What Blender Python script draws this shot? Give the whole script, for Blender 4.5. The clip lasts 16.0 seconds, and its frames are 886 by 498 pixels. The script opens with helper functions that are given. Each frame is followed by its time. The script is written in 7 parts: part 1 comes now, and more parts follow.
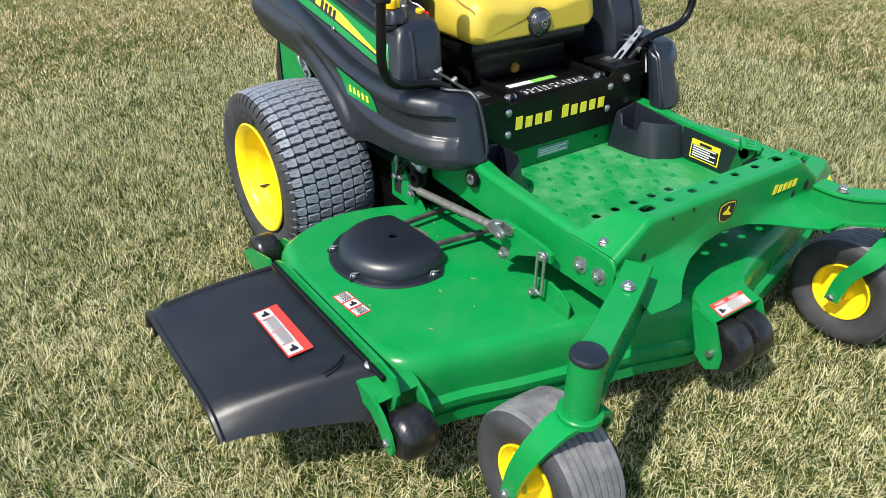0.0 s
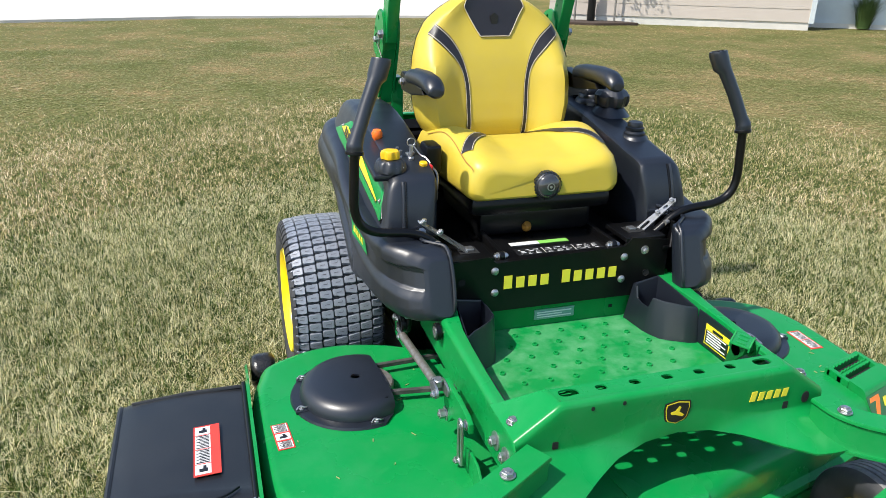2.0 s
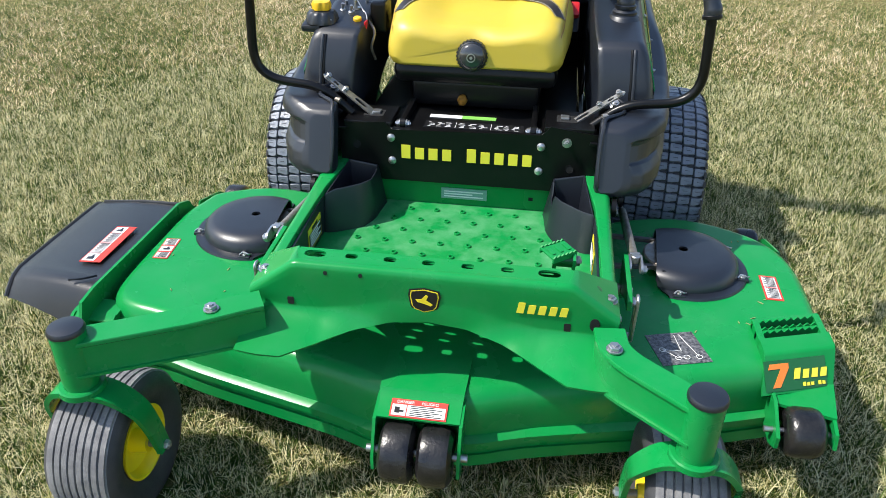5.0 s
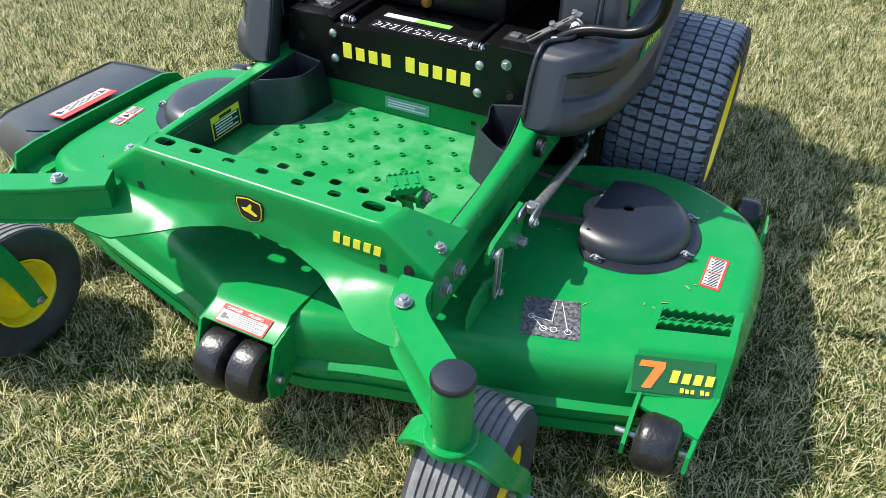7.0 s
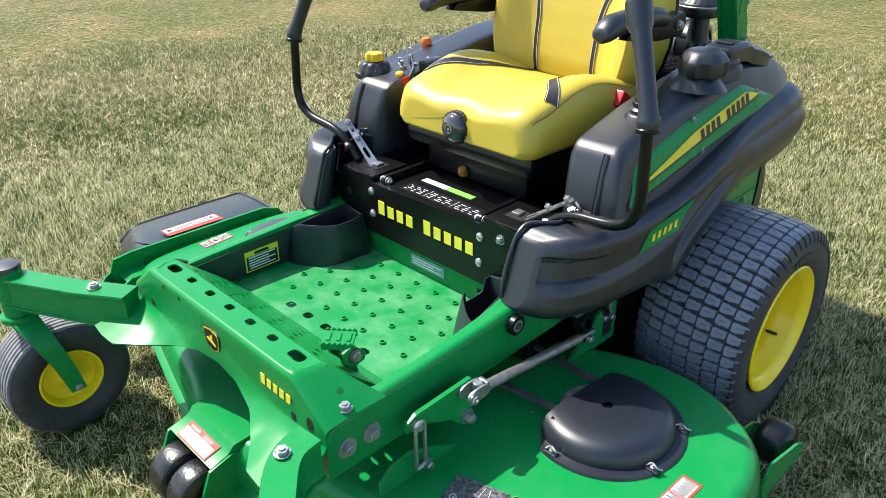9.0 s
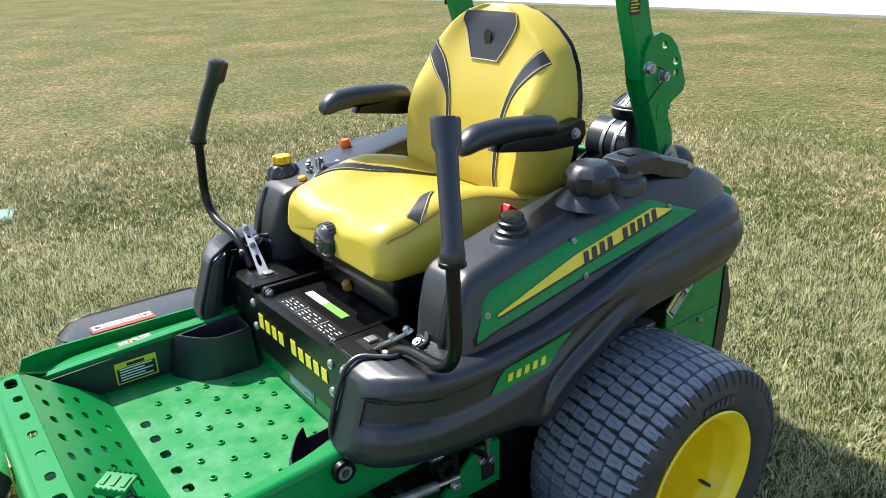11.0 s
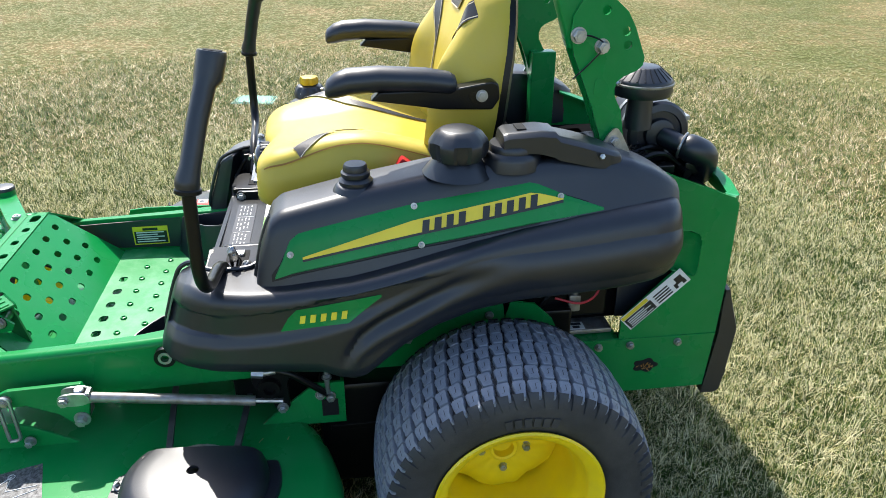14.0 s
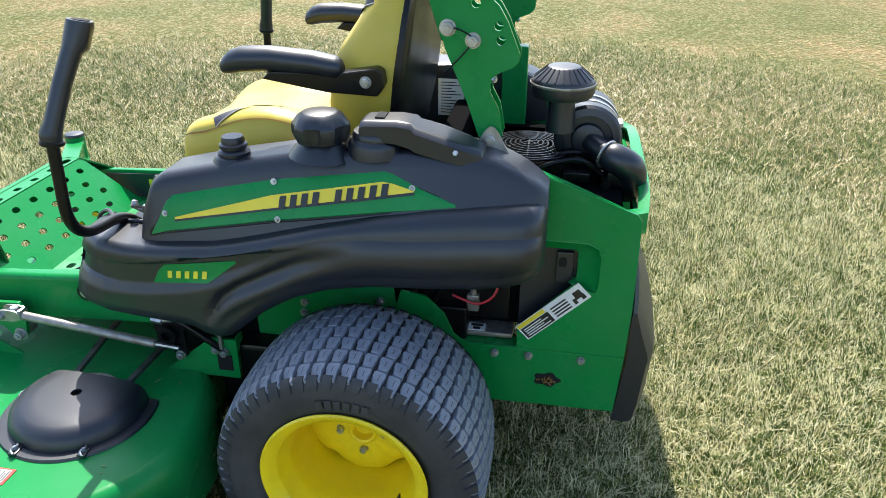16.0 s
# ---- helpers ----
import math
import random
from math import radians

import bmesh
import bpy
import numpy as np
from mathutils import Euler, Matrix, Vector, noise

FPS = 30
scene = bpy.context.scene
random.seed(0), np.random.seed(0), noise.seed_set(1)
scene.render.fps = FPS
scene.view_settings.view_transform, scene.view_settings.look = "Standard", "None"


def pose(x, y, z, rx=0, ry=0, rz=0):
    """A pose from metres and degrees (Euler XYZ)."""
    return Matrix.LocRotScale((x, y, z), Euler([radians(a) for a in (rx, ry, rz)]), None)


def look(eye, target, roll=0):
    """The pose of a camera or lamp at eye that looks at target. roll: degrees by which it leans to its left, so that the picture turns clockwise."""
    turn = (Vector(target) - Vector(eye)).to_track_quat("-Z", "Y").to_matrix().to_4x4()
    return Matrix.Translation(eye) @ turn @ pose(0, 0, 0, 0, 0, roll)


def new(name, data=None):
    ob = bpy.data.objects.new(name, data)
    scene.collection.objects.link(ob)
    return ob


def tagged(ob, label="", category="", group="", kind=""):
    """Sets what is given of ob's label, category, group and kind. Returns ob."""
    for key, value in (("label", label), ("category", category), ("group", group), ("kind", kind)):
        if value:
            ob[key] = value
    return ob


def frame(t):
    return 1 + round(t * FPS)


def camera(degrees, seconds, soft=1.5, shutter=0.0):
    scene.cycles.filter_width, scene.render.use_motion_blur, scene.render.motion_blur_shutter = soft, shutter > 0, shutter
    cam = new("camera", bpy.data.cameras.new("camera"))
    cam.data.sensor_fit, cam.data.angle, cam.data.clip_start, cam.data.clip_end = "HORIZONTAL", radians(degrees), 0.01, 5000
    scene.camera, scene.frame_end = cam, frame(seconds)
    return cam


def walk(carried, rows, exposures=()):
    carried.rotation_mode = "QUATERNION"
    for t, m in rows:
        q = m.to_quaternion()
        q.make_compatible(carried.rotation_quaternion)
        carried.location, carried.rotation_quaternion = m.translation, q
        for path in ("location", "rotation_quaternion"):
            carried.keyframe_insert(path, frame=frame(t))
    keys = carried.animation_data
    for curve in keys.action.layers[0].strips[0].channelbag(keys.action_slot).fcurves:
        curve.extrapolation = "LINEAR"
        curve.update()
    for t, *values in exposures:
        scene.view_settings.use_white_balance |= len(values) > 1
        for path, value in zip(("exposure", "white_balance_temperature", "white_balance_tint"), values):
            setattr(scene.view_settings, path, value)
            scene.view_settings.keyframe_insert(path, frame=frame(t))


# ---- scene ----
cam = camera(61.1, 16.0, soft=0.4)
PATH = [
    (0, (-1.512, -0.981, 1.401), (-0.522, 0.408, 0.356), 0.9),
    (0.5, (-1.389, -1.077, 1.414), (-0.546, 0.437, 0.415), 0.7),
    (1, (-1.281, -1.2, 1.441), (-0.555, 0.438, 0.552), 0.5),
    (1.5, (-1.141, -1.239, 1.452), (-0.486, 0.481, 0.669), 0.6),
    (2, (-0.924, -1.228, 1.458), (-0.359, 0.539, 0.71), 1.3),
    (2.5, (-0.794, -1.22, 1.449), (-0.347, 0.565, 0.663), 0.3),
    (3, (-0.622, -1.302, 1.448), (-0.323, 0.488, 0.608), 0.2),
    (3.5, (-0.435, -1.396, 1.443), (-0.227, 0.384, 0.554), 0.6),
    (4, (-0.253, -1.392, 1.414), (-0.157, 0.375, 0.481), 1.3),
    (4.2, (-0.151, -1.369, 1.414), (-0.117, 0.39, 0.463), 1.6),
    (6.3, (0.648, -1.182, 1.38), (0.074, 0.345, 0.223), 0.3),
    (6.5, (0.712, -1.1, 1.377), (0.122, 0.398, 0.191), 1.3),
    (7, (0.832, -0.969, 1.377), (0.163, 0.449, 0.135), 1.5),
    (7.5, (1.015, -0.882, 1.391), (0.146, 0.444, 0.173), 0.4),
    (8, (1.17, -0.832, 1.406), (0.137, 0.457, 0.279), 0.2),
    (8.5, (1.244, -0.764, 1.427), (0.097, 0.519, 0.406), -0.4),
    (9, (1.282, -0.641, 1.439), (0.019, 0.599, 0.508), -0.5),
    (9.5, (1.311, -0.519, 1.451), (-0.018, 0.692, 0.575), -0.8),
    (10, (1.377, -0.4, 1.461), (-0.007, 0.78, 0.627), -2.0),
    (10.2, (1.428, -0.344, 1.45), (0.023, 0.834, 0.65), -1.6),
    (12.3, (1.548, 0.356, 1.475), (-0.096, 1.204, 0.714), -1.5),
    (12.5, (1.589, 0.422, 1.468), (-0.075, 1.208, 0.683), -0.9),
    (13, (1.713, 0.55, 1.466), (0.019, 1.199, 0.623), -0.5),
    (13.5, (1.793, 0.677, 1.46), (0.055, 1.121, 0.577), -0.6),
    (14, (1.85, 0.868, 1.461), (0.074, 1.116, 0.575), 0.1),
    (14.5, (1.935, 1.016, 1.468), (0.144, 1.119, 0.585), 0.2),
    (15, (2.029, 1.213, 1.486), (0.239, 1.175, 0.596), 0.1),
    (15.5, (1.997, 1.388, 1.465), (0.219, 1.232, 0.563), -0.6),
    (16, (1.858, 1.58, 1.462), (0.099, 1.303, 0.553), 0.3),
]
EXPOSURES = [(0.0, 0.48), (2.0, 0.49), (4.0, 0.55), (7.0, 0.85), (9.0, 0.92), (10.0, 0.88), (12.5, 0.72), (14.5, 1.08), (16.0, 1.16)]
walk(cam, [(t, look(eye, target, roll)) for t, eye, target, roll in PATH], EXPOSURES)

# ---- light ----
SUN_WAY = Vector((0.73, 0.20, -1.0)).normalized()
sun = new("sun", bpy.data.lights.new("sun", "SUN"))
sun.data.energy, sun.data.angle, sun.data.color = 4.5, radians(0.53), (1.0, 0.955, 0.88)
sun.rotation_mode = "QUATERNION"
sun.rotation_quaternion = SUN_WAY.to_track_quat("-Z", "Y")
world = bpy.data.worlds.new("sky")
scene.world = world
world.use_nodes = True
sky = world.node_tree.nodes.new("ShaderNodeTexSky")
sky.sky_type, sky.sun_disc = "NISHITA", False
sky.sun_elevation, sky.sun_rotation = math.asin(-SUN_WAY.z), math.atan2(-SUN_WAY.x, -SUN_WAY.y)
world.node_tree.links.new(sky.outputs[0], world.node_tree.nodes["Background"].inputs[0])
world.node_tree.nodes["Background"].inputs[1].default_value = 0.168


# ---- materials ----
def material(name, base, rough=0.5, metal=0.0, second=None, scale=8.0, mix=0.5, bump=0.0, bump_scale=200.0, coat=0.0, rough_var=0.1, spec=0.5,
             dust=None, dust_scale=14.0, dust_amount=0.5):
    """Principled surface with a broad stain, a fine grain, a bump and a dust layer that gathers in patches."""
    m = bpy.data.materials.new(name)
    m.use_nodes = True
    nt = m.node_tree
    b = nt.nodes["Principled BSDF"]
    b.inputs["Metallic"].default_value = metal
    b.inputs["Specular IOR Level"].default_value = spec
    b.inputs["Coat Weight"].default_value = coat
    b.inputs["Coat Roughness"].default_value = 0.12
    co = nt.nodes.new("ShaderNodeTexCoord")
    n = nt.nodes.new("ShaderNodeTexNoise")
    n.inputs["Scale"].default_value, n.inputs["Detail"].default_value = scale, 7.0
    nt.links.new(co.outputs["Object"], n.inputs["Vector"])
    ramp = nt.nodes.new("ShaderNodeValToRGB")
    ramp.color_ramp.elements[0].position, ramp.color_ramp.elements[1].position = 0.35, 0.70
    second = second or tuple(c * 0.82 for c in base)
    ramp.color_ramp.elements[0].color, ramp.color_ramp.elements[1].color = (*base, 1), (*[a + (c - a) * mix for a, c in zip(base, second)], 1)
    nt.links.new(n.outputs[0], ramp.inputs[0])
    colour = ramp.outputs[0]
    fine = nt.nodes.new("ShaderNodeTexNoise")
    fine.inputs["Scale"].default_value, fine.inputs["Detail"].default_value = bump_scale, 4.0
    nt.links.new(co.outputs["Object"], fine.inputs["Vector"])
    if dust:
        d = nt.nodes.new("ShaderNodeTexNoise")
        d.inputs["Scale"].default_value, d.inputs["Detail"].default_value, d.inputs["Roughness"].default_value = dust_scale, 10.0, 0.7
        nt.links.new(co.outputs["Object"], d.inputs["Vector"])
        r = nt.nodes.new("ShaderNodeMapRange")
        r.inputs[1].default_value, r.inputs[2].default_value, r.inputs[4].default_value = 0.42, 0.72, dust_amount
        nt.links.new(d.outputs[0], r.inputs[0])
        mx = nt.nodes.new("ShaderNodeMix")
        mx.data_type = "RGBA"
        mx.inputs[7].default_value = (*dust, 1)
        nt.links.new(r.outputs[0], mx.inputs[0])
        nt.links.new(colour, mx.inputs[6])
        colour = mx.outputs[2]
    nt.links.new(colour, b.inputs["Base Color"])
    rr = nt.nodes.new("ShaderNodeMapRange")
    rr.inputs[3].default_value, rr.inputs[4].default_value = max(0.02, rough - rough_var), min(1.0, rough + rough_var)
    nt.links.new(n.outputs[0], rr.inputs[0])
    nt.links.new(rr.outputs[0], b.inputs["Roughness"])
    if bump:
        bp = nt.nodes.new("ShaderNodeBump")
        bp.inputs["Strength"].default_value, bp.inputs["Distance"].default_value = 1.0, bump
        nt.links.new(fine.outputs[0], bp.inputs["Height"])
        nt.links.new(bp.outputs[0], b.inputs["Normal"])
    return m


GREEN = material("green_paint", (0.0025, 0.222, 0.047), 0.28, second=(0.0035, 0.19, 0.038), scale=5, spec=0.25, bump=0.00012, bump_scale=260, dust=(0.075, 0.26, 0.12), dust_scale=9, dust_amount=0.18)
# deeper green: own colour of plate and mark, painted shade on pedal and frame
DARK_GREEN = material("dark_and_shaded_green", (0.004, 0.105, 0.022), 0.34, scale=6, coat=0.2, bump=0.0002, dust=(0.07, 0.12, 0.06), dust_amount=0.15)
YELLOW = material("yellow_rim_paint", (0.92, 0.70, 0.007), 0.34, second=(0.88, 0.63, 0.01), scale=9, coat=0.2, dust=(0.60, 0.45, 0.08), dust_amount=0.2)
VINYL = material("yellow_vinyl", (0.54, 0.410, 0.042), 0.44, second=(0.50, 0.370, 0.036), scale=11, bump=0.0002, bump_scale=420, dust=(0.49, 0.375, 0.08), dust_amount=0.35)
STRIPE = material("yellow_stripe", (0.82, 0.64, 0.03), 0.35)
PLASTIC = material("black_moulded_plastic", (0.0056, 0.0078, 0.0130), 0.40, second=(0.0082, 0.0110, 0.0172), scale=6, bump=0.00012, bump_scale=520, rough_var=0.08, spec=0.70, dust=(0.024, 0.030, 0.043), dust_scale=7, dust_amount=0.16)
BLACK = material("black_paint", (0.0028, 0.0028, 0.0032), 0.32, scale=10, bump=0.0002, spec=0.30, dust=(0.020, 0.019, 0.017), dust_amount=0.14)
RUBBER = material("tyre_rubber", (0.028, 0.029, 0.032), 0.62, second=(0.045, 0.046, 0.049), scale=16, bump=0.0007, bump_scale=500, spec=0.40, dust=(0.088, 0.087, 0.086), dust_scale=10, dust_amount=0.5)
LUG = material("worn_tread_rubber", (0.165, 0.185, 0.220), 0.32, second=(0.225, 0.245, 0.282), scale=18, bump=0.0012, bump_scale=380, dust=(0.225, 0.24, 0.275), dust_scale=40, dust_amount=0.7)
CASTER_RUBBER = material("ribbed_caster_rubber", (0.10, 0.10, 0.105), 0.8, second=(0.20, 0.20, 0.20), scale=9, bump=0.001, bump_scale=300, dust=(0.30, 0.295, 0.285), dust_amount=0.8)
FLAP = material("rubber_flap", (0.009, 0.010, 0.012), 0.33, second=(0.014, 0.015, 0.017), scale=5, bump=0.0003, bump_scale=700, spec=0.42, dust=(0.042, 0.042, 0.042), dust_scale=6, dust_amount=0.25)
ROLLER = material("roller_plastic", (0.006, 0.006, 0.007), 0.28, scale=14, bump=0.001, bump_scale=160, dust=(0.06, 0.056, 0.05), dust_scale=18, dust_amount=0.35)
ZINC = material("zinc_plated_steel", (0.48, 0.49, 0.50), 0.38, metal=0.9, second=(0.32, 0.32, 0.31), scale=60, mix=0.9, bump=0.0003, bump_scale=500)
STEEL = material("dull_steel", (0.34, 0.33, 0.31), 0.45, metal=0.7, second=(0.2, 0.17, 0.13), scale=50, mix=0.8)
FABRIC = material("dark_grey_trim", (0.016, 0.014, 0.016), 0.42, scale=40, bump=0.0003, bump_scale=700)
STITCH = material("pale_thread", (0.55, 0.48, 0.34), 0.8)
WHITE = material("decal_white", (0.74, 0.74, 0.72), 0.6, second=(0.6, 0.6, 0.58), scale=60)
RED = material("decal_red", (0.62, 0.035, 0.025), 0.65, second=(0.5, 0.05, 0.03), scale=50)
INK = material("decal_black", (0.012, 0.012, 0.013), 0.35)
WORN_GREEN = material("scuffed_green_paint", (0.0025, 0.222, 0.047), 0.34, second=(0.0035, 0.19, 0.038), scale=5, spec=0.42, dust=(0.17, 0.40, 0.22), dust_scale=11, dust_amount=0.55)
LETTER = material("letter_yellow", (0.80, 0.70, 0.05), 0.4)
SCUFFED = material("scuffed_black_label", (0.014, 0.014, 0.016), 0.30, second=(0.06, 0.06, 0.065), scale=90, mix=0.8, dust=(0.34, 0.34, 0.34), dust_scale=120, dust_amount=0.75)
DECAL_YELLOW = material("decal_yellow", (0.82, 0.66, 0.03), 0.4)
ORANGE = material("orange_plastic", (0.85, 0.16, 0.015), 0.38)
FLAME = material("decal_orange", (0.85, 0.22, 0.03), 0.4)
RED_PLASTIC = material("red_plastic", (0.55, 0.015, 0.02), 0.35)
KNOB_YELLOW = material("yellow_plastic", (0.75, 0.45, 0.01), 0.4)
OCHRE = material("ochre_plastic", (0.32, 0.15, 0.02), 0.5)
SILVER = material("silver_label", (0.22, 0.36, 0.33), 0.35, metal=0.2, scale=80)
LEAF_LABEL = material("light_green_label", (0.22, 0.55, 0.10), 0.4)
CLIPPING = material("dry_clipping", (0.30, 0.30, 0.11), 0.8)
MATTE = material("dull_black_cover", (0.004, 0.004, 0.0045), 0.95, spec=0.03, rough_var=0.03)
LENS = material("clear_knob_face", (0.035, 0.036, 0.038), 0.12, scale=40, coat=0.8, rough_var=0.04)
BELT = material("drive_belt", (0.035, 0.034, 0.033), 0.5, second=(0.10, 0.095, 0.09), scale=30, mix=0.9)
# near-black stands for shade inside holes and slots drawn on closed surfaces
HOLE = material("opening_shade", (0.006, 0.006, 0.006), 0.9)
CONCRETE = material("driveway_concrete", (0.56, 0.53, 0.48), 0.85, second=(0.47, 0.44, 0.40), scale=1.4, bump=0.002, bump_scale=60)
SIDING = material("beige_siding", (0.50, 0.44, 0.38), 0.65, second=(0.46, 0.40, 0.345), scale=3, bump=0.0008, bump_scale=90)
PALE_WALL = material("pale_siding", (0.55, 0.60, 0.61), 0.65, scale=3)
FOUNDATION = material("foundation_concrete", (0.62, 0.59, 0.53), 0.85, second=(0.5, 0.48, 0.43), scale=5, bump=0.002, bump_scale=60)
ROOFING = material("asphalt_shingle", (0.09, 0.085, 0.08), 0.9, scale=14, bump=0.004, bump_scale=120)
BARK = material("tree_bark", (0.075, 0.055, 0.04), 0.9, scale=20, bump=0.004, bump_scale=60)
MULCH = material("bark_mulch", (0.06, 0.04, 0.028), 0.95, second=(0.03, 0.02, 0.015), scale=30, bump=0.01, bump_scale=60)
LEAVES = material("leaf_green", (0.045, 0.09, 0.02), 0.6, second=(0.08, 0.12, 0.03), scale=12)
LID = material("turquoise_lid", (0.17, 0.40, 0.32), 0.7, second=(0.24, 0.42, 0.34), scale=20, bump=0.001, bump_scale=200)


def lawn_material(name, blades, spread=1.0, dry=0.0, upright=0.0, clumps=1.75, patches=0.95, straw=1.0):
    """Half-dry lawn: green and straw by blade or by patch, with drier and greener patches metres wide."""
    m = bpy.data.materials.new(name)
    m.use_nodes = True
    nt = m.node_tree
    b = nt.nodes["Principled BSDF"]
    b.inputs["Roughness"].default_value = 0.55 if blades else 0.95
    b.inputs["Specular IOR Level"].default_value = 0.20 if blades else 0.05
    co = nt.nodes.new("ShaderNodeTexCoord")
    big = nt.nodes.new("ShaderNodeTexNoise")
    big.inputs["Scale"].default_value, big.inputs["Detail"].default_value, big.inputs["Roughness"].default_value = 0.8, 9.0, 0.62
    nt.links.new(co.outputs["Object"], big.inputs["Vector"])
    ramp = nt.nodes.new("ShaderNodeValToRGB")
    stops = [(0.0, (0.030, 0.062, 0.008)), (0.24, (0.095, 0.168, 0.023)), (0.46, (0.228, 0.282, 0.082)), (0.61, (0.435, 0.387, 0.150)), (0.81, (0.66, 0.585, 0.295)), (1.0, (0.86, 0.80, 0.50))]
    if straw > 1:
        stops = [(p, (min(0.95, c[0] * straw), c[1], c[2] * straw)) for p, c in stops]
    el = ramp.color_ramp.elements
    el[0].position, el[0].color = stops[0][0], (*stops[0][1], 1)
    el[1].position, el[1].color = stops[-1][0], (*stops[-1][1], 1)
    for p, c in stops[1:-1]:
        e = el.new(p)
        e.color = (*c, 1)
    clump = nt.nodes.new("ShaderNodeTexNoise")
    clump.inputs["Scale"].default_value, clump.inputs["Detail"].default_value, clump.inputs["Roughness"].default_value = 11.0, 5.0, 0.62
    nt.links.new(co.outputs["Object"], clump.inputs["Vector"])
    both = nt.nodes.new("ShaderNodeMath")
    both.operation = "MULTIPLY_ADD"
    both.inputs[1].default_value = clumps
    nt.links.new(clump.outputs[0], both.inputs[0])
    patchy = nt.nodes.new("ShaderNodeMath")
    patchy.operation = "MULTIPLY_ADD"
    patchy.inputs[1].default_value, patchy.inputs[2].default_value = patches, 1.105 - 0.5 * (clumps + patches)
    nt.links.new(big.outputs[0], patchy.inputs[0])
    nt.links.new(patchy.outputs[0], both.inputs[2])
    mul = nt.nodes.new("ShaderNodeMath")
    mul.operation = "ADD"
    nt.links.new(both.outputs[0], mul.inputs[0])
    if blades:
        geo = nt.nodes.new("ShaderNodeNewGeometry")
        sub = nt.nodes.new("ShaderNodeMath")
        sub.operation = "MULTIPLY_ADD"
        sub.inputs[1].default_value, sub.inputs[2].default_value = 1.05 * spread, -0.635 - 0.525 * spread + dry
        nt.links.new(geo.outputs["Random Per Island"], sub.inputs[0])
        nt.links.new(sub.outputs[0], mul.inputs[1])
    else:
        fine = nt.nodes.new("ShaderNodeTexNoise")
        fine.inputs["Scale"].default_value, fine.inputs["Detail"].default_value = 42.0, 10.0
        nt.links.new(co.outputs["Object"], fine.inputs["Vector"])
        sub = nt.nodes.new("ShaderNodeMath")
        sub.operation = "MULTIPLY_ADD"
        sub.inputs[1].default_value, sub.inputs[2].default_value = 0.9, -1.07
        nt.links.new(fine.outputs[0], sub.inputs[0])
        nt.links.new(sub.outputs[0], mul.inputs[1])
        bp = nt.nodes.new("ShaderNodeBump")
        bp.inputs["Strength"].default_value, bp.inputs["Distance"].default_value = 1.0, 0.03
        nt.links.new(fine.outputs[0], bp.inputs["Height"])
        nt.links.new(bp.outputs[0], b.inputs["Normal"])
        # ground colour: darkened near as shade between blades, lightened beyond them into closed sward
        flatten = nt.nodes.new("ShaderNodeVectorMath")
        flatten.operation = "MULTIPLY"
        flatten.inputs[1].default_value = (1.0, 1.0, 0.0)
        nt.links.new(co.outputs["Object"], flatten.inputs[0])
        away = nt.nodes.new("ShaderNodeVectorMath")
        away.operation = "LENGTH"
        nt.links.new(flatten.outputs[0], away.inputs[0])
        far_blend = nt.nodes.new("ShaderNodeMapRange")
        far_blend.inputs[1].default_value, far_blend.inputs[2].default_value = 3.2, 6.0
        nt.links.new(away.outputs["Value"], far_blend.inputs[0])
        calm = nt.nodes.new("ShaderNodeMath")
        calm.operation = "MULTIPLY_ADD"
        calm.inputs[1].default_value = 0.40
        nt.links.new(clump.outputs[0], calm.inputs[0])
        calmer = nt.nodes.new("ShaderNodeMath")
        calmer.operation = "MULTIPLY_ADD"
        calmer.inputs[1].default_value, calmer.inputs[2].default_value = 0.55, -0.14
        nt.links.new(big.outputs[0], calmer.inputs[0])
        grain = nt.nodes.new("ShaderNodeMath")
        grain.operation = "MULTIPLY_ADD"
        grain.inputs[1].default_value = 0.30
        nt.links.new(fine.outputs[0], grain.inputs[0])
        nt.links.new(calmer.outputs[0], grain.inputs[2])
        nt.links.new(grain.outputs[0], calm.inputs[2])
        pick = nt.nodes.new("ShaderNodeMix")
        nt.links.new(far_blend.outputs[0], pick.inputs[0])
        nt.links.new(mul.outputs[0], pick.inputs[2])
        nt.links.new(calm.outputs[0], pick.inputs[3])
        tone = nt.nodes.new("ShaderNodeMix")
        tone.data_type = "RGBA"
        # the 0.28 tone paints the shade among the blades into the near ground
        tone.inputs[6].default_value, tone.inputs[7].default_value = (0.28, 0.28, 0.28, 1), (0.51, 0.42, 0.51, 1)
        nt.links.new(far_blend.outputs[0], tone.inputs[0])
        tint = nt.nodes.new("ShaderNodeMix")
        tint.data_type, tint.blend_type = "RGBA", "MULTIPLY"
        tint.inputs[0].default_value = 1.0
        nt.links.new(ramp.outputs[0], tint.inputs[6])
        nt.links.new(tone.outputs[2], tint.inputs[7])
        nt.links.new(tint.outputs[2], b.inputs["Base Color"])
        nt.links.new(pick.outputs[0], ramp.inputs[0])
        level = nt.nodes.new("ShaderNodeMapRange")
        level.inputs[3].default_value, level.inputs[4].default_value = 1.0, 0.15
        nt.links.new(far_blend.outputs[0], level.inputs[0])
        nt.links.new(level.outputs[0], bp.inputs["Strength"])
    if blades:
        nt.links.new(mul.outputs[0], ramp.inputs[0])
        nt.links.new(ramp.outputs[0], b.inputs["Base Color"])
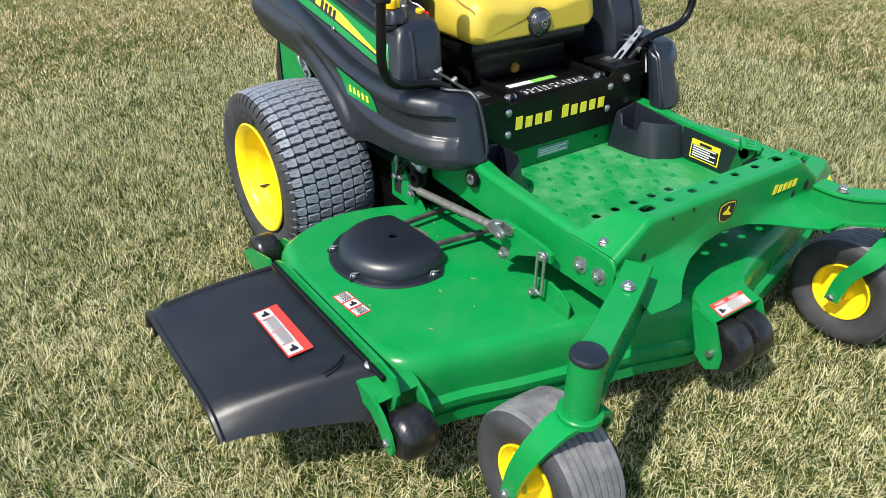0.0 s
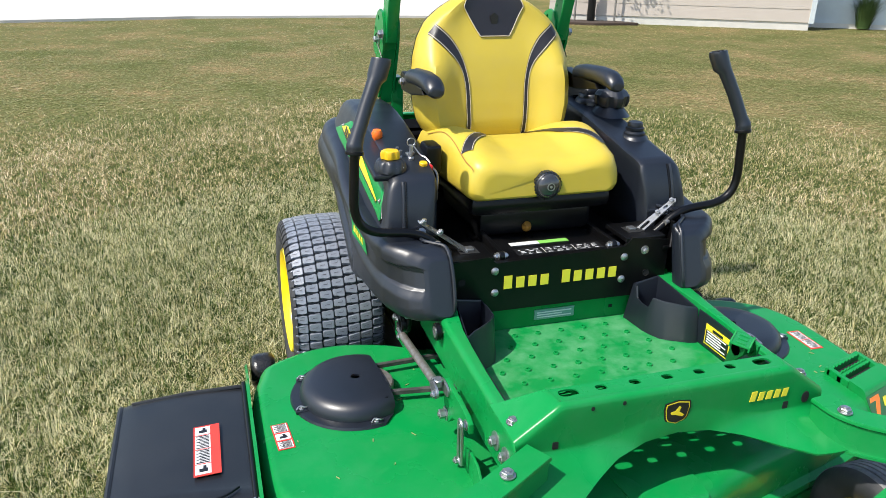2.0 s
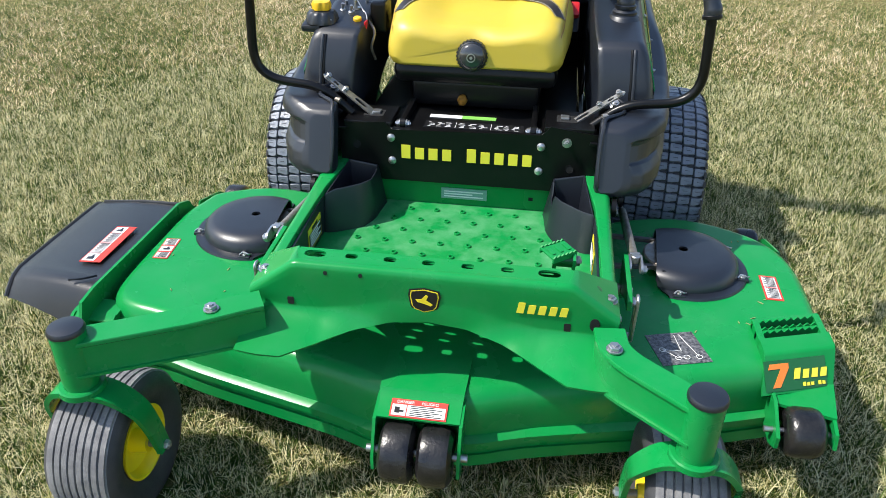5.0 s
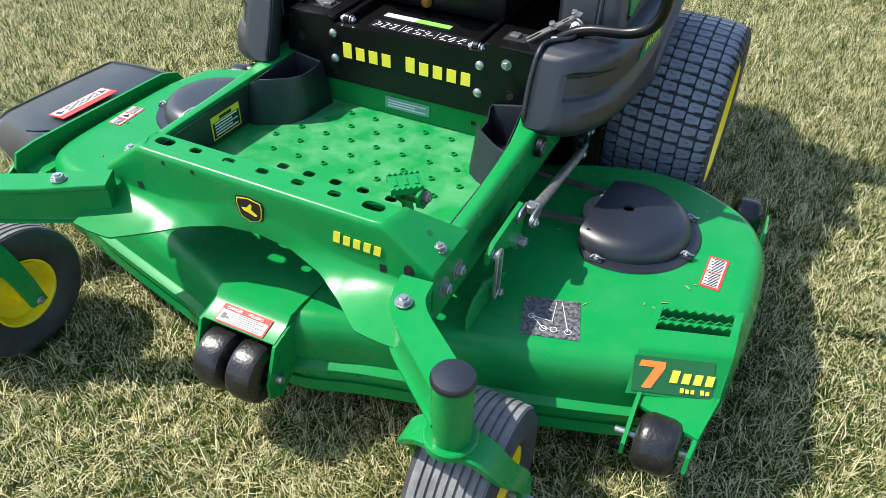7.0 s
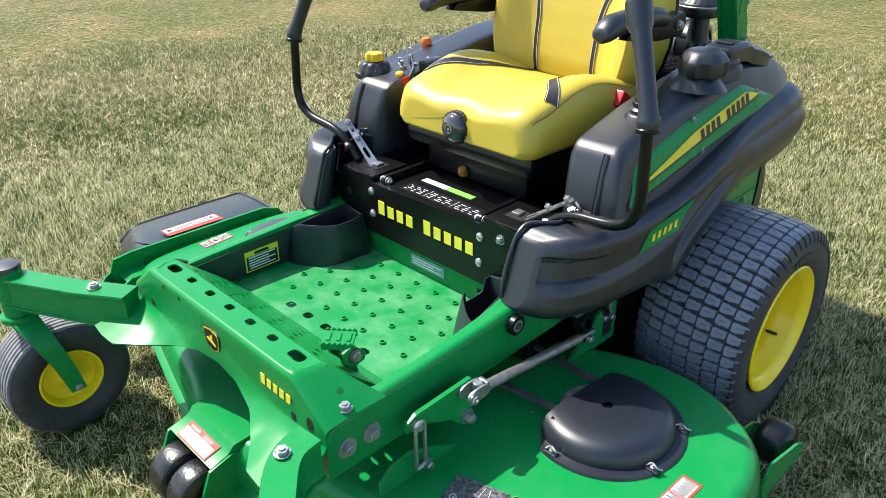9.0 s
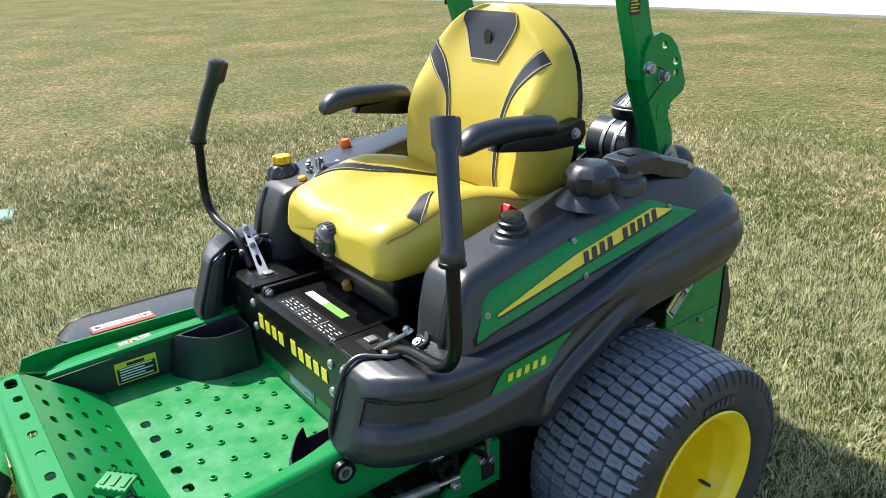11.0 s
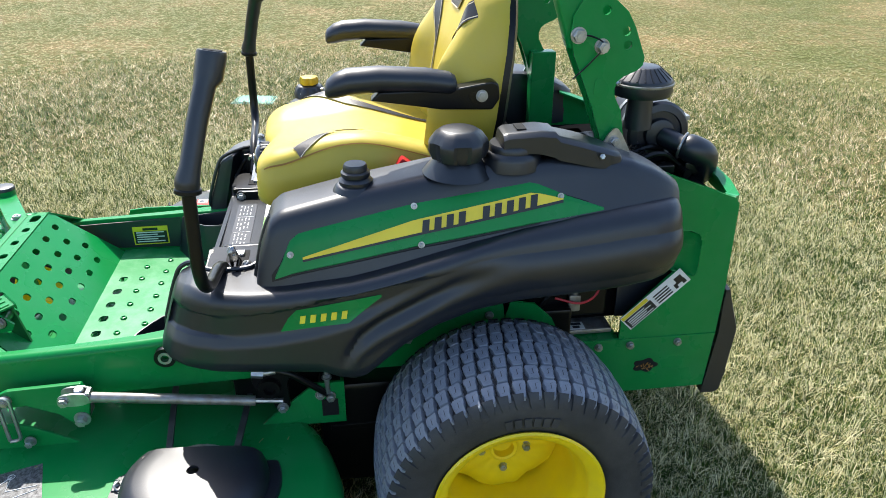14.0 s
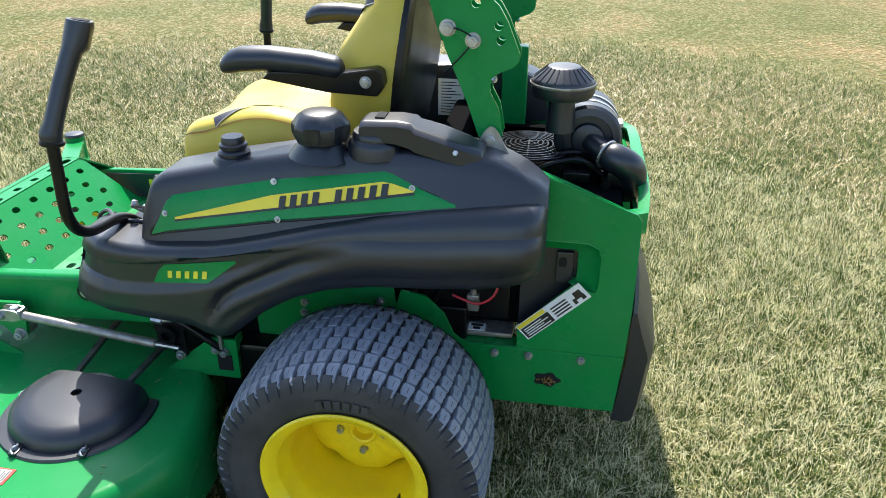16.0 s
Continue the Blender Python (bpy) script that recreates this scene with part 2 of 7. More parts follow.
    if blades:
        tr = nt.nodes.new("ShaderNodeBsdfTranslucent")
        nt.links.new(ramp.outputs[0], tr.inputs[0])
        if upright:
            # a sward seen from afar is lit as one surface: its normals lean towards the sky
            soft = nt.nodes.new("ShaderNodeMix")
            soft.data_type = "VECTOR"
            soft.inputs[0].default_value = upright
            soft.inputs[5].default_value = (0.0, 0.0, 1.0)
            nt.links.new(geo.outputs["Normal"], soft.inputs[4])
            nt.links.new(soft.outputs[1], b.inputs["Normal"])
            nt.links.new(soft.outputs[1], tr.inputs["Normal"])
        mx = nt.nodes.new("ShaderNodeMixShader")
        mx.inputs[0].default_value = 0.42 * (1 - 0.6 * upright)
        nt.links.new(b.outputs[0], mx.inputs[1])
        nt.links.new(tr.outputs[0], mx.inputs[2])
        nt.links.new(mx.outputs[0], nt.nodes["Material Output"].inputs[0])
    return m


LAWN = lawn_material("lawn_soil_with_near_shade", False)
BLADES = lawn_material("grass_blades", True, 2.15, 0.0)
MID_BLADES = lawn_material("grass_blades_further_off", True, 1.05, 0.015, 0.5, 1.15, 1.0, 1.10)
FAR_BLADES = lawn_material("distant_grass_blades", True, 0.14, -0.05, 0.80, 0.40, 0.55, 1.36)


# ---- building blocks ----
def finish(bm, name, mat, angle=38):
    for e in bm.edges:
        e.smooth = len(e.link_faces) == 2 and e.calc_face_angle(0) <= radians(angle)
    for f in bm.faces:
        f.smooth = True
    me = bpy.data.meshes.new(name)
    bm.to_mesh(me)
    bm.free()
    me.materials.append(mat)
    return me


def part(name, bm, mat, parent=None, label="", solid=0.0):
    ob = new(name, finish(bm, name, mat))
    if parent:
        ob.parent = parent
    if label:
        ob["label"] = label
    if solid:
        md = ob.modifiers.new("thickness", "SOLIDIFY")
        md.thickness, md.offset = solid, -1
    flatten = ob.modifiers.new("flat_faces", "WEIGHTED_NORMAL")
    flatten.keep_sharp, flatten.weight = True, 60
    return ob


def merged(*bms):
    out = bmesh.new()
    for b in bms:
        me = bpy.data.meshes.new("tmp")
        b.to_mesh(me)
        b.free()
        out.from_mesh(me)
        bpy.data.meshes.remove(me)
    return out


def box(lo, hi, bevel=0.0, seg=2, m=None):
    bm = bmesh.new()
    lo, hi = Vector(lo), Vector(hi)
    bmesh.ops.create_cube(bm, size=1, matrix=Matrix.LocRotScale((lo + hi) / 2, None, hi - lo))
    if bevel:
        bmesh.ops.bevel(bm, geom=bm.edges[:], offset=bevel, segments=seg, profile=0.5, affect="EDGES")
    if m:
        bm.transform(m)
    return bm


def axes(way):
    way = Vector(way).normalized()
    side = way.cross(Vector((0, 0, 1)) if abs(way.z) < 0.9 else Vector((0, 1, 0))).normalized()
    return side, side.cross(way).normalized(), way


def rod(a, b, r, r2=None, seg=16, bevel=0.0):
    a, b = Vector(a), Vector(b)
    u, v, w = axes(b - a)
    r2 = r if r2 is None else r2
    bm = bmesh.new()
    rings = []
    stops = [(0, r), (1, r2)]
    if bevel:
        k = bevel / (b - a).length
        stops = [(0, r - bevel), (k, r), (1 - k, r2), (1, r2 - bevel)]
    for f, q in stops:
        c = a.lerp(b, f)
        rings.append([bm.verts.new(c + (u * math.cos(i * math.tau / seg) + v * math.sin(i * math.tau / seg)) * q) for i in range(seg)])
    skin(bm, rings, True)
    bm.faces.new(rings[0])
    bm.faces.new(rings[-1])
    bmesh.ops.recalc_face_normals(bm, faces=bm.faces[:])
    return bm


def skin(bm, rings, closed):
    n = len(rings[0])
    for a, b in zip(rings, rings[1:]):
        for i in range(n if closed else n - 1):
            j = (i + 1) % n
            bm.faces.new((a[i], a[j], b[j], b[i]))


def loft(rings, closed=True, caps=True):
    bm = bmesh.new()
    vs = [[bm.verts.new(p) for p in ring] for ring in rings]
    skin(bm, vs, closed)
    if caps and closed:
        bm.faces.new(vs[0])
        bm.faces.new(vs[-1])
    bmesh.ops.recalc_face_normals(bm, faces=bm.faces[:])
    return bm


def smooth_line(points, per=6):
    """Catmull-Rom through the points."""
    p = [Vector(q) for q in points]
    p = [p[0] * 2 - p[1]] + p + [p[-1] * 2 - p[-2]]
    out = []
    for i in range(1, len(p) - 2):
        for k in range(per):
            t = k / per
            out.append(0.5 * (2 * p[i] + (p[i + 1] - p[i - 1]) * t + (2 * p[i - 1] - 5 * p[i] + 4 * p[i + 1] - p[i + 2]) * t * t + (3 * p[i] - p[i - 1] - 3 * p[i + 1] + p[i + 2]) * t ** 3))
    return out + [p[-2]]


def rounded_path(points, r, seg=5):
    """A polyline with its corners rounded by about r."""
    p = [Vector(q) for q in points]
    out = [p[0]]
    for a, b, c in zip(p, p[1:], p[2:]):
        d1, d2 = min(r, (a - b).length / 2), min(r, (c - b).length / 2)
        s, e = b + (a - b).normalized() * d1, b + (c - b).normalized() * d2
        out += [s * (1 - t) ** 2 + b * 2 * t * (1 - t) + e * t * t for t in [i / seg for i in range(seg + 1)]]
    return out + [p[-1]]


def tube(points, r, seg=10):
    """A round bar along the points; r may be one number or one a point."""
    p = [Vector(q) for q in points]
    rs = [r] * len(p) if not hasattr(r, "__len__") else list(r)
    u = axes(p[1] - p[0])[0]
    rings = []
    for i, c in enumerate(p):
        w = (p[min(i + 1, len(p) - 1)] - p[max(i - 1, 0)]).normalized()
        u = (u - w * u.dot(w)).normalized()
        v = w.cross(u)
        rings.append([c + (u * math.cos(k * math.tau / seg) + v * math.sin(k * math.tau / seg)) * rs[i] for k in range(seg)])
    return loft(rings)


def prism(poly, axis, a, b, bevel=0.0):
    """A flat outline of (u, v) pushed out along an axis: x takes (y, z), y takes (x, z), z takes (x, y)."""
    put = {"x": lambda u, v, w: (w, u, v), "y": lambda u, v, w: (u, w, v), "z": lambda u, v, w: (u, v, w)}[axis]
    bm = loft([[put(u, v, a) for u, v in poly], [put(u, v, b) for u, v in poly]])
    if bevel:
        bmesh.ops.bevel(bm, geom=bm.edges[:], offset=bevel, segments=2, profile=0.5, affect="EDGES")
    return bm


def lathe(profile, centre, way, seg=32, start=0.0, turn=math.tau):
    """Rings of (radius, distance along way)."""
    u, v, w = axes(way)
    c = Vector(centre)
    full = turn >= math.tau - 1e-6
    n = seg if full else seg + 1
    rings = [[c + w * h + (u * math.cos(start + i * turn / seg) + v * math.sin(start + i * turn / seg)) * r for i in range(n)] for r, h in profile]
    bm = loft(rings, closed=full, caps=False)
    bmesh.ops.remove_doubles(bm, verts=bm.verts[:], dist=1e-5)
    bmesh.ops.recalc_face_normals(bm, faces=bm.faces[:])
    return bm


def sheet(outline, holes, put, thick=0.004):
    """A plate with holes and edges of its own, laid into space by put(u, v, depth)."""
    from mathutils.geometry import tessellate_polygon
    loops = [[Vector((u, v, 0)) for u, v in loop] for loop in [outline, *holes]]
    points = [q for loop in loops for q in loop]
    bm = bmesh.new()
    top = [bm.verts.new(put(q.x, q.y, 0.0)) for q in points]
    low = [bm.verts.new(put(q.x, q.y, thick)) for q in points]
    for tri in tessellate_polygon(loops):
        bm.faces.new([top[i] for i in tri])
        bm.faces.new([low[i] for i in reversed(tri)])
    at = 0
    for loop in loops:
        n = len(loop)
        for i in range(n):
            a, b = at + i, at + (i + 1) % n
            bm.faces.new((top[a], top[b], low[b], low[a]))
        at += n
    bmesh.ops.recalc_face_normals(bm, faces=bm.faces[:])
    return bm


def slot(cx, cy, w, h, n=12, power=3.0):
    """The outline of a hole with rounded corners."""
    out = []
    for i in range(n):
        a = (i + 0.5) * math.tau / n
        c, s = math.cos(a), math.sin(a)
        out.append((cx + w / 2 * math.copysign(abs(c) ** (2 / power), c), cy + h / 2 * math.copysign(abs(s) ** (2 / power), s)))
    return out


def bolt(place, way, r=0.009, washer=0.0, h=0.008):
    """A hexagon head, with its washer where there is one."""
    p, w = Vector(place), Vector(way).normalized()
    bms = []
    if washer:
        bms.append(rod(p, p + w * 0.0025, washer, seg=20))
        p = p + w * 0.0025
    bms.append(rod(p, p + w * h, r, seg=6, bevel=0.0012))
    bms.append(rod(p, p + w * (h + 0.003), r * 0.5, seg=8))
    return merged(*bms)


def plane_frame(origin, right, up):
    """A matrix that lays (u, v, out) onto a face."""
    r, u = Vector(right).normalized(), Vector(up).normalized()
    n = r.cross(u).normalized()
    u = n.cross(r)
    m = Matrix((r, u, n)).transposed().to_4x4()
    m.translation = origin
    return m


def flat(m, outline, lift=0.0015, thick=0.0012):
    """A thin plate on a face."""
    lo = [m @ Vector((u, v, lift - thick)) for u, v in outline]
    hi = [m @ Vector((u, v, lift)) for u, v in outline]
    return loft([lo, hi])


def rect(u0, v0, u1, v1):
    return [(u0, v0), (u1, v0), (u1, v1), (u0, v1)]


def bars(m, spans, lift=0.003):
    return merged(*[flat(m, rect(*s), lift) for s in spans])


def letter_bars(m, width, height, words, parent, mat, slant=0.0, gap=0.34, lift=0.0014, name="letter_mark"):
    """Plain bars as long as each letter of the lettering, in its colour: words gives the number of letters in each word."""
    n = sum(words) + (len(words) - 1) * 0.8
    step = width / n
    u = 0.0
    for w in words:
        for i in range(w):
            h = height * (1.15 if i == 0 else 0.96)
            a, b = u + step * gap / 2, u + step * (1 - gap / 2)
            part(name, flat(m, [(a, 0), (b, 0), (b + slant * h, h), (a + slant * h, h)], lift), mat, parent)
            u += step
        u += step * 0.8


def writing(text, m, size, mat, parent, lift=0.003):
    cu = bpy.data.curves.new("text", "FONT")
    cu.body, cu.size, cu.extrude = text, size, 0.0003
    tmp = new("text", cu)
    me = bpy.data.meshes.new_from_object(tmp.evaluated_get(bpy.context.evaluated_depsgraph_get()))
    bpy.data.objects.remove(tmp)
    me.transform(m @ Matrix.Translation((0, 0, lift)))
    me.materials.clear()
    me.materials.append(mat)
    ob = new("lettering", me)
    ob.parent = parent
    return ob


def smooth(t):
    t = max(0.0, min(1.0, t))
    return t * t * (3 - 2 * t)


def table(rows, x):
    """Smooth reading of rows (x, value, ...) at x."""
    if x <= rows[0][0]:
        return rows[0][1:]
    for a, b in zip(rows, rows[1:]):
        if x <= b[0]:
            t = (x - a[0]) / (b[0] - a[0])
            return tuple(p + (q - p) * t for p, q in zip(a[1:], b[1:]))
    return rows[-1][1:]


# ---- lawn ----
SOIL = 0.0
ground_bm = bmesh.new()
bmesh.ops.create_grid(ground_bm, x_segments=60, y_segments=60, size=1.0)
for v in ground_bm.verts:
    # finer near the middle, reaching far out
    v.co = Vector((math.copysign(abs(v.co.x) ** 2.6, v.co.x) * 900, math.copysign(abs(v.co.y) ** 2.6, v.co.y) * 900 + 0.7, SOIL))
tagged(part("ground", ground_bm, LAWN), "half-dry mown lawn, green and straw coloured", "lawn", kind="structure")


def grass(count, r0, r1, height, width, name, rng, tris=3, mat=BLADES, even=0.0):
    """Bent tapered blades in tufts, none under the wheels."""
    rad = np.sqrt(rng.uniform(r0 ** 2, r1 ** 2, count)) + rng.normal(0, 0.07 * r1, count)
    ang = rng.uniform(0, math.tau, count)
    x, y = rad * np.cos(ang), rad * np.sin(ang) + 0.7
    x += rng.normal(0, 0.01, count)
    keep = (y < 14.0) | ((y < 14.9) & (np.abs(x) < 5))
    for sx in (-1, 1):
        keep &= ~((np.abs(x - sx * 0.575) < 0.155) & (np.abs(y - 1.193) < 0.13))
    for cx, cy in ((-0.68, -0.21), (0.53, -0.20)):
        keep &= ~((np.abs(x - cx) < 0.085) & (np.abs(y - cy) < 0.075))
    keep &= ~((np.abs(x + 3.70) < 0.075) & (np.abs(y - 0.255) < 0.11))
    x, y = x[keep], y[keep]
    n = len(x)
    patch = 0.5 + 0.25 * np.sin(x * 3.1 + 1.3 * np.sin(y * 2.3)) + 0.25 * np.sin(y * 4.3 + 1.7 * np.sin(x * 1.9))
    tuft = 0.5 + 0.25 * np.sin(x * 61 + 3 * np.sin(y * 17)) + 0.25 * np.sin(y * 53 + 3 * np.sin(x * 19))
    h = height * rng.uniform(0.40, 1.0, n) * (0.52 + 0.48 * even + 0.96 * (1 - even) * tuft) * (0.80 + 0.45 * patch) + (rng.uniform(0, 1, n) > 0.97) * height * 0.5
    w = width * rng.uniform(0.6, 1.4, n)
    # neighbours lean together, so that tufts catch the light as one
    lean_dir = 5.0 * np.sin(x * 41 + 2.0 * np.sin(y * 23)) + 5.0 * np.sin(y * 37 + 2.0 * np.sin(x * 29)) + rng.normal(0, 1.5 + 3.0 * even, n)
    yaw = lean_dir - math.pi / 2 + rng.normal(0, 0.4, n)
    lean = h * rng.uniform(0.05, 1.9, n) + 0.035 * (even > 0.5)
    px, py = np.cos(yaw) * w / 2, np.sin(yaw) * w / 2
    lx, ly = np.cos(lean_dir) * lean, np.sin(lean_dir) * lean
    z = SOIL + rng.uniform(-0.004, 0.010, n)
    zt = z + h / np.sqrt(1 + (lean / h) ** 2 * 0.6)
    if tris == 3:
        co = np.stack([np.stack([x - px, y - py, z], 1), np.stack([x + px, y + py, z], 1),
                       np.stack([x - px * 0.8 + lx * 0.32, y - py * 0.8 + ly * 0.32, zt * 0.62], 1), np.stack([x + px * 0.8 + lx * 0.32, y + py * 0.8 + ly * 0.32, zt * 0.62], 1),
                       np.stack([x + lx, y + ly, zt], 1)], 1).reshape(-1, 3)
        idx = np.array([0, 1, 3, 2, 2, 3, 4])
        loops = (np.arange(n)[:, None] * 5 + idx).ravel()
        sizes = np.tile([4, 3], n)
    else:
        co = np.stack([np.stack([x - px, y - py, z], 1), np.stack([x + px, y + py, z], 1), np.stack([x + lx, y + ly, zt], 1)], 1).reshape(-1, 3)
        loops = np.arange(n * 3)
        sizes = np.full(n, 3)
    me = bpy.data.meshes.new(name)
    me.vertices.add(len(co))
    me.vertices.foreach_set("co", co.astype(np.float32).ravel())
    me.loops.add(len(loops))
    me.loops.foreach_set("vertex_index", loops.astype(np.int32))
    me.polygons.add(len(sizes))
    me.polygons.foreach_set("loop_start", np.concatenate([[0], np.cumsum(sizes)[:-1]]).astype(np.int32))
    me.polygons.foreach_set("loop_total", sizes.astype(np.int32))
    me.update()
    me.materials.append(mat)
    return tagged(new(name, me), "short half-dry lawn grass with straw-coloured blades", "grass", kind="stuff")


RNG = np.random.default_rng(7)
grass(430000, 0.0, 2.7, 0.044, 0.0026, "grass", RNG, tris=3)
grass(520000, 0.0, 2.7, 0.038, 0.0026, "grass", RNG, tris=1)
grass(500000, 2.7, 5.2, 0.034, 0.0042, "grass", RNG, tris=1, mat=MID_BLADES, even=0.4)
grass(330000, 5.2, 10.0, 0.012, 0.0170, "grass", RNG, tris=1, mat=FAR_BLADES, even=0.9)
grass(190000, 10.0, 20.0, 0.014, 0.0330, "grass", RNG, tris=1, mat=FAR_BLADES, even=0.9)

# ---- far side of the lawn ----
edge = [(-60.0, 9.0), (-25.0, 12.4), (-14.0, 13.6), (-8.8, 14.15), (-4.3, 14.6), (-1.0, 15.3), (2.6, 15.3), (5.6, 14.9), (6.2, 16.0), (6.2, 34.0), (-60.0, 34.0)]
tagged(part("driveway", prism(edge, "z", -0.10, 0.055, bevel=0.01), CONCRETE), "pale broomed concrete driveway beyond the lawn", "driveway", kind="structure")

house = tagged(new("house"), "house with beige lap siding and a concrete base", "house")
HA, HB = Vector((6.35, 14.35, 0.0)), Vector((11.05, 11.85, 0.0))
way = (HB - HA).normalized()
back = Vector((-way.y, way.x, 0))
HL = (HB - HA).length
hm = Matrix((way, back, Vector((0, 0, 1)))).transposed().to_4x4()
hm.translation = HA
part("wall", box((0.02, 0.03, 0.16), (HL - 0.02, 7.0, 2.75), m=hm), SIDING, house)
part("base", box((0.0, 0.02, -0.2), (HL, 6.98, 0.16), bevel=0.01, m=hm), FOUNDATION, house, "grey concrete base")
for i in range(10):
    z = 0.16 + i * 0.258
    b = prism([(-0.002, z), (0.03, z), (0.03, z + 0.262), (0.006, z + 0.262)], "x", 0.0, HL)
    b.transform(hm)
    part("board", b, SIDING, house)
part("corner_trim", box((HL - 0.02, -0.018, 0.14), (HL + 0.08, 0.07, 2.72), bevel=0.005, m=hm), PALE_WALL, house, "white corner board")
for i in range(10):
    z = 0.16 + i * 0.258
    b = prism([(-0.002, z), (0.03, z), (0.03, z + 0.262), (0.006, z + 0.262)], "x", 0.0, 7.0)
    b.transform(hm @ Matrix.Translation((HL, 0, 0)) @ Matrix.Rotation(radians(90), 4, "Z"))
    part("board", b, SIDING, house)
part("roof", prism([(-0.5, 2.72), (3.5, 4.6), (7.5, 2.72), (7.5, 2.84), (3.5, 4.74), (-0.5, 2.84)], "x", -0.4, HL + 0.4), ROOFING, house).matrix_local = hm
garage = tagged(new("garage_wing"), "pale blue-grey garage wing set beside the house", "building")
gm = hm @ Matrix.Translation((HL + 0.09, 0.9, 0))
part("wall", box((0, 0, 0.1), (9.0, 6.0, 2.75), m=gm), PALE_WALL, garage)
part("base", box((-0.0, -0.01, -0.2), (9.01, 6.0, 0.1), m=gm), FOUNDATION, garage)
for i in range(15):
    z = 0.10 + i * 0.176
    b = prism([(-0.014, z), (0.0, z), (0.0, z + 0.18), (-0.003, z + 0.18)], "x", 0.0, 9.0)
    b.transform(gm)
    part("board", b, PALE_WALL, garage)
part("roof", box((-0.3, -0.4, 2.75), (9.3, 6.3, 2.9), m=gm), ROOFING, garage)
tagged(part("mulch_bed", prism([(6.1, 13.75), (6.9, 13.25), (7.9, 13.2), (7.7, 13.6), (6.4, 14.25)], "z", -0.05, 0.055, bevel=0.02), MULCH), "dark bark mulch bed along the house", "mulch", kind="structure")


def young_tree(place):
    """A staked sapling: tapered stem, limbs and a crown of small leaves."""
    rng = random.Random(3)
    tree = tagged(new("young_tree"), "staked young tree with a dark guarded stem", "tree")
    p = Vector(place)
    line = [p + Vector((0.02 * math.sin(i), 0.02 * math.cos(i * 1.3), 0.32 * i)) for i in range(9)]
    part("trunk", tube(line, [0.07 - 0.005 * i for i in range(9)], 8), BARK, tree)
    part("trunk_guard", rod(p + Vector((0, 0, -0.05)), p + Vector((0, 0, 0.6)), 0.085, 0.08, 12), BLACK, tree, "black plastic trunk guard")
    limbs, leaf = [], bmesh.new()
    for i in range(12):
        a = i * 2.4
        s = line[4 + i % 5]
        e = s + Vector((math.cos(a) * rng.uniform(0.4, 0.9), math.sin(a) * rng.uniform(0.4, 0.9), rng.uniform(0.3, 0.8)))
        limbs.append(tube([s, s.lerp(e, 0.5) + Vector((0, 0, 0.06)), e], [0.022, 0.014, 0.005], 6))
        for k in range(120):
            c = s.lerp(e, rng.uniform(0.3, 1.1)) + Vector([rng.gauss(0, 0.16) for _ in range(3)])
            m = Matrix.LocRotScale(c, Euler([rng.uniform(0, 6.3) for _ in range(3)]), Vector((0.05, 0.085, 0.05)))
            leaf.faces.new([leaf.verts.new(m @ Vector(q)) for q in ((0, -0.5, 0), (0.4, 0, 0.1), (0, 0.5, 0), (-0.4, 0, 0.1))])
    part("limbs", merged(*limbs), BARK, tree)
    part("crown", leaf, LEAVES, tree)
    for dx, dy in ((-0.33, 0.1), (0.45, -0.2)):
        q = p + Vector((dx, dy, 0))
        part("stake", rod(q + Vector((0, 0, -0.1)), q + Vector((0, 0, 1.5)), 0.022, seg=8), STEEL, tree, "grey steel stake")
    return tree


young_tree((7.05, 13.75, 0.04))


def ornamental_grass(place):
    rng = random.Random(5)
    bm = bmesh.new()
    for i in range(420):
        a, r = rng.uniform(0, math.tau), rng.uniform(0, 0.14)
        s = Vector(place) + Vector((math.cos(a) * r, math.sin(a) * r, 0))
        h, out = rng.uniform(0.45, 0.85), rng.uniform(0.05, 0.42)
        d = Vector((math.cos(a), math.sin(a), 0))
        side = Vector((-d.y, d.x, 0)) * 0.008
        mid, tip = s + d * out * 0.35 + Vector((0, 0, h * 0.65)), s + d * out + Vector((0, 0, h * rng.uniform(0.7, 1.0)))
        v = [bm.verts.new(q) for q in (s - side, s + side, mid + side, mid - side, tip)]
        bm.faces.new((v[0], v[1], v[2], v[3]))
        bm.faces.new((v[3], v[2], v[4]))
    return tagged(part("ornamental_grass", bm, LEAVES), "dark green clump of ornamental grass by the wall", "shrub")


ornamental_grass((12.55, 11.95, 0.02))
lid = tagged(new("utility_lid"), "turquoise plastic utility box lid set in the lawn", "lid")
lm0 = Matrix.Translation((-3.70, 0.255, -0.016)) @ Matrix.Rotation(radians(-12), 4, "Z") @ Matrix.Scale(0.72, 4)
part("rim", merged(*[box(a, b, m=lm0) for a, b in (((-0.16, -0.21, -0.05), (0.16, -0.185, 0.030)), ((-0.16, 0.185, -0.05), (0.16, 0.21, 0.030)), ((-0.16, -0.185, -0.05), (-0.135, 0.185, 0.030)), ((0.135, -0.185, -0.05), (0.16, 0.185, 0.030)))]), LID, lid, "turquoise plastic rim")
part("cover", box((-0.130, -0.180, -0.02), (0.130, 0.180, 0.036), bevel=0.008, m=lm0), LID, lid)

# ---- mower ----
mower = tagged(new("riding_mower"), "green zero-turn riding mower with a yellow seat and wide deck", "riding mower")


def piece(name, bm, mat, label="", solid=0.0, parent=None):
    return part(name, bm, mat, parent or mower, label, solid)


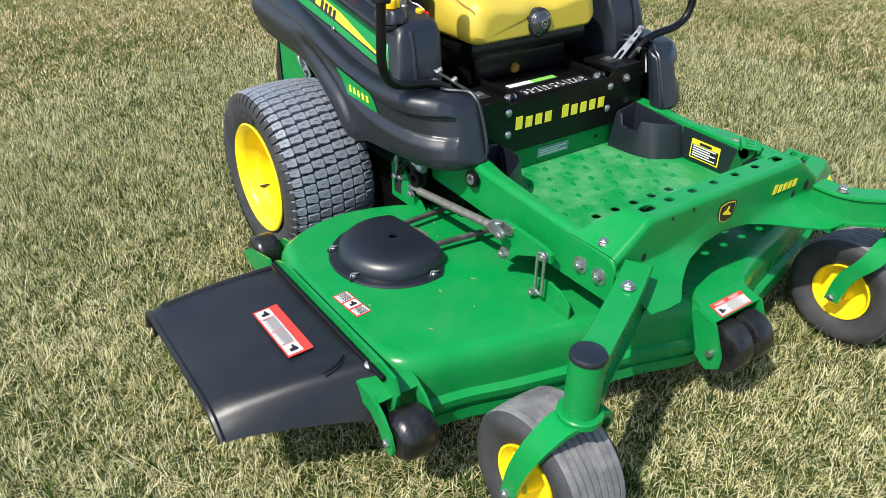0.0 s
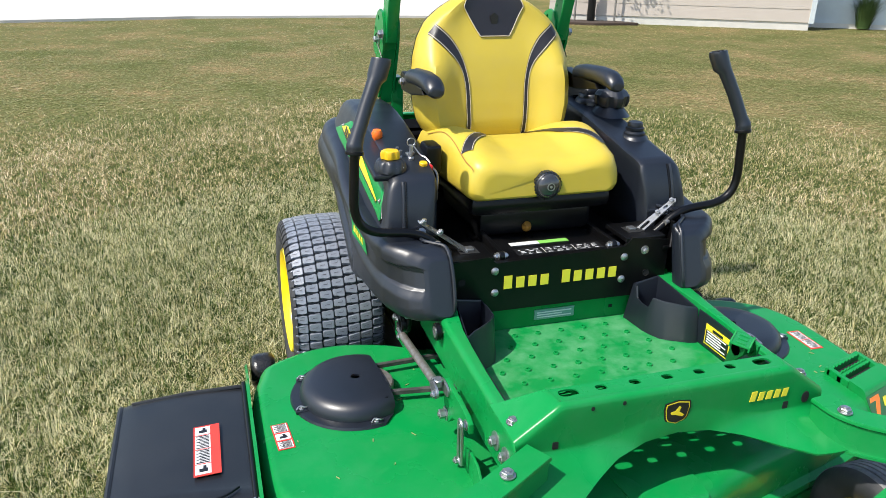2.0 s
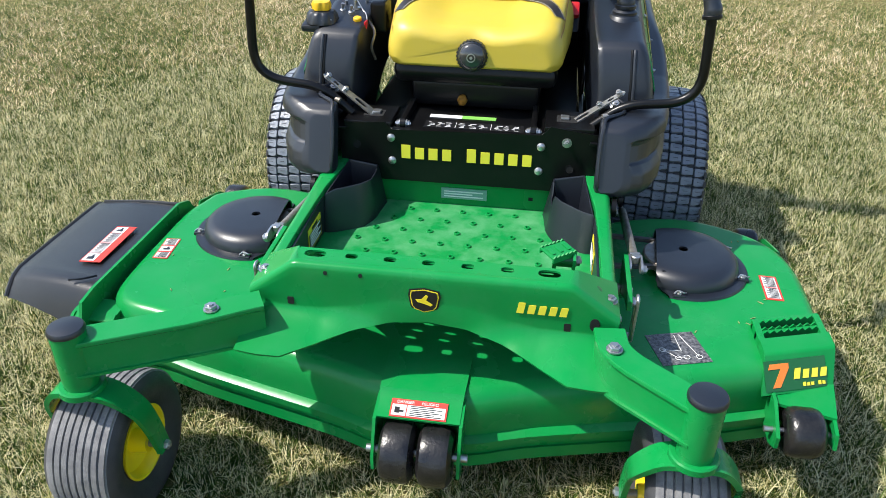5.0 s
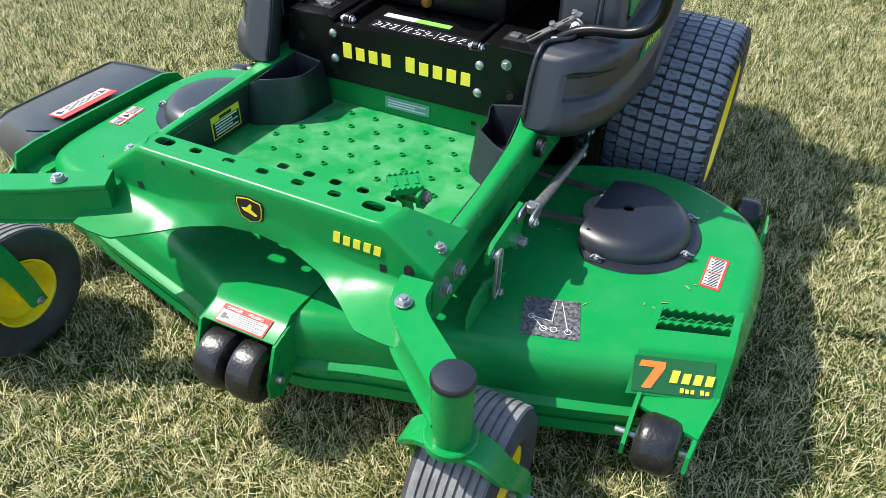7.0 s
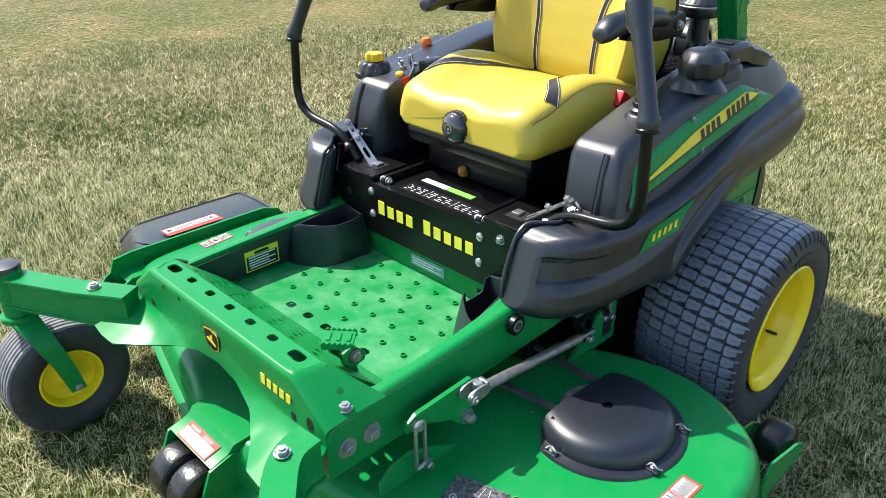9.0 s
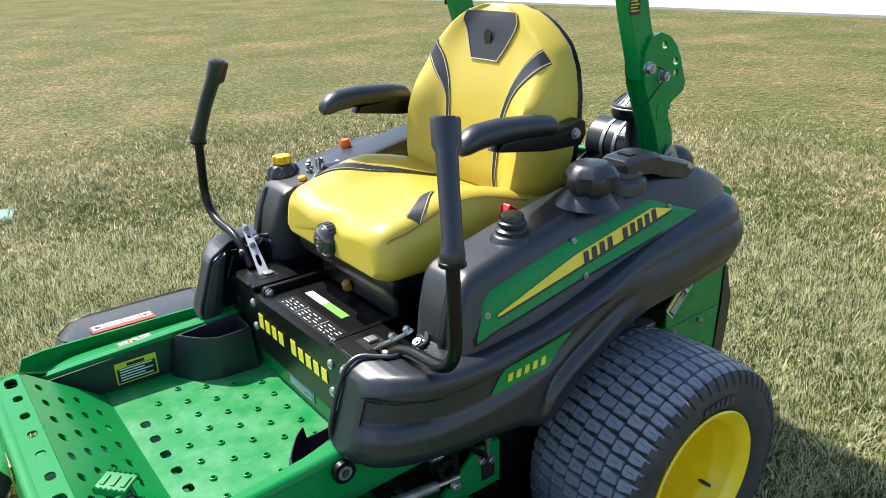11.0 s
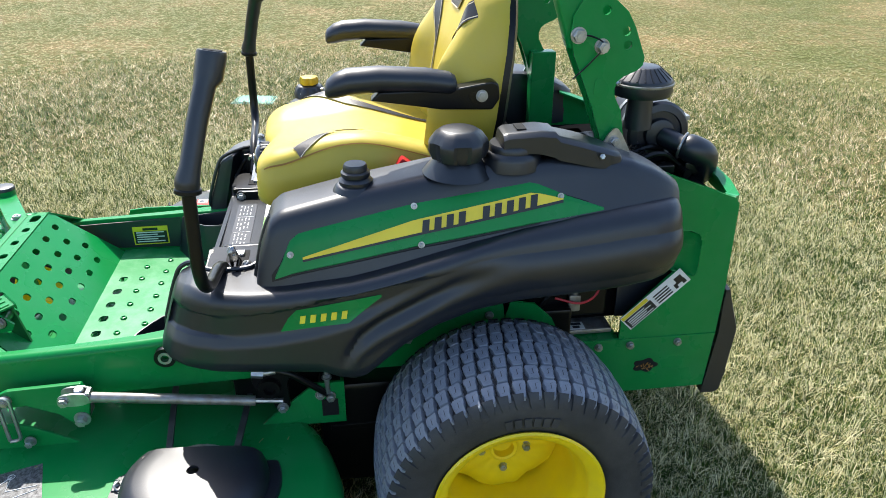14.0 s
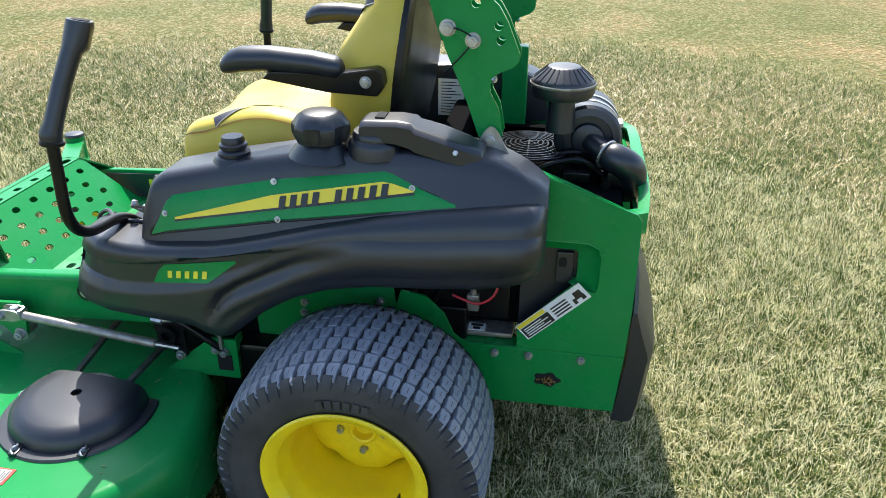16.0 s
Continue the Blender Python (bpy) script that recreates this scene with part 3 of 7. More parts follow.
# cutting deck
half = [(0.0, -0.105), (0.10, -0.103), (0.22, -0.062), (0.40, -0.016), (0.58, 0.030), (0.75, 0.085), (0.845, 0.122), (0.895, 0.165), (0.922, 0.235), (0.936, 0.36), (0.938, 0.50), (0.930, 0.60), (0.895, 0.69),
        (0.84, 0.748), (0.76, 0.797), (0.68, 0.822), (0.60, 0.826), (0.52, 0.81), (0.44, 0.782), (0.36, 0.74), (0.20, 0.70), (0.0, 0.70)]
right = [(-x, y) for x, y in half[1:-1]]
swap = {(0.75, 0.085): (0.70, 0.068), (0.845, 0.122): (0.78, 0.085), (0.895, 0.165): (0.838, 0.112), (0.922, 0.235): (0.873, 0.165), (0.936, 0.36): (0.886, 0.26), (0.938, 0.50): (0.888, 0.46), (0.930, 0.60): (0.884, 0.60), (0.895, 0.69): (0.862, 0.69)}
right = [(-swap[(-x, y)][0], swap[(-x, y)][1]) if (-x, y) in swap else (x, y) for x, y in right]
outline = half + right[::-1]
outline = [tuple(q)[:2] for q in smooth_line([(x, y, 0) for x, y in outline + outline[:1]], 3)][:-1]


def inset(poly, d):
    out = []
    n = len(poly)
    for i in range(n):
        a, b, c = Vector(poly[i - 1]), Vector(poly[i]), Vector(poly[(i + 1) % n])
        t = (c - a).normalized()
        out.append(b + Vector((-t.y, t.x)) * d)
    return out


deck_rings = []
for d, z in ((0.004, 0.128), (0.0, 0.132), (0.0, 0.150), (0.0, 0.235), (0.001, 0.266), (0.006, 0.288), (0.016, 0.304), (0.029, 0.313), (0.042, 0.3155)):
    deck_rings.append([(p.x, p.y, z) for p in inset(outline, d)])
deck_bm = loft(deck_rings, caps=False)
top_ring = sorted([v for v in deck_bm.verts if v.co.z > 0.3154], key=lambda v: v.index)
deck_bm.faces.new(top_ring)
bmesh.ops.recalc_face_normals(deck_bm, faces=deck_bm.faces[:])
deck = piece("cutting_deck", deck_bm, GREEN, "wide stamped green steel mowing deck")
front = sorted([p for p in outline if p[1] < 0.125 and abs(p[0]) < 0.83], key=lambda p: p[0])
lip_rings = []
for x, y in front:
    lip_rings.append([(x, y - 0.016, 0.176), (x, y - 0.018, 0.196), (x, y - 0.002, 0.206), (x, y + 0.01, 0.206), (x, y + 0.01, 0.176)])
piece("stiffener", loft(lip_rings), GREEN, parent=deck)
skirt_rings = [[(x, y - 0.006, 0.118), (x, y - 0.006, 0.150), (x, y + 0.006, 0.150), (x, y + 0.006, 0.118)] for x, y in front]
piece("front_skirt", loft(skirt_rings), GREEN, parent=deck)

# raised edge and hinge of the discharge side
piece("side_flange", prism([(0.065, 0.235), (0.045, 0.30), (0.06, 0.338), (0.12, 0.345), (0.60, 0.338), (0.66, 0.318), (0.70, 0.26)], "x", -0.893, -0.885), GREEN, parent=deck)
piece("hinge_rod", tube([(-0.899, 0.09, 0.318), (-0.899, 0.66, 0.310)], 0.007), BLACK, "black hinge rod", parent=deck)

# discharge chute
inner = [(0.715, 0.225), (0.700, 0.272), (0.670, 0.292), (0.60, 0.297), (0.40, 0.301), (0.24, 0.307), (0.195, 0.314), (0.160, 0.313), (0.136, 0.292), (0.112, 0.252), (0.086, 0.198)]
outer = [(0.735, 0.165), (0.728, 0.225), (0.705, 0.262), (0.64, 0.268), (0.45, 0.271), (0.31, 0.272), (0.278, 0.270), (0.252, 0.261), (0.236, 0.249), (0.220, 0.236), (0.206, 0.222)]
chute_rings = []
for k in range(13):
    t = k / 12
    x = -0.888 - 0.335 * t
    crown = 0.010 * math.sin(math.pi * t) - 0.005 * smooth((t - 0.90) / 0.10)
    chute_rings.append([(x, a[0] + (b[0] - a[0]) * t, a[1] + (b[1] - a[1]) * t + crown) for a, b in zip(inner, outer)])
chute_line = [smooth_line(r, 3) for r in chute_rings]
chute = piece("discharge_chute", loft(chute_line, closed=False), FLAP, "black rubber side discharge chute", solid=0.010)
piece("rolled_edge", tube([Vector(q) + Vector((-0.004, 0, -0.004)) for q in chute_line[-1][2:-1]], 0.0085, 8), FLAP, parent=chute)
piece("seam", tube([Vector(q) + Vector((0.028, 0, 0.006)) for q in chute_line[-1][6:-5]], 0.0035, 6), FLAP, parent=chute)
piece("rib", tube([(-0.905, 0.664, 0.299), (-1.05, 0.676, 0.292), (-1.195, 0.690, 0.272)], 0.006, 8), FLAP, parent=chute)
piece("tear", tube(smooth_line([(-0.934, 0.207, 0.3195), (-0.962, 0.186, 0.3205), (-0.999, 0.180, 0.3165)], 4), 0.0028, 6), BLACK, parent=chute)
piece("rivet", lathe([(0.012, 0.0), (0.0115, 0.003), (0.008, 0.005), (0.0, 0.0055)], (-0.900, 0.150, 0.3165), (0, -0.3, 1), 20), ZINC, parent=chute)


def warning_decal(m, w, h, rows, parent, name="warning_label"):
    """A red-edged label with a white panel, black pictogram blocks and unreadable lines."""
    base = piece(name, flat(m, rect(0, 0, w, h), 0.0012), RED, "red and white warning label", parent=parent)
    fields = []
    inks = []
    for u0, v0, u1, v1, kind in rows:
        fields.append((u0 * w, v0 * h, u1 * w, v1 * h))
        du, dv = (u1 - u0) * w, (v1 - v0) * h
        if kind == "text":
            n = 6
            inks += [(u0 * w + du * 0.08, v0 * h + dv * (k + 0.25) / n, u0 * w + du * (0.92 - 0.2 * (k % 2)), v0 * h + dv * (k + 0.7) / n) for k in range(n)]
        elif kind == "lines":
            n = 9
            inks += [(u0 * w + du * (k + 0.18) / n, v0 * h + dv * 0.08, u0 * w + du * (k + 0.78) / n, v0 * h + dv * (0.92 - 0.2 * (k % 2))) for k in range(n)]
        else:
            inks += [(u0 * w + du * 0.2, v0 * h + dv * 0.2, u0 * w + du * 0.55, v0 * h + dv * 0.75), (u0 * w + du * 0.5, v0 * h + dv * 0.3, u0 * w + du * 0.85, v0 * h + dv * 0.5)]
    return base, fields, inks


def decal(m, w, h, rows, host):
    base, fields, inks = warning_decal(m, w, h, rows, host)
    part("panel", bars(m, fields, 0.0022), WHITE, host)
    part("print", bars(m, inks, 0.0026), INK, host)
    return base


decal(plane_frame((-0.970, 0.281, 0.3105), (0.0, 1.0, -0.012), (-1.0, 0.0, -0.050)), 0.205, 0.063,
                    [(0.03, 0.36, 0.21, 0.94, "pic"), (0.23, 0.36, 0.50, 0.94, "lines"), (0.52, 0.36, 0.79, 0.94, "lines"), (0.81, 0.36, 0.97, 0.94, "pic")], chute)
decal(plane_frame((-0.794, 0.322, 0.3158), (-0.09, 1.0, 0), (-1, -0.09, 0)), 0.108, 0.042, [(0.03, 0.08, 0.30, 0.92, "lines"), (0.36, 0.08, 0.60, 0.92, "pic"), (0.66, 0.08, 0.97, 0.92, "lines")], deck)
decal(plane_frame((0.851, 0.385, 0.3158), (0.03, 1.0, 0), (-1, 0.03, 0)), 0.116, 0.044, [(0.06, 0.12, 0.48, 0.9, "lines"), (0.52, 0.12, 0.94, 0.9, "lines")], deck)

# belt-routing label on the left of the deck
dm = plane_frame((0.516, 0.070, 0.3158), (1.0, 0.29, 0), (-0.29, 1, 0))
part("belt_diagram_label", flat(dm, [(0.0, 0.0), (0.119, 0.0), (0.117, 0.115), (-0.001, 0.114)], 0.0012), SCUFFED, deck, "scuffed black label with a belt diagram")
line_bm = []
for pts in ([(0.02, 0.055), (0.045, 0.022), (0.095, 0.020), (0.080, 0.105), (0.068, 0.105), (0.062, 0.045), (0.02, 0.055)],):
    line_bm.append(tube([dm @ Vector((u, v, 0.002)) for u, v in pts], 0.0008, 5))
for u, v in ((0.02, 0.055), (0.045, 0.022), (0.095, 0.020), (0.066, 0.022)):
    line_bm.append(tube([dm @ Vector((u + 0.007 * math.cos(a), v + 0.007 * math.sin(a), 0.002)) for a in [i * math.tau / 12 for i in range(13)]], 0.0008, 5))
part("diagram_lines", merged(*line_bm), WHITE, deck, "white belt diagram lines")


crng = random.Random(21)
for px, py, pz in [(crng.uniform(-0.80, -0.42), crng.uniform(0.15, 0.75), 0.3165) for _ in range(12)] + [(crng.uniform(0.42, 0.80), crng.uniform(0.15, 0.75), 0.3165) for _ in range(18)]:
    a, l = crng.uniform(0, math.tau), crng.uniform(0.005, 0.016)
    d = Vector((math.cos(a) * l, math.sin(a) * l, 0))
    e = Vector((-math.sin(a), math.cos(a), 0)) * 0.0009
    p = Vector((px, py, pz))
    part("grass_clipping", loft([[p + e, p - e, p - e + Vector((0, 0, 0.001)), p + e + Vector((0, 0, 0.001))], [p + d + e, p + d - e, p + d - e + Vector((0, 0, 0.0016)), p + d + e + Vector((0, 0, 0.0016))]]), CLIPPING, deck)


def pulley_cover(s):
    """A domed cover with a flange, cut straight on the side of the frame."""
    c = Vector((s * 0.607, 0.522, 0.316))
    prof = [(0.0125, 0.047), (0.0125, 0.0525), (0.085, 0.052), (0.116, 0.0495), (0.134, 0.043), (0.146, 0.031), (0.151, 0.015), (0.152, 0.007), (0.174, 0.006), (0.177, 0.0)]
    bm = lathe(prof, c, (0, 0, 1), 56)
    bmesh.ops.bisect_plane(bm, geom=bm.verts[:] + bm.edges[:] + bm.faces[:], plane_co=c - Vector((s * 0.072, 0, 0)), plane_no=Vector((-s, 0.08, 0)), clear_outer=True)
    bmesh.ops.bisect_plane(bm, geom=bm.verts[:] + bm.edges[:] + bm.faces[:], plane_co=c + Vector((-s * 0.064, -0.147, 0)), plane_no=Vector((-s * 0.80, -0.60, 0)), clear_outer=True)
    cover = part("pulley_cover", bm, PLASTIC, deck, "black plastic spindle pulley cover", solid=0.004)
    part("inner_wall", box(c + Vector((-0.006 - s * 0.060, -0.115, 0.004)), c + Vector((0.006 - s * 0.060, -0.020, 0.046)), 0.002), BLACK, deck)
    for a in (262, 340, 35):
        q = c + Vector((math.cos(radians(a)) * s * 0.164, math.sin(radians(a)) * 0.164, 0.006))
        part("cover_bolt", bolt(q, (0, 0, 1), 0.007), ZINC, deck)
        part("latch", box(q - Vector((0.016, 0.010, 0.006)), q + Vector((0.016, 0.010, 0.004)), 0.003), PLASTIC, deck)
        part("latch_clip", tube(smooth_line([q + Vector((-0.014, -0.004, 0.006)), q + Vector((-0.004, 0.004, 0.011)), q + Vector((0.010, -0.002, 0.010)), q + Vector((0.018, 0.006, 0.005))], 4), 0.0022, 6), ZINC, deck, "wire latch clip")
    part("pulley", rod(c + Vector((-s * 0.02, 0, 0.010)), c + Vector((-s * 0.02, 0, 0.034)), 0.085, seg=32, bevel=0.004), STEEL, deck, "dull steel pulley")
    for dy, y2 in ((0.075, 0.095), (-0.06, -0.10)):
        a, b = c + Vector((-s * 0.03, dy, 0.022)), Vector((s * 0.22, 0.522 + y2, 0.338))
        u, v, w = axes(b - a)
        part("belt", loft([[p + u * 0.0065, p + u * 0.0065 + Vector((0, 0, 0.011)), p - u * 0.0065 + Vector((0, 0, 0.011)), p - u * 0.0065] for p in (a, b)]), BELT, deck, "worn drive belt")


pulley_cover(-1)
pulley_cover(1)

# deck step and its name plate, set askew along the front of the deck
SKEW = Matrix(((1, 0, 0, 0), (0.33, 1, 0, -0.33 * 0.755), (0, 0, 1, 0), (0, 0, 0, 1)))


def skewed(bm):
    bm.transform(SKEW)
    return bm


step = part("deck_step", skewed(merged(
    prism([(0.076, 0.256), (0.070, 0.262), (0.120, 0.334), (0.130, 0.341), (0.180, 0.341), (0.180, 0.316), (0.140, 0.316)], "x", 0.742, 0.910),
    box((0.742, 0.205, 0.314), (0.910, 0.222, 0.334), 0.002), box((0.742, 0.248, 0.314), (0.910, 0.268, 0.334), 0.002),
    box((0.742, 0.176, 0.314), (0.758, 0.260, 0.336), 0.002), box((0.894, 0.176, 0.314), (0.910, 0.260, 0.336), 0.002))), GREEN, deck, "serrated green steel step")
for y in (0.178, 0.206, 0.221, 0.249):
    zig = [(0.756 + 0.0087 * k, 0.342 if k % 2 else 0.334) for k in range(17)]
    part("serrated_edge", skewed(prism([(0.756, 0.318)] + zig + [(0.8952, 0.318)], "y", y - 0.0022, y + 0.0022)), GREEN, deck)
# dark sheets on the closed deck, painted shade of the step wells
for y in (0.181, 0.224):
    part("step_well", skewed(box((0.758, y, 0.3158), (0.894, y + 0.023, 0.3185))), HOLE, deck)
nm = SKEW @ plane_frame((0.744, 0.0705, 0.2628), (1, 0, 0), (0, 0.570, 0.821))
nm = plane_frame(nm.translation, nm.col[0].to_3d(), nm.col[1].to_3d())
part("name_plate", flat(nm, rect(0.008, 0.006, 0.160, 0.076), 0.0018), DARK_GREEN, deck, "dark green name plate")
part("numeral_mark", flat(nm, [(0.026, 0.014), (0.044, 0.014), (0.068, 0.056), (0.068, 0.068), (0.022, 0.068), (0.018, 0.056), (0.048, 0.056)], 0.003), FLAME, deck, "orange slanted mark")
letter_bars(plane_frame(nm.translation + nm.to_3x3() @ Vector((0.074, 0.030, 0)), nm.col[0].to_3d(), nm.col[1].to_3d()), 0.088, 0.021, [4], deck, LETTER, slant=0.2, lift=0.0040)
letter_bars(plane_frame(nm.translation + nm.to_3x3() @ Vector((0.098, 0.012, 0)), nm.col[0].to_3d(), nm.col[1].to_3d()), 0.058, 0.008, [3, 2], deck, LETTER, lift=0.0040)


def roller(centre, r, width, name="anti_scalp_roller"):
    c = Vector(centre)
    x = width / 2
    prof = [(0.012, -x), (r * 0.72, -x), (r * 0.93, -x * 0.78), (r, -x * 0.45), (r, x * 0.45), (r * 0.93, x * 0.78), (r * 0.72, x), (0.012, x)]
    return part(name, lathe(prof, c, (1, 0, 0), 32), ROLLER, mower, "scuffed black anti-scalp deck roller")


# corner roller, right
ro = roller((-0.876, 0.020, 0.210), 0.058, 0.092)
for x in (-0.932, -0.824):
    part("bracket_plate", prism([(y + 0.032, z + 0.007) for y, z in ((0.115, 0.275), (0.115, 0.238), (0.060, 0.236), (0.026, 0.214), (0.006, 0.180), (-0.008, 0.170), (-0.026, 0.174), (-0.032, 0.192), (-0.022, 0.226), (0.010, 0.262), (0.050, 0.284))], "x", x - 0.004, x + 0.004), GREEN, ro)
part("bracket_top", prism([(y + 0.032, z + 0.007) for y, z in ((0.035, 0.274), (0.060, 0.284), (0.115, 0.284), (0.115, 0.276), (0.062, 0.276), (0.040, 0.266))], "x", -0.937, -0.819), GREEN, ro)
part("axle_bolt", bolt((-0.936, 0.020, 0.211), (-1, 0, 0), 0.010), ZINC, ro)
# corner roller, left
ro = roller((0.826, 0.014, 0.214), 0.057, 0.082)
part("bracket_plate", prism([(0.12, 0.27), (0.12, 0.185), (0.02, 0.170), (-0.02, 0.19), (-0.02, 0.22), (0.05, 0.265)], "x", 0.764, 0.772), GREEN, ro)
part("bracket_plate", loft([[(0.905, 0.15, 0.275), (0.905, 0.14, 0.15), (0.897, 0.14, 0.15), (0.897, 0.15, 0.275)], [(0.888, -0.020, 0.246), (0.888, -0.030, 0.212), (0.880, -0.030, 0.212), (0.880, -0.020, 0.246)]]), GREEN, ro)
part("bracket_top", loft([[(0.762, 0.12, 0.262), (0.915, 0.15, 0.272), (0.915, 0.15, 0.264), (0.762, 0.12, 0.254)], [(0.764, 0.055, 0.258), (0.892, 0.02, 0.258), (0.892, 0.02, 0.25), (0.764, 0.055, 0.25)]]), GREEN, ro)
part("axle_bolt", rod((0.745, 0.014, 0.214), (0.885, 0.014, 0.214), 0.007, seg=10), ZINC, ro)
# rear rollers
for x, y in ((-0.832, 0.895), (0.862, 0.865)):
    ro = roller((x, y, 0.205), 0.055, 0.075)
    for dx in (-0.052, 0.052):
        part("bracket_plate", prism([(y - 0.20, 0.235), (y - 0.17, 0.285), (y - 0.02, 0.245), (y + 0.03, 0.21), (y + 0.02, 0.185), (y - 0.18, 0.185)], "x", x + dx - 0.003, x + dx + 0.003), GREEN, ro)

# middle rollers and their bracket
for x in (-0.048, 0.034):
    mid = roller((x, -0.172, 0.205), 0.068, 0.074)
bracket = piece("roller_bracket", merged(
    loft([[(-0.105, 0.03, 0.318), (0.088, 0.03, 0.318), (0.088, 0.03, 0.24), (-0.105, 0.03, 0.24)],
          [(-0.103, -0.06, 0.322), (0.086, -0.06, 0.322), (0.086, -0.06, 0.25), (-0.103, -0.06, 0.25)],
          [(-0.100, -0.100, 0.318), (0.084, -0.100, 0.318), (0.084, -0.100, 0.255), (-0.100, -0.100, 0.255)],
          [(-0.098, -0.116, 0.300), (0.082, -0.116, 0.300), (0.082, -0.108, 0.262), (-0.098, -0.108, 0.262)],
          [(-0.098, -0.160, 0.288), (0.082, -0.160, 0.288), (0.082, -0.158, 0.282), (-0.098, -0.158, 0.282)]]),
    prism([(0.0, 0.30), (-0.11, 0.30), (-0.165, 0.285), (-0.200, 0.205), (-0.200, 0.170), (-0.165, 0.145), (-0.10, 0.19), (0.0, 0.17)], "x", -0.104, -0.097),
    prism([(0.0, 0.30), (-0.11, 0.30), (-0.165, 0.285), (-0.200, 0.205), (-0.200, 0.170), (-0.165, 0.145), (-0.10, 0.19), (0.0, 0.17)], "x", 0.081, 0.088)), GREEN, "green steel bracket over the middle rollers")
part("axle_bolt", rod((-0.118, -0.172, 0.205), (0.102, -0.172, 0.205), 0.009, seg=10), ZINC, bracket)
bmx = plane_frame((-0.070, -0.158, 0.2895), (1, 0, 0), (0, 0.96, 0.28))
decal(bmx, 0.122, 0.044, [(0.03, 0.08, 0.28, 0.68, "pic"), (0.30, 0.08, 0.97, 0.68, "text")], bracket)
writing("DANGER", bmx @ Matrix.Translation((0.012, 0.033, 0)), 0.0095, WHITE, bracket)
writing("PELIGRO", bmx @ Matrix.Translation((0.066, 0.033, 0)), 0.0095, WHITE, bracket)

# ---- frame ----
for s in (-1, 1):
    rail_rings = []
    for y, zb, zt, xi in ((-0.062, 0.400, 0.496, 0.345), (-0.052, 0.400, 0.510, 0.346), (-0.036, 0.400, 0.520, 0.348), (0.05, 0.400, 0.527, 0.353), (0.12, 0.400, 0.530, 0.354), (0.20, 0.409, 0.533, 0.353), (0.31, 0.420, 0.538, 0.350), (0.39, 0.422, 0.543, 0.346), (0.47, 0.424, 0.549, 0.334), (0.52, 0.426, 0.552, 0.324), (0.66, 0.430, 0.561, 0.322)):
        arc = [(0.386 - 0.016 + 0.016 * math.sin(a), zt - 0.016 + 0.016 * math.cos(a)) for a in [radians(15 * i) for i in range(7)]]
        rail_rings.append([(s * x, y, z) for x, z in [(xi, zb), (xi, zt - 0.003), (xi + 0.001, zt - 0.001), (xi + 0.003, zt)] + arc + [(0.386, zb)]])
    rail = piece("side_rail", loft(rail_rings), GREEN, "green steel frame rail")
    for y, z, w in ((0.041, 0.454, 0.022), (-0.019, 0.454, 0.022)):
        part("frame_bolt", bolt((s * 0.386, y, z), (s, 0, 0), 0.012, washer=w, h=0.012), ZINC, rail, "zinc bolt with a wide washer")
    # lift linkage outside the rail
    crank = piece("lift_crank", prism([(0.094, 0.440), (0.097, 0.464), (0.122, 0.474), (0.275, 0.480), (0.290, 0.456), (0.276, 0.386), (0.262, 0.370), (0.244, 0.374), (0.215, 0.404), (0.15, 0.434)], "x", min(s * 0.418, s * 0.430), max(s * 0.418, s * 0.430), bevel=0.002), GREEN, "green lift crank plate")
    part("pivot_bolt", bolt((s * 0.430, 0.262, 0.388), (s, 0, 0), 0.012, washer=0.018, h=0.016), ZINC, crank)
    part("pivot_spacer", rod((s * 0.386, 0.262, 0.388), (s * 0.43, 0.262, 0.388), 0.014, seg=12), STEEL, crank)
    part("link_bolt", bolt((s * 0.430, 0.116, 0.452), (s, 0, 0), 0.010, washer=0.013, h=0.012), ZINC, crank)
    link = tube(rounded_path([(s * 0.441, 0.106, 0.352), (s * 0.443, 0.104, 0.466), (s * 0.443, 0.128, 0.466), (s * 0.441, 0.130, 0.352), (s * 0.441, 0.107, 0.350)], 0.012), 0.0042, 8)
    part("lift_link", link, ZINC, crank, "bent zinc lift link")
    part("link_bolt", bolt((s * 0.430, 0.142, 0.338), (s, 0, 0), 0.009, washer=0.013, h=0.014), ZINC, crank)
    cheek = slot(0.266, 0.461, 0.066, 0.031, 20, 2.6)
    part("clevis", merged(prism(cheek, "x", min(s * 0.431, s * 0.436), max(s * 0.431, s * 0.436)), prism(cheek, "x", min(s * 0.458, s * 0.463), max(s * 0.458, s * 0.463)), box((min(s * 0.434, s * 0.460), 0.289, 0.447), (max(s * 0.434, s * 0.460), 0.300, 0.475), 0.003)), ZINC, crank, "zinc clevis")
    part("clevis_pin", bolt((s * 0.463, 0.246, 0.459), (s, 0, 0), 0.010, washer=0.0125, h=0.007), ZINC, crank)
    part("clevis_nut", rod((s * 0.447, 0.276, 0.461), (s * 0.447, 0.276, 0.479), 0.011, seg=18, bevel=0.002), ZINC, crank)
    part("lift_rod", rod((s * 0.448, 0.29, 0.457), (s * 0.444, 0.64, 0.408), 0.0115, seg=14), STEEL, crank, "long dull steel lift rod")
    part("rod_end", rod((s * 0.444, 0.63, 0.409), (s * 0.442, 0.700, 0.400), 0.006, seg=8), ZINC, crank)
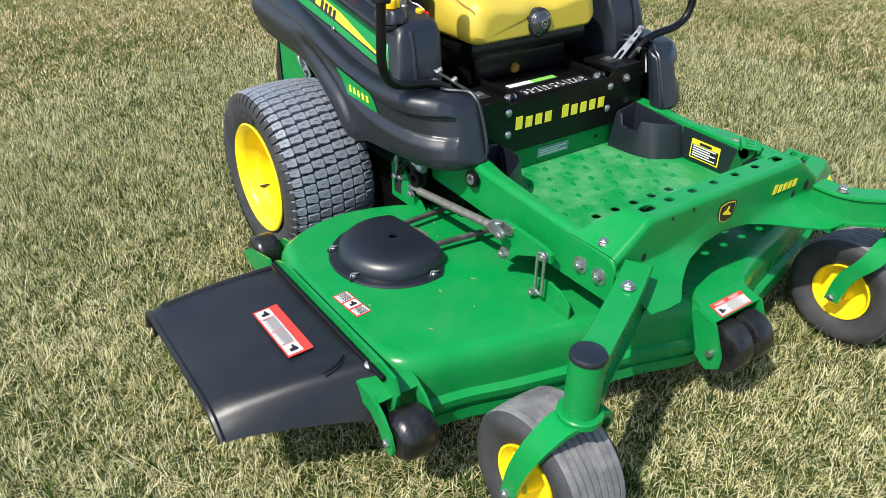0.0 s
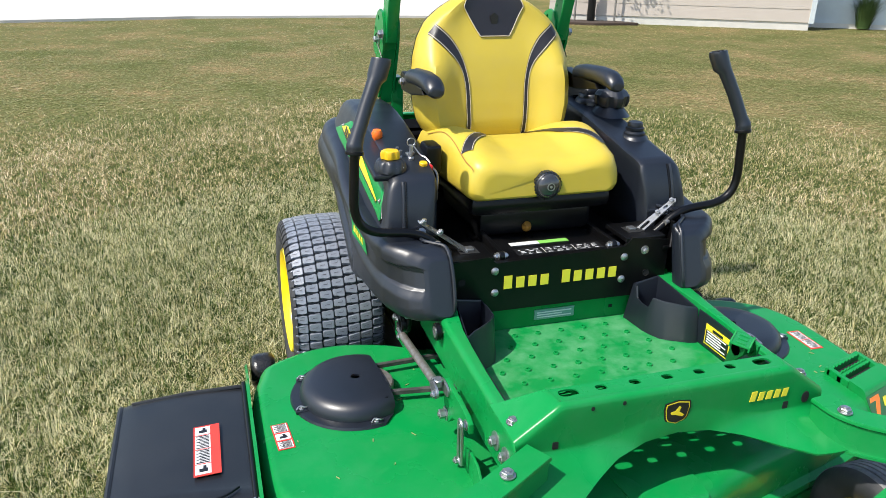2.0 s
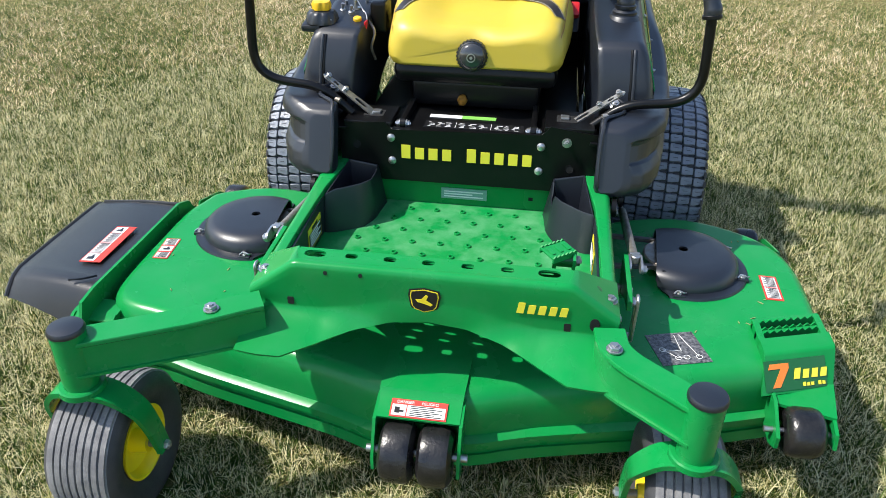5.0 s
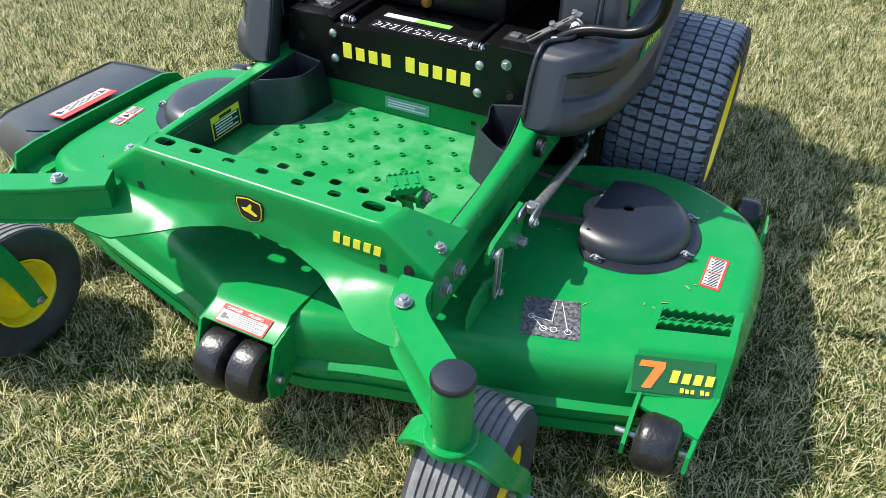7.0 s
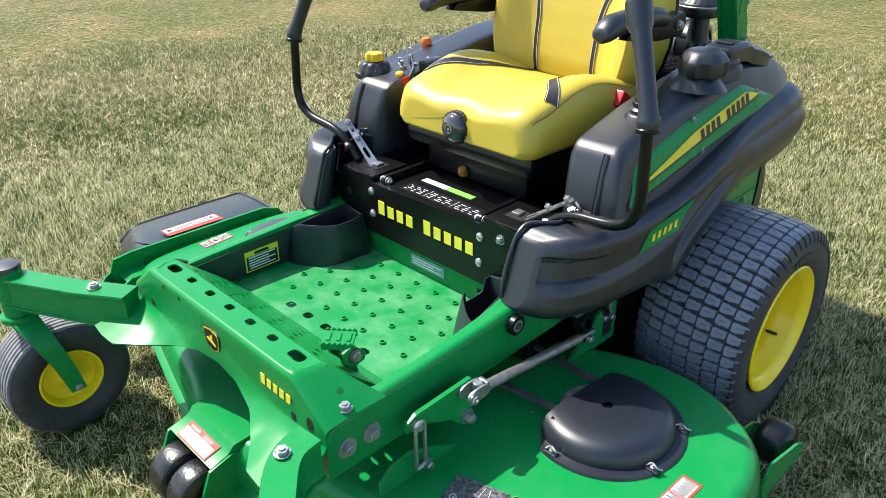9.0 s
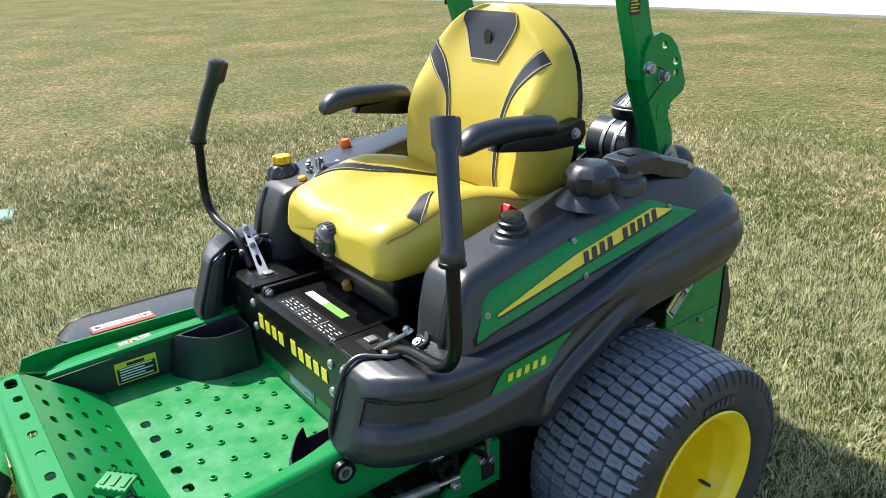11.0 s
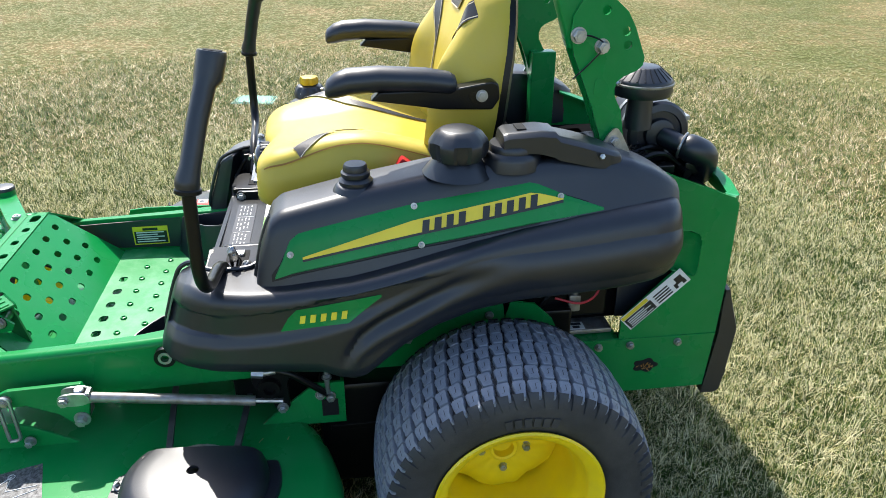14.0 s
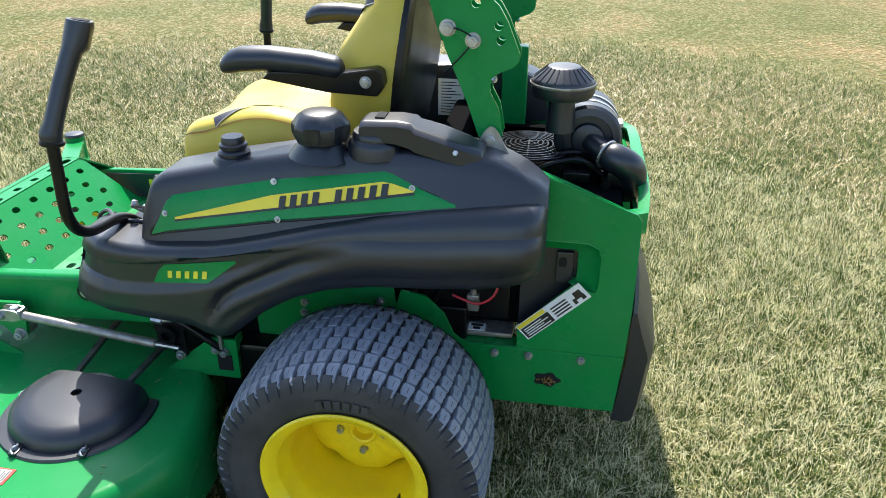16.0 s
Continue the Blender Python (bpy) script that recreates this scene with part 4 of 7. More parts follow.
    part("rear_arm", prism([(0.635, 0.470), (0.672, 0.480), (0.725, 0.520), (0.745, 0.500), (0.712, 0.440), (0.714, 0.372), (0.700, 0.358), (0.684, 0.364), (0.668, 0.402), (0.645, 0.415), (0.634, 0.440)], "x", min(s * 0.418, s * 0.430), max(s * 0.418, s * 0.430), bevel=0.003), BLACK, crank, "black rear lift arm")
    part("arm_eye", lathe([(0.013, 0.0), (0.024, 0.0), (0.026, 0.004), (0.024, 0.016), (0.013, 0.016), (0.013, 0.0)], (s * 0.428, 0.672, 0.432), (s, 0, 0), 24), BLACK, crank)
    part("arm_bolt", bolt((s * 0.432, 0.697, 0.374), (s, 0, 0), 0.010, washer=0.013, h=0.010), ZINC, crank)
    part("hose_fitting", merged(rod((s * 0.430, 0.636, 0.474), (s * 0.430, 0.662, 0.470), 0.012, seg=6), rod((s * 0.430, 0.66, 0.47), (s * 0.432, 0.69, 0.476), 0.008, seg=10)), ZINC, crank, "zinc hose fitting")
    part("hydraulic_hose", tube(smooth_line([(s * 0.431, 0.69, 0.476), (s * 0.434, 0.72, 0.466), (s * 0.43, 0.75, 0.44), (s * 0.42, 0.79, 0.40), (s * 0.40, 0.82, 0.36)], 5), 0.008, 10), BLACK, crank, "black hydraulic hose")
    piece("deck_hanger", prism([(0.028, 0.312), (0.028, 0.350), (0.060, 0.376), (0.110, 0.382), (0.150, 0.366), (0.235, 0.320), (0.240, 0.312)], "x", min(s * 0.414, s * 0.421), max(s * 0.414, s * 0.421), bevel=0.002), GREEN, "green deck hanger plate")
    back_hang = piece("deck_hanger", prism([(0.635, 0.308), (0.838, 0.306), (0.838, 0.420), (0.772, 0.420)], "x", min(s * 0.408, s * 0.416), max(s * 0.408, s * 0.416)), GREEN, "green rear deck hanger bracket")
    part("hanger_bolt", bolt((s * 0.416, 0.782, 0.388), (s, 0, 0), 0.009, washer=0.012), ZINC, back_hang)
    # slot drawn as a dark block for its inner shade, not cut through
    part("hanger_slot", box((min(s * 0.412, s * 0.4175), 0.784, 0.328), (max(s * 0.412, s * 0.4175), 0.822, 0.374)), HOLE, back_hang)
    part("hanger_flange", box((min(s * 0.375, s * 0.408), 0.830, 0.306), (max(s * 0.375, s * 0.408), 0.837, 0.420), 0.001), GREEN, back_hang)
    part("hanger_nut", bolt((s * 0.417, 0.806, 0.384), (s, 0, 0), 0.010, washer=0.012, h=0.012), ZINC, back_hang)
    part("adjuster", rod((s * 0.42, 0.80, 0.395), (s * 0.42, 0.80, 0.490), 0.006, seg=8), ZINC, back_hang, "threaded zinc adjuster")
    for z in (0.438, 0.462, 0.482):
        part("adjuster_nut", bolt((s * 0.42, 0.80, z), (0, 0, 1), 0.010, washer=0.012, h=0.008), ZINC, back_hang)
    part("washer", lathe([(0.010, 0), (0.024, 0), (0.024, 0.012), (0.010, 0.012), (0.010, 0)], (s * 0.392, 0.452, 0.512), (s, 0, 0), 20), BLACK, rail, "black bush in the rail")
    part("washer_ring", lathe([(0.009, 0), (0.015, 0), (0.015, 0.014), (0.009, 0.014), (0.009, 0)], (s * 0.392, 0.452, 0.512), (s, 0, 0), 20), ZINC, rail)

# front beam: top with slots, sloping toe plate, floor pan, arched apron
SLOTS = [slot(-0.250, -0.014, 0.046, 0.026, 16)] + [slot(x, -0.013, 0.027, 0.019) for x in (-0.172, -0.090, -0.009, 0.073, 0.155)] + [slot(0.240, -0.014, 0.046, 0.026, 16)]
beam = piece("front_beam", sheet([(-0.288, -0.048), (0.288, -0.048), (0.288, 0.008), (-0.288, 0.008)], SLOTS, lambda u, v, d: (u, v, 0.588 - d)), GREEN, "green steel footrest beam with slots")
toe = []
for row, v in enumerate((0.038, 0.085, 0.132, 0.180)):
    for k in range(7):
        u = -0.245 + 0.080 * k + (0.035 if row % 2 else 0.0)
        if abs(u) < 0.27:
            toe.append(slot(u, v, 0.030, 0.019, 12, 2.4))
TOE_LEN = math.hypot(0.175, 0.158)
part("toe_plate", sheet([(-0.30, 0.002), (0.30, 0.002), (0.338, TOE_LEN), (-0.338, TOE_LEN)], toe, lambda u, v, d: (u, 0.008 + v / TOE_LEN * 0.175 - d * 0.67, 0.586 - v / TOE_LEN * 0.158 - d * 0.74)), GREEN, beam, "sloping toe plate with oval holes")
front_holes = [(-0.150 + 0.0725 * k, 0.222) for k in range(5)]
FLOOR_HOLES = [slot(u, v, 0.029, 0.023) for u, v in front_holes]
dimples = []
for r in range(5):
    for k in range(-4, 5):
        u = 0.0725 * k + (0.0365 if r % 2 else 0)
        v = 0.274 + r * 0.0605
        if abs(u) < (0.262 if v < 0.35 else 0.225 if v < 0.42 else 0.19):
            dimples.append((u, v))
FLOOR_HOLES += [[(u + 0.0040 * math.cos(a), v + 0.0040 * math.sin(a)) for a in [i * math.tau / 8 for i in range(8)]] for u, v in dimples]
floor_pan = part("floor_pan", sheet([(-0.347, 0.183), (0.347, 0.183), (0.347, 0.570), (-0.347, 0.570)], FLOOR_HOLES, lambda u, v, d: (u, v, 0.428 - d)), WORN_GREEN, mower, "scuffed green foot platform with raised grip holes")
grip_mesh = finish(lathe([(0.0086, 0.0), (0.0074, 0.0046), (0.0048, 0.0052), (0.0040, 0.0)], (0, 0, 0), (0, 0, 1), 14), "grip_hole", GREEN)
for u, v in dimples:
    grip = new("grip_hole", grip_mesh)
    grip.parent, grip.location = floor_pan, (u, v, 0.4278)
for s in (-1, 1):
    part("pan_side", box((min(s * 0.352, s * 0.356), 0.06, 0.424), (max(s * 0.352, s * 0.356), 0.40, 0.520)), GREEN, floor_pan)

LOWER_EDGE = [(-0.385, -0.178, 0.440), (-0.34, -0.182, 0.437), (-0.29, -0.178, 0.434), (-0.23, -0.130, 0.436), (-0.16, -0.085, 0.449), (-0.08, -0.064, 0.468), (0.0, -0.060, 0.475), (0.08, -0.064, 0.468),
              (0.16, -0.085, 0.449), (0.23, -0.130, 0.436), (0.29, -0.178, 0.434), (0.34, -0.182, 0.433), (0.385, -0.178, 0.430)]


def beam_top(x):
    return 0.588 - 0.072 * max(0.0, min(1.0, (abs(x) - 0.285) / 0.10))


apron_rings = []
for k in range(65):
    x = -0.385 + 0.77 * k / 64
    ye, ze = table(LOWER_EDGE, x)
    high = beam_top(x)
    ring = [(x, ye, ze)]
    knee = ze + 0.052
    for j in range(1, 9):
        t = j / 9
        # a fold that curves from the lower edge up into the flat face
        ring.append((x, ye * (1 - t) ** 2 + -0.062 * 2 * t * (1 - t) + -0.058 * t * t, ze * (1 - t) ** 2 + (ze + 0.022) * 2 * t * (1 - t) + min(knee, high - 0.03) * t * t))
    for j in range(6):
        z = min(knee, high - 0.03) + (high - 0.010 - min(knee, high - 0.03)) * j / 5
        ring.append((x, -0.058, z))
    ring += [(x, -0.056, high - 0.004), (x, -0.052, high - 0.0008), (x, -0.046, high)]
    if abs(x) > 0.286:
        reach = 0.008 + 0.075 * (abs(x) - 0.286) / 0.10
        ring += [(x, (reach - 0.046) / 2, high + 0.0005), (x, reach, high - 0.0005)]
    else:
        ring += [(x, -0.0465, high - 0.0002), (x, -0.047, high - 0.0004)]
    apron_rings.append(ring)
part("apron", loft(apron_rings, closed=False), GREEN, beam, "arched green front apron", solid=-0.005)
# dark plugs carry the shade of holes that the apron does not have cut
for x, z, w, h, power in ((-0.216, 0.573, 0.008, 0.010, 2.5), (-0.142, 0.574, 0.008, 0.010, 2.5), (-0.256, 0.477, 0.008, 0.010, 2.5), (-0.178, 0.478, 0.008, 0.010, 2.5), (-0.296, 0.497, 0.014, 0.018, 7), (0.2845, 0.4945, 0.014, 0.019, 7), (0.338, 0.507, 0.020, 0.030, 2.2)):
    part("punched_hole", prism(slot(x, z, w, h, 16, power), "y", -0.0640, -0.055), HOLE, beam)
# crest on the apron
em = plane_frame((-0.009, -0.0640, 0.529), (1, 0, 0), (0, 0, 1))
crest = [(-0.026, -0.014), (-0.020, -0.022), (0.0, -0.029), (0.020, -0.022), (0.026, -0.014), (0.030, 0.010), (0.028, 0.022), (0.0, 0.027), (-0.028, 0.022), (-0.030, 0.010)]
part("crest", flat(em, [(u * 1.12, v * 1.12) for u, v in crest], 0.001), INK, beam, "black and yellow crest")
part("crest_border", flat(em, [(u * 1.0, v * 1.0) for u, v in crest], 0.0016), DECAL_YELLOW, beam)
part("crest_field", flat(em, [(u * 0.92, v * 0.92) for u, v in crest], 0.0022), INK, beam)
part("crest_mark", flat(em, [(-0.018, 0.002), (-0.006, 0.004), (0.004, 0.016), (0.008, 0.012), (0.004, 0.002), (0.018, -0.008), (0.014, -0.012), (-0.004, -0.006), (-0.014, -0.004)], 0.0028), DECAL_YELLOW, beam)
letter_bars(plane_frame((0.176, -0.0640, 0.521), (1, 0, 0), (0, 0, 1)), 0.108, 0.022, [5], beam, LETTER, slant=0.15, lift=0.0016)

for x in (-0.369, 0.369):
    part("beam_bolt", bolt((x, -0.004, beam_top(x) + 0.0006), (0, 0, 1), 0.012, washer=0.015), ZINC, beam)

part("press_mark", lathe([(0.031, -0.001), (0.030, 0.0022), (0.026, 0.0026), (0.023, 0.0012), (0.016, 0.0042), (0.008, 0.0058), (0.0, 0.0062)], (0.342, 0.004, beam_top(0.342) - 0.0006), (0.58, 0, 0.81), 32), DARK_GREEN, beam, "dull pressed round mark")

# foot pedal by the left rail
pm = Matrix.Translation((0.256, 0.076, 0.592)) @ Matrix.Rotation(radians(40), 4, "Z") @ Matrix.Rotation(radians(6), 4, "X") @ Matrix.Diagonal((0.86, 0.86, 1, 1))
pedal = piece("lift_pedal", box((-0.037, -0.026, -0.003), (0.037, 0.026, 0.003), 0.002, m=pm), GREEN, "serrated green lift pedal")
for y in (-0.026, 0.026):
    comb = [(-0.037 + 0.0062 * k, 0.003 + (0.0045 if k % 2 else 0.0)) for k in range(13)]
    edge_bm = prism([(-0.037, -0.010)] + comb + [(0.037, -0.010)], "y", y - 0.002, y + 0.002)
    edge_bm.transform(pm)
    part("serrated_edge", edge_bm, GREEN, pedal)
for x in (-0.024, 0.0, 0.024):
    part("grip_rib", box((x - 0.005, -0.014, 0.003), (x + 0.005, 0.014, 0.0055), 0.001, m=pm), GREEN, pedal)
# web and pivot take the deeper green as painted shade under the pedal
part("web", prism([(0.050, 0.590), (0.098, 0.582), (0.104, 0.555), (0.125, 0.46), (0.100, 0.46), (0.078, 0.54), (0.055, 0.565)], "x", 0.246, 0.254), DARK_GREEN, pedal)
part("ear", prism([(0.055, 0.582), (0.080, 0.590), (0.112, 0.560), (0.106, 0.545), (0.080, 0.540), (0.060, 0.555)], "x", 0.288, 0.294), GREEN, pedal)
part("pivot", rod((0.246, 0.083, 0.566), (0.294, 0.083, 0.566), 0.016, seg=16), DARK_GREEN, pedal)
part("pedal_bolt", bolt((0.294, 0.083, 0.566), (1, 0, 0), 0.011, washer=0.014), STEEL, pedal, "rusty pivot bolt")

# caster arms, forks and wheels
for s, inner_end, knee, post in ((-1, (-0.348, -0.093), (-0.436, -0.144), (-0.675, -0.268)), (1, (0.366, -0.082), (0.372, -0.146), (0.525, -0.270))):
    line = [Vector((*inner_end, 0)), Vector((*knee, 0)), Vector((*post, 0))]
    path = rounded_path(line, 0.05, 4)
    rings = []
    for i, c in enumerate(path):
        d = (path[min(i + 1, len(path) - 1)] - path[max(i - 1, 0)]).normalized()
        n = Vector((-d.y, d.x, 0)) * 0.031
        f = i / (len(path) - 1)
        zt, zb = 0.517 - 0.010 * f, 0.432 - 0.006 * f
        rings.append([c + n * k + Vector((0, 0, z)) for k, z in ((0.96, zt), (1.02, zt - 0.003), (1.02, zt - 0.009), (0.84, zt - 0.014), (0.84, zb + 0.014), (1.0, zb + 0.006), (1.0, zb))] +
                     [c - n * k + Vector((0, 0, z)) for k, z in ((1.0, zb), (1.0, zb + 0.006), (0.84, zb + 0.014), (0.84, zt - 0.014), (1.02, zt - 0.009), (1.02, zt - 0.003), (0.96, zt))])
    arm = piece("caster_arm", loft(rings), GREEN, "green box-section caster arm")
    flange = [[Vector((p.x, p.y, 0)) + Vector((0, 0, z)) + n2 * k for k, z in ((-1.18, 0.428), (1.18, 0.428), (1.18, 0.434), (-1.18, 0.434))] for p, n2 in
              [(c, Vector((-(path[min(i + 1, len(path) - 1)] - path[max(i - 1, 0)]).normalized().y, (path[min(i + 1, len(path) - 1)] - path[max(i - 1, 0)]).normalized().x, 0)) * 0.031) for i, c in enumerate(path)]]
    part("lower_flange", loft(flange), GREEN, arm)
    part("arm_bolt", bolt((*knee, 0.514), (0, 0, 1), 0.013, washer=0.016), ZINC, arm)
    p = Vector((*post, 0))
    part("post", rod(p + Vector((0, 0, 0.392)), p + Vector((0, 0, 0.525)), 0.0345, seg=28, bevel=0.002), GREEN, arm)
    part("post_cap", lathe([(0.036, 0.0), (0.036, 0.006), (0.033, 0.011), (0.020, 0.0135), (0, 0.0140)], p + Vector((0, 0, 0.522)), (0, 0, 1), 28), PLASTIC, arm, "black plastic post cap")
    c = Vector((post[0] - (0.004 if s < 0 else -0.008), post[1] + (0.062 if s < 0 else 0.084), 0.176))
    fork = piece("caster_fork", merged(rod(p + Vector((0, 0, 0.375)), p + Vector((0, 0, 0.394)), 0.046, seg=24, bevel=0.003)), GREEN, "curved green caster fork")
    for k in (-1, 1):
        legs = smooth_line([p + Vector((k * 0.005, 0.0, 0.381)), p + Vector((k * 0.055, 0.004, 0.370)), p + Vector((k * 0.093, 0.020, 0.320)), c + Vector((k * 0.104, -0.020, 0.075)), c + Vector((k * 0.106, 0.0, -0.012))], 4)
        rr = []
        for i, q in enumerate(legs):
            d = (legs[min(i + 1, len(legs) - 1)] - legs[max(i - 1, 0)]).normalized()
            t = Vector((0, 1, 0))
            n = d.cross(t).normalized() * 0.006
            w = 0.034 - 0.014 * i / (len(legs) - 1)
            rr.append([q + t * w + n, q + t * w - n, q - t * w - n, q - t * w + n])
        part("fork_leg", loft(rr), GREEN, fork)
        part("axle_nut", bolt(c + Vector((k * 0.108, 0, 0)), (k, 0, 0), 0.011, washer=0.014, h=0.010), ZINC, fork)
    wheel = piece("caster_wheel", rod(c + Vector((-0.10, 0, 0)), c + Vector((0.10, 0, 0)), 0.010, seg=12), STEEL, "pneumatic caster wheel with a yellow rim")
    side = [(0.083, 0.058), (0.105, 0.072), (0.130, 0.080), (0.148, 0.076), (0.158, 0.064)]
    for k in (-1, 1):
        part("sidewall", lathe([(r, k * x) for r, x in side], c, (1, 0, 0), 56), RUBBER, wheel)
    crown = [(0.158, -0.064)]
    for i in range(8):
        x = -0.060 + 0.016 * i
        drop = (x / 0.09) ** 2 * 0.006
        crown += [(0.1635 - drop, x), (0.1635 - drop, x + 0.0110), (0.1590 - drop, x + 0.0122), (0.1590 - drop, x + 0.0148)]
    part("tread", lathe(crown + [(0.158, 0.064)], c, (1, 0, 0), 56), CASTER_RUBBER, wheel, "grey worn ribbed tread")
    for k in (-1, 1):
        part("rim", lathe([(0.084, k * 0.060), (0.085, k * 0.066), (0.080, k * 0.066), (0.074, k * 0.058), (0.070, k * 0.040), (0.050, k * 0.034), (0.028, k * 0.038), (0.022, k * 0.075), (0.0, k * 0.075)], c, (1, 0, 0), 40), YELLOW, wheel, "yellow steel rim")

# ---- rear wheels ----
def tyre_radius(x):
    """Crowned tread: the radius at the distance x from the middle of the tyre."""
    return 0.2985 - 0.016 * (abs(x) / 0.15) ** 2.4


def drive_wheel(s):
    c = Vector((s * 0.578, 1.193, 0.292))
    wheel = piece("rear_wheel", rod(c + Vector((-s * 0.14, 0, 0)), c + Vector((-s * 0.075, 0, 0)), 0.050, seg=24), BLACK, "large turf drive wheel with a yellow rim")
    prof = [(0.160, -0.112), (0.178, -0.126), (0.205, -0.144), (0.245, -0.150), (0.268, -0.144), (0.278, -0.134)]
    prof += [(tyre_radius(x) - 0.011, x) for x in (-0.12, -0.09, -0.06, -0.03, 0, 0.03, 0.06, 0.09, 0.12)]
    prof += [(r, -x) for r, x in prof[5::-1]]
    part("tyre", lathe(prof, c, (s, 0, 0), 96), RUBBER, wheel, "dusty black turf tyre with block tread")
    rng = random.Random(11)
    verts, faces = [], []
    rows, around = 7, 58
    pitch = math.tau / around
    # outline of one block: a rounded slab with an S-shaped leading and trailing edge
    outline = ((-1.0, -0.72), (-0.86, -1.0), (-0.20, -1.0), (0.12, -0.80), (0.80, -0.80), (1.0, -0.60), (1.0, 0.80), (0.86, 1.0), (0.20, 1.0), (-0.12, 1.18), (-0.80, 1.18), (-1.0, 0.95))
    n = len(outline)
    for r in range(rows):
        xm = -0.1230 + 0.0410 * r
        for k in range(around):
            a0 = (k + 0.16 * r + 0.05 * (r % 2)) * pitch
            base = len(verts)
            lift = rng.uniform(-0.0005, 0.0006)
            turn = rng.uniform(-0.05, 0.05)
            for level, hw, da in ((-0.012, 0.0196, 0.410), (-0.0016, 0.0186, 0.384), (0.0, 0.0172, 0.346)):
                for u, w in outline:
                    x = xm + u * hw
                    a = a0 + ((w - 0.09) * da + turn * u) * pitch
                    rad = tyre_radius(x) + level + (lift if level > -0.01 else 0)
                    if abs(x) > 0.134:
                        rad -= 0.006
                    verts.append(c + Vector((s * x, math.cos(a) * rad, math.sin(a) * rad)))
            faces.append(tuple(range(base + 2 * n, base + 3 * n)))
            for tier in (0, n):
                faces += [(base + tier + i, base + tier + (i + 1) % n, base + tier + n + (i + 1) % n, base + tier + n + i) for i in range(n)]
    blocks = (verts, faces)
    # a shallow bent sipe across the crown of each block
    sipes = ([], [])
    rng = random.Random(11)
    for r in range(rows):
        xm = -0.1230 + 0.0410 * r
        for k in range(around):
            a0 = (k + 0.16 * r + 0.05 * (r % 2)) * pitch
            lift = rng.uniform(-0.0005, 0.0006)
            rng.uniform(-0.05, 0.05)
            base = len(sipes[0])
            for u, w in ((-0.50, -0.20), (-0.42, -0.02), (0.42, 0.00), (0.50, 0.20)):
                for dw in (-0.022, 0.022):
                    x = xm + u * 0.0172
                    a = a0 + (w + dw) * pitch
                    rad = tyre_radius(x) + lift + 0.0007 - (0.006 if abs(x) > 0.134 else 0)
                    sipes[0].append(c + Vector((s * x, math.cos(a) * rad, math.sin(a) * rad)))
            sipes[1].extend((base + 2 * i, base + 2 * i + 1, base + 2 * i + 3, base + 2 * i + 2) for i in range(3))
    # the shoulder blocks run out over the sidewall in tapering ribs
    ribs = []
    for side in (-1, 1):
        verts, faces = [], []
        ribs.append(("shoulder_ribs", (verts, faces), RUBBER, ""))
        for k in range(around):
            a0 = (k + (1.17 if side > 0 else 0.0)) * pitch
            base = len(verts)
            for x, rad, half in ((0.137, 0.2850, 0.34), (0.1440, 0.2780, 0.31), (0.1490, 0.2660, 0.27), (0.1500, 0.2560, 0.18)):
                for dk, sink in ((-1.2, 0.006), (-1, 0), (1, 0), (1.2, 0.006)):
                    a = a0 + dk * half * pitch
                    verts.append(c + Vector((s * side * (x - sink), math.cos(a) * (rad - sink), math.sin(a) * (rad - sink))))
            for q in range(3):
                faces += [(base + 4 * q + i, base + 4 * q + i + 1, base + 4 * q + i + 5, base + 4 * q + i + 4) for i in range(3)]
    for name, (vv, ff), mat, words in [("tread", blocks, LUG, "worn grey block tread"), ("siping", sipes, RUBBER, "")] + ribs:
        me = bpy.data.meshes.new(name)
        me.from_pydata(vv, [], ff)
        bm = bmesh.new()
        bm.from_mesh(me)
        bmesh.ops.recalc_face_normals(bm, faces=bm.faces[:])
        band = part(name, bm, mat, wheel, words)
        if name == "siping":
            band["kind"] = "stuff"
        bpy.data.meshes.remove(me)
    rim = [(0.150, -0.10), (0.150, 0.085), (0.160, 0.100), (0.172, 0.116), (0.176, 0.124), (0.172, 0.128), (0.165, 0.125), (0.156, 0.116), (0.148, 0.110), (0.144, 0.100), (0.141, 0.078), (0.134, 0.068), (0.131, 0.050), (0.130, -0.080), (0.126, -0.097), (0.10, -0.100), (0.0, -0.100)]
    hub = c + Vector((s * 0.004, -0.004, 0.007))
    part("rim", lathe([(r * 1.04, x + 0.013 * smooth((x + 0.05) / 0.13)) for r, x in rim], hub, (s, 0, 0), 64), YELLOW, wheel, "deep dished yellow steel rim")
    # pressed hub disc: a creased cone with five scalloped lobes at its edge and an open bore
    rings = []
    for f, dip in ((0.0, 0.0), (0.05, -0.004), (0.12, -0.005), (0.45, -0.007), (0.72, -0.013), (0.93, -0.023), (1.0, -0.031), (1.0, -0.060)):
        ring = []
        for i in range(90):
            a = i * math.tau / 90
            lobe = 0.5 + 0.5 * math.cos(5 * (a - math.pi / 2))
            edge = 0.1360 - 0.022 * max(0.0, lobe - 0.35) ** 1.5
            rad = 0.030 + (edge - 0.030) * f
            crease = 0.0022 * math.cos(15 * a) * f * (1 if f < 1 else 0.4)
            ring.append(hub + Vector((s * (-0.028 + dip + crease), math.cos(a) * rad, math.sin(a) * rad)))
        rings.append(ring)
    part("hub_disc", loft(rings, caps=False), YELLOW, wheel, "creased yellow hub disc")
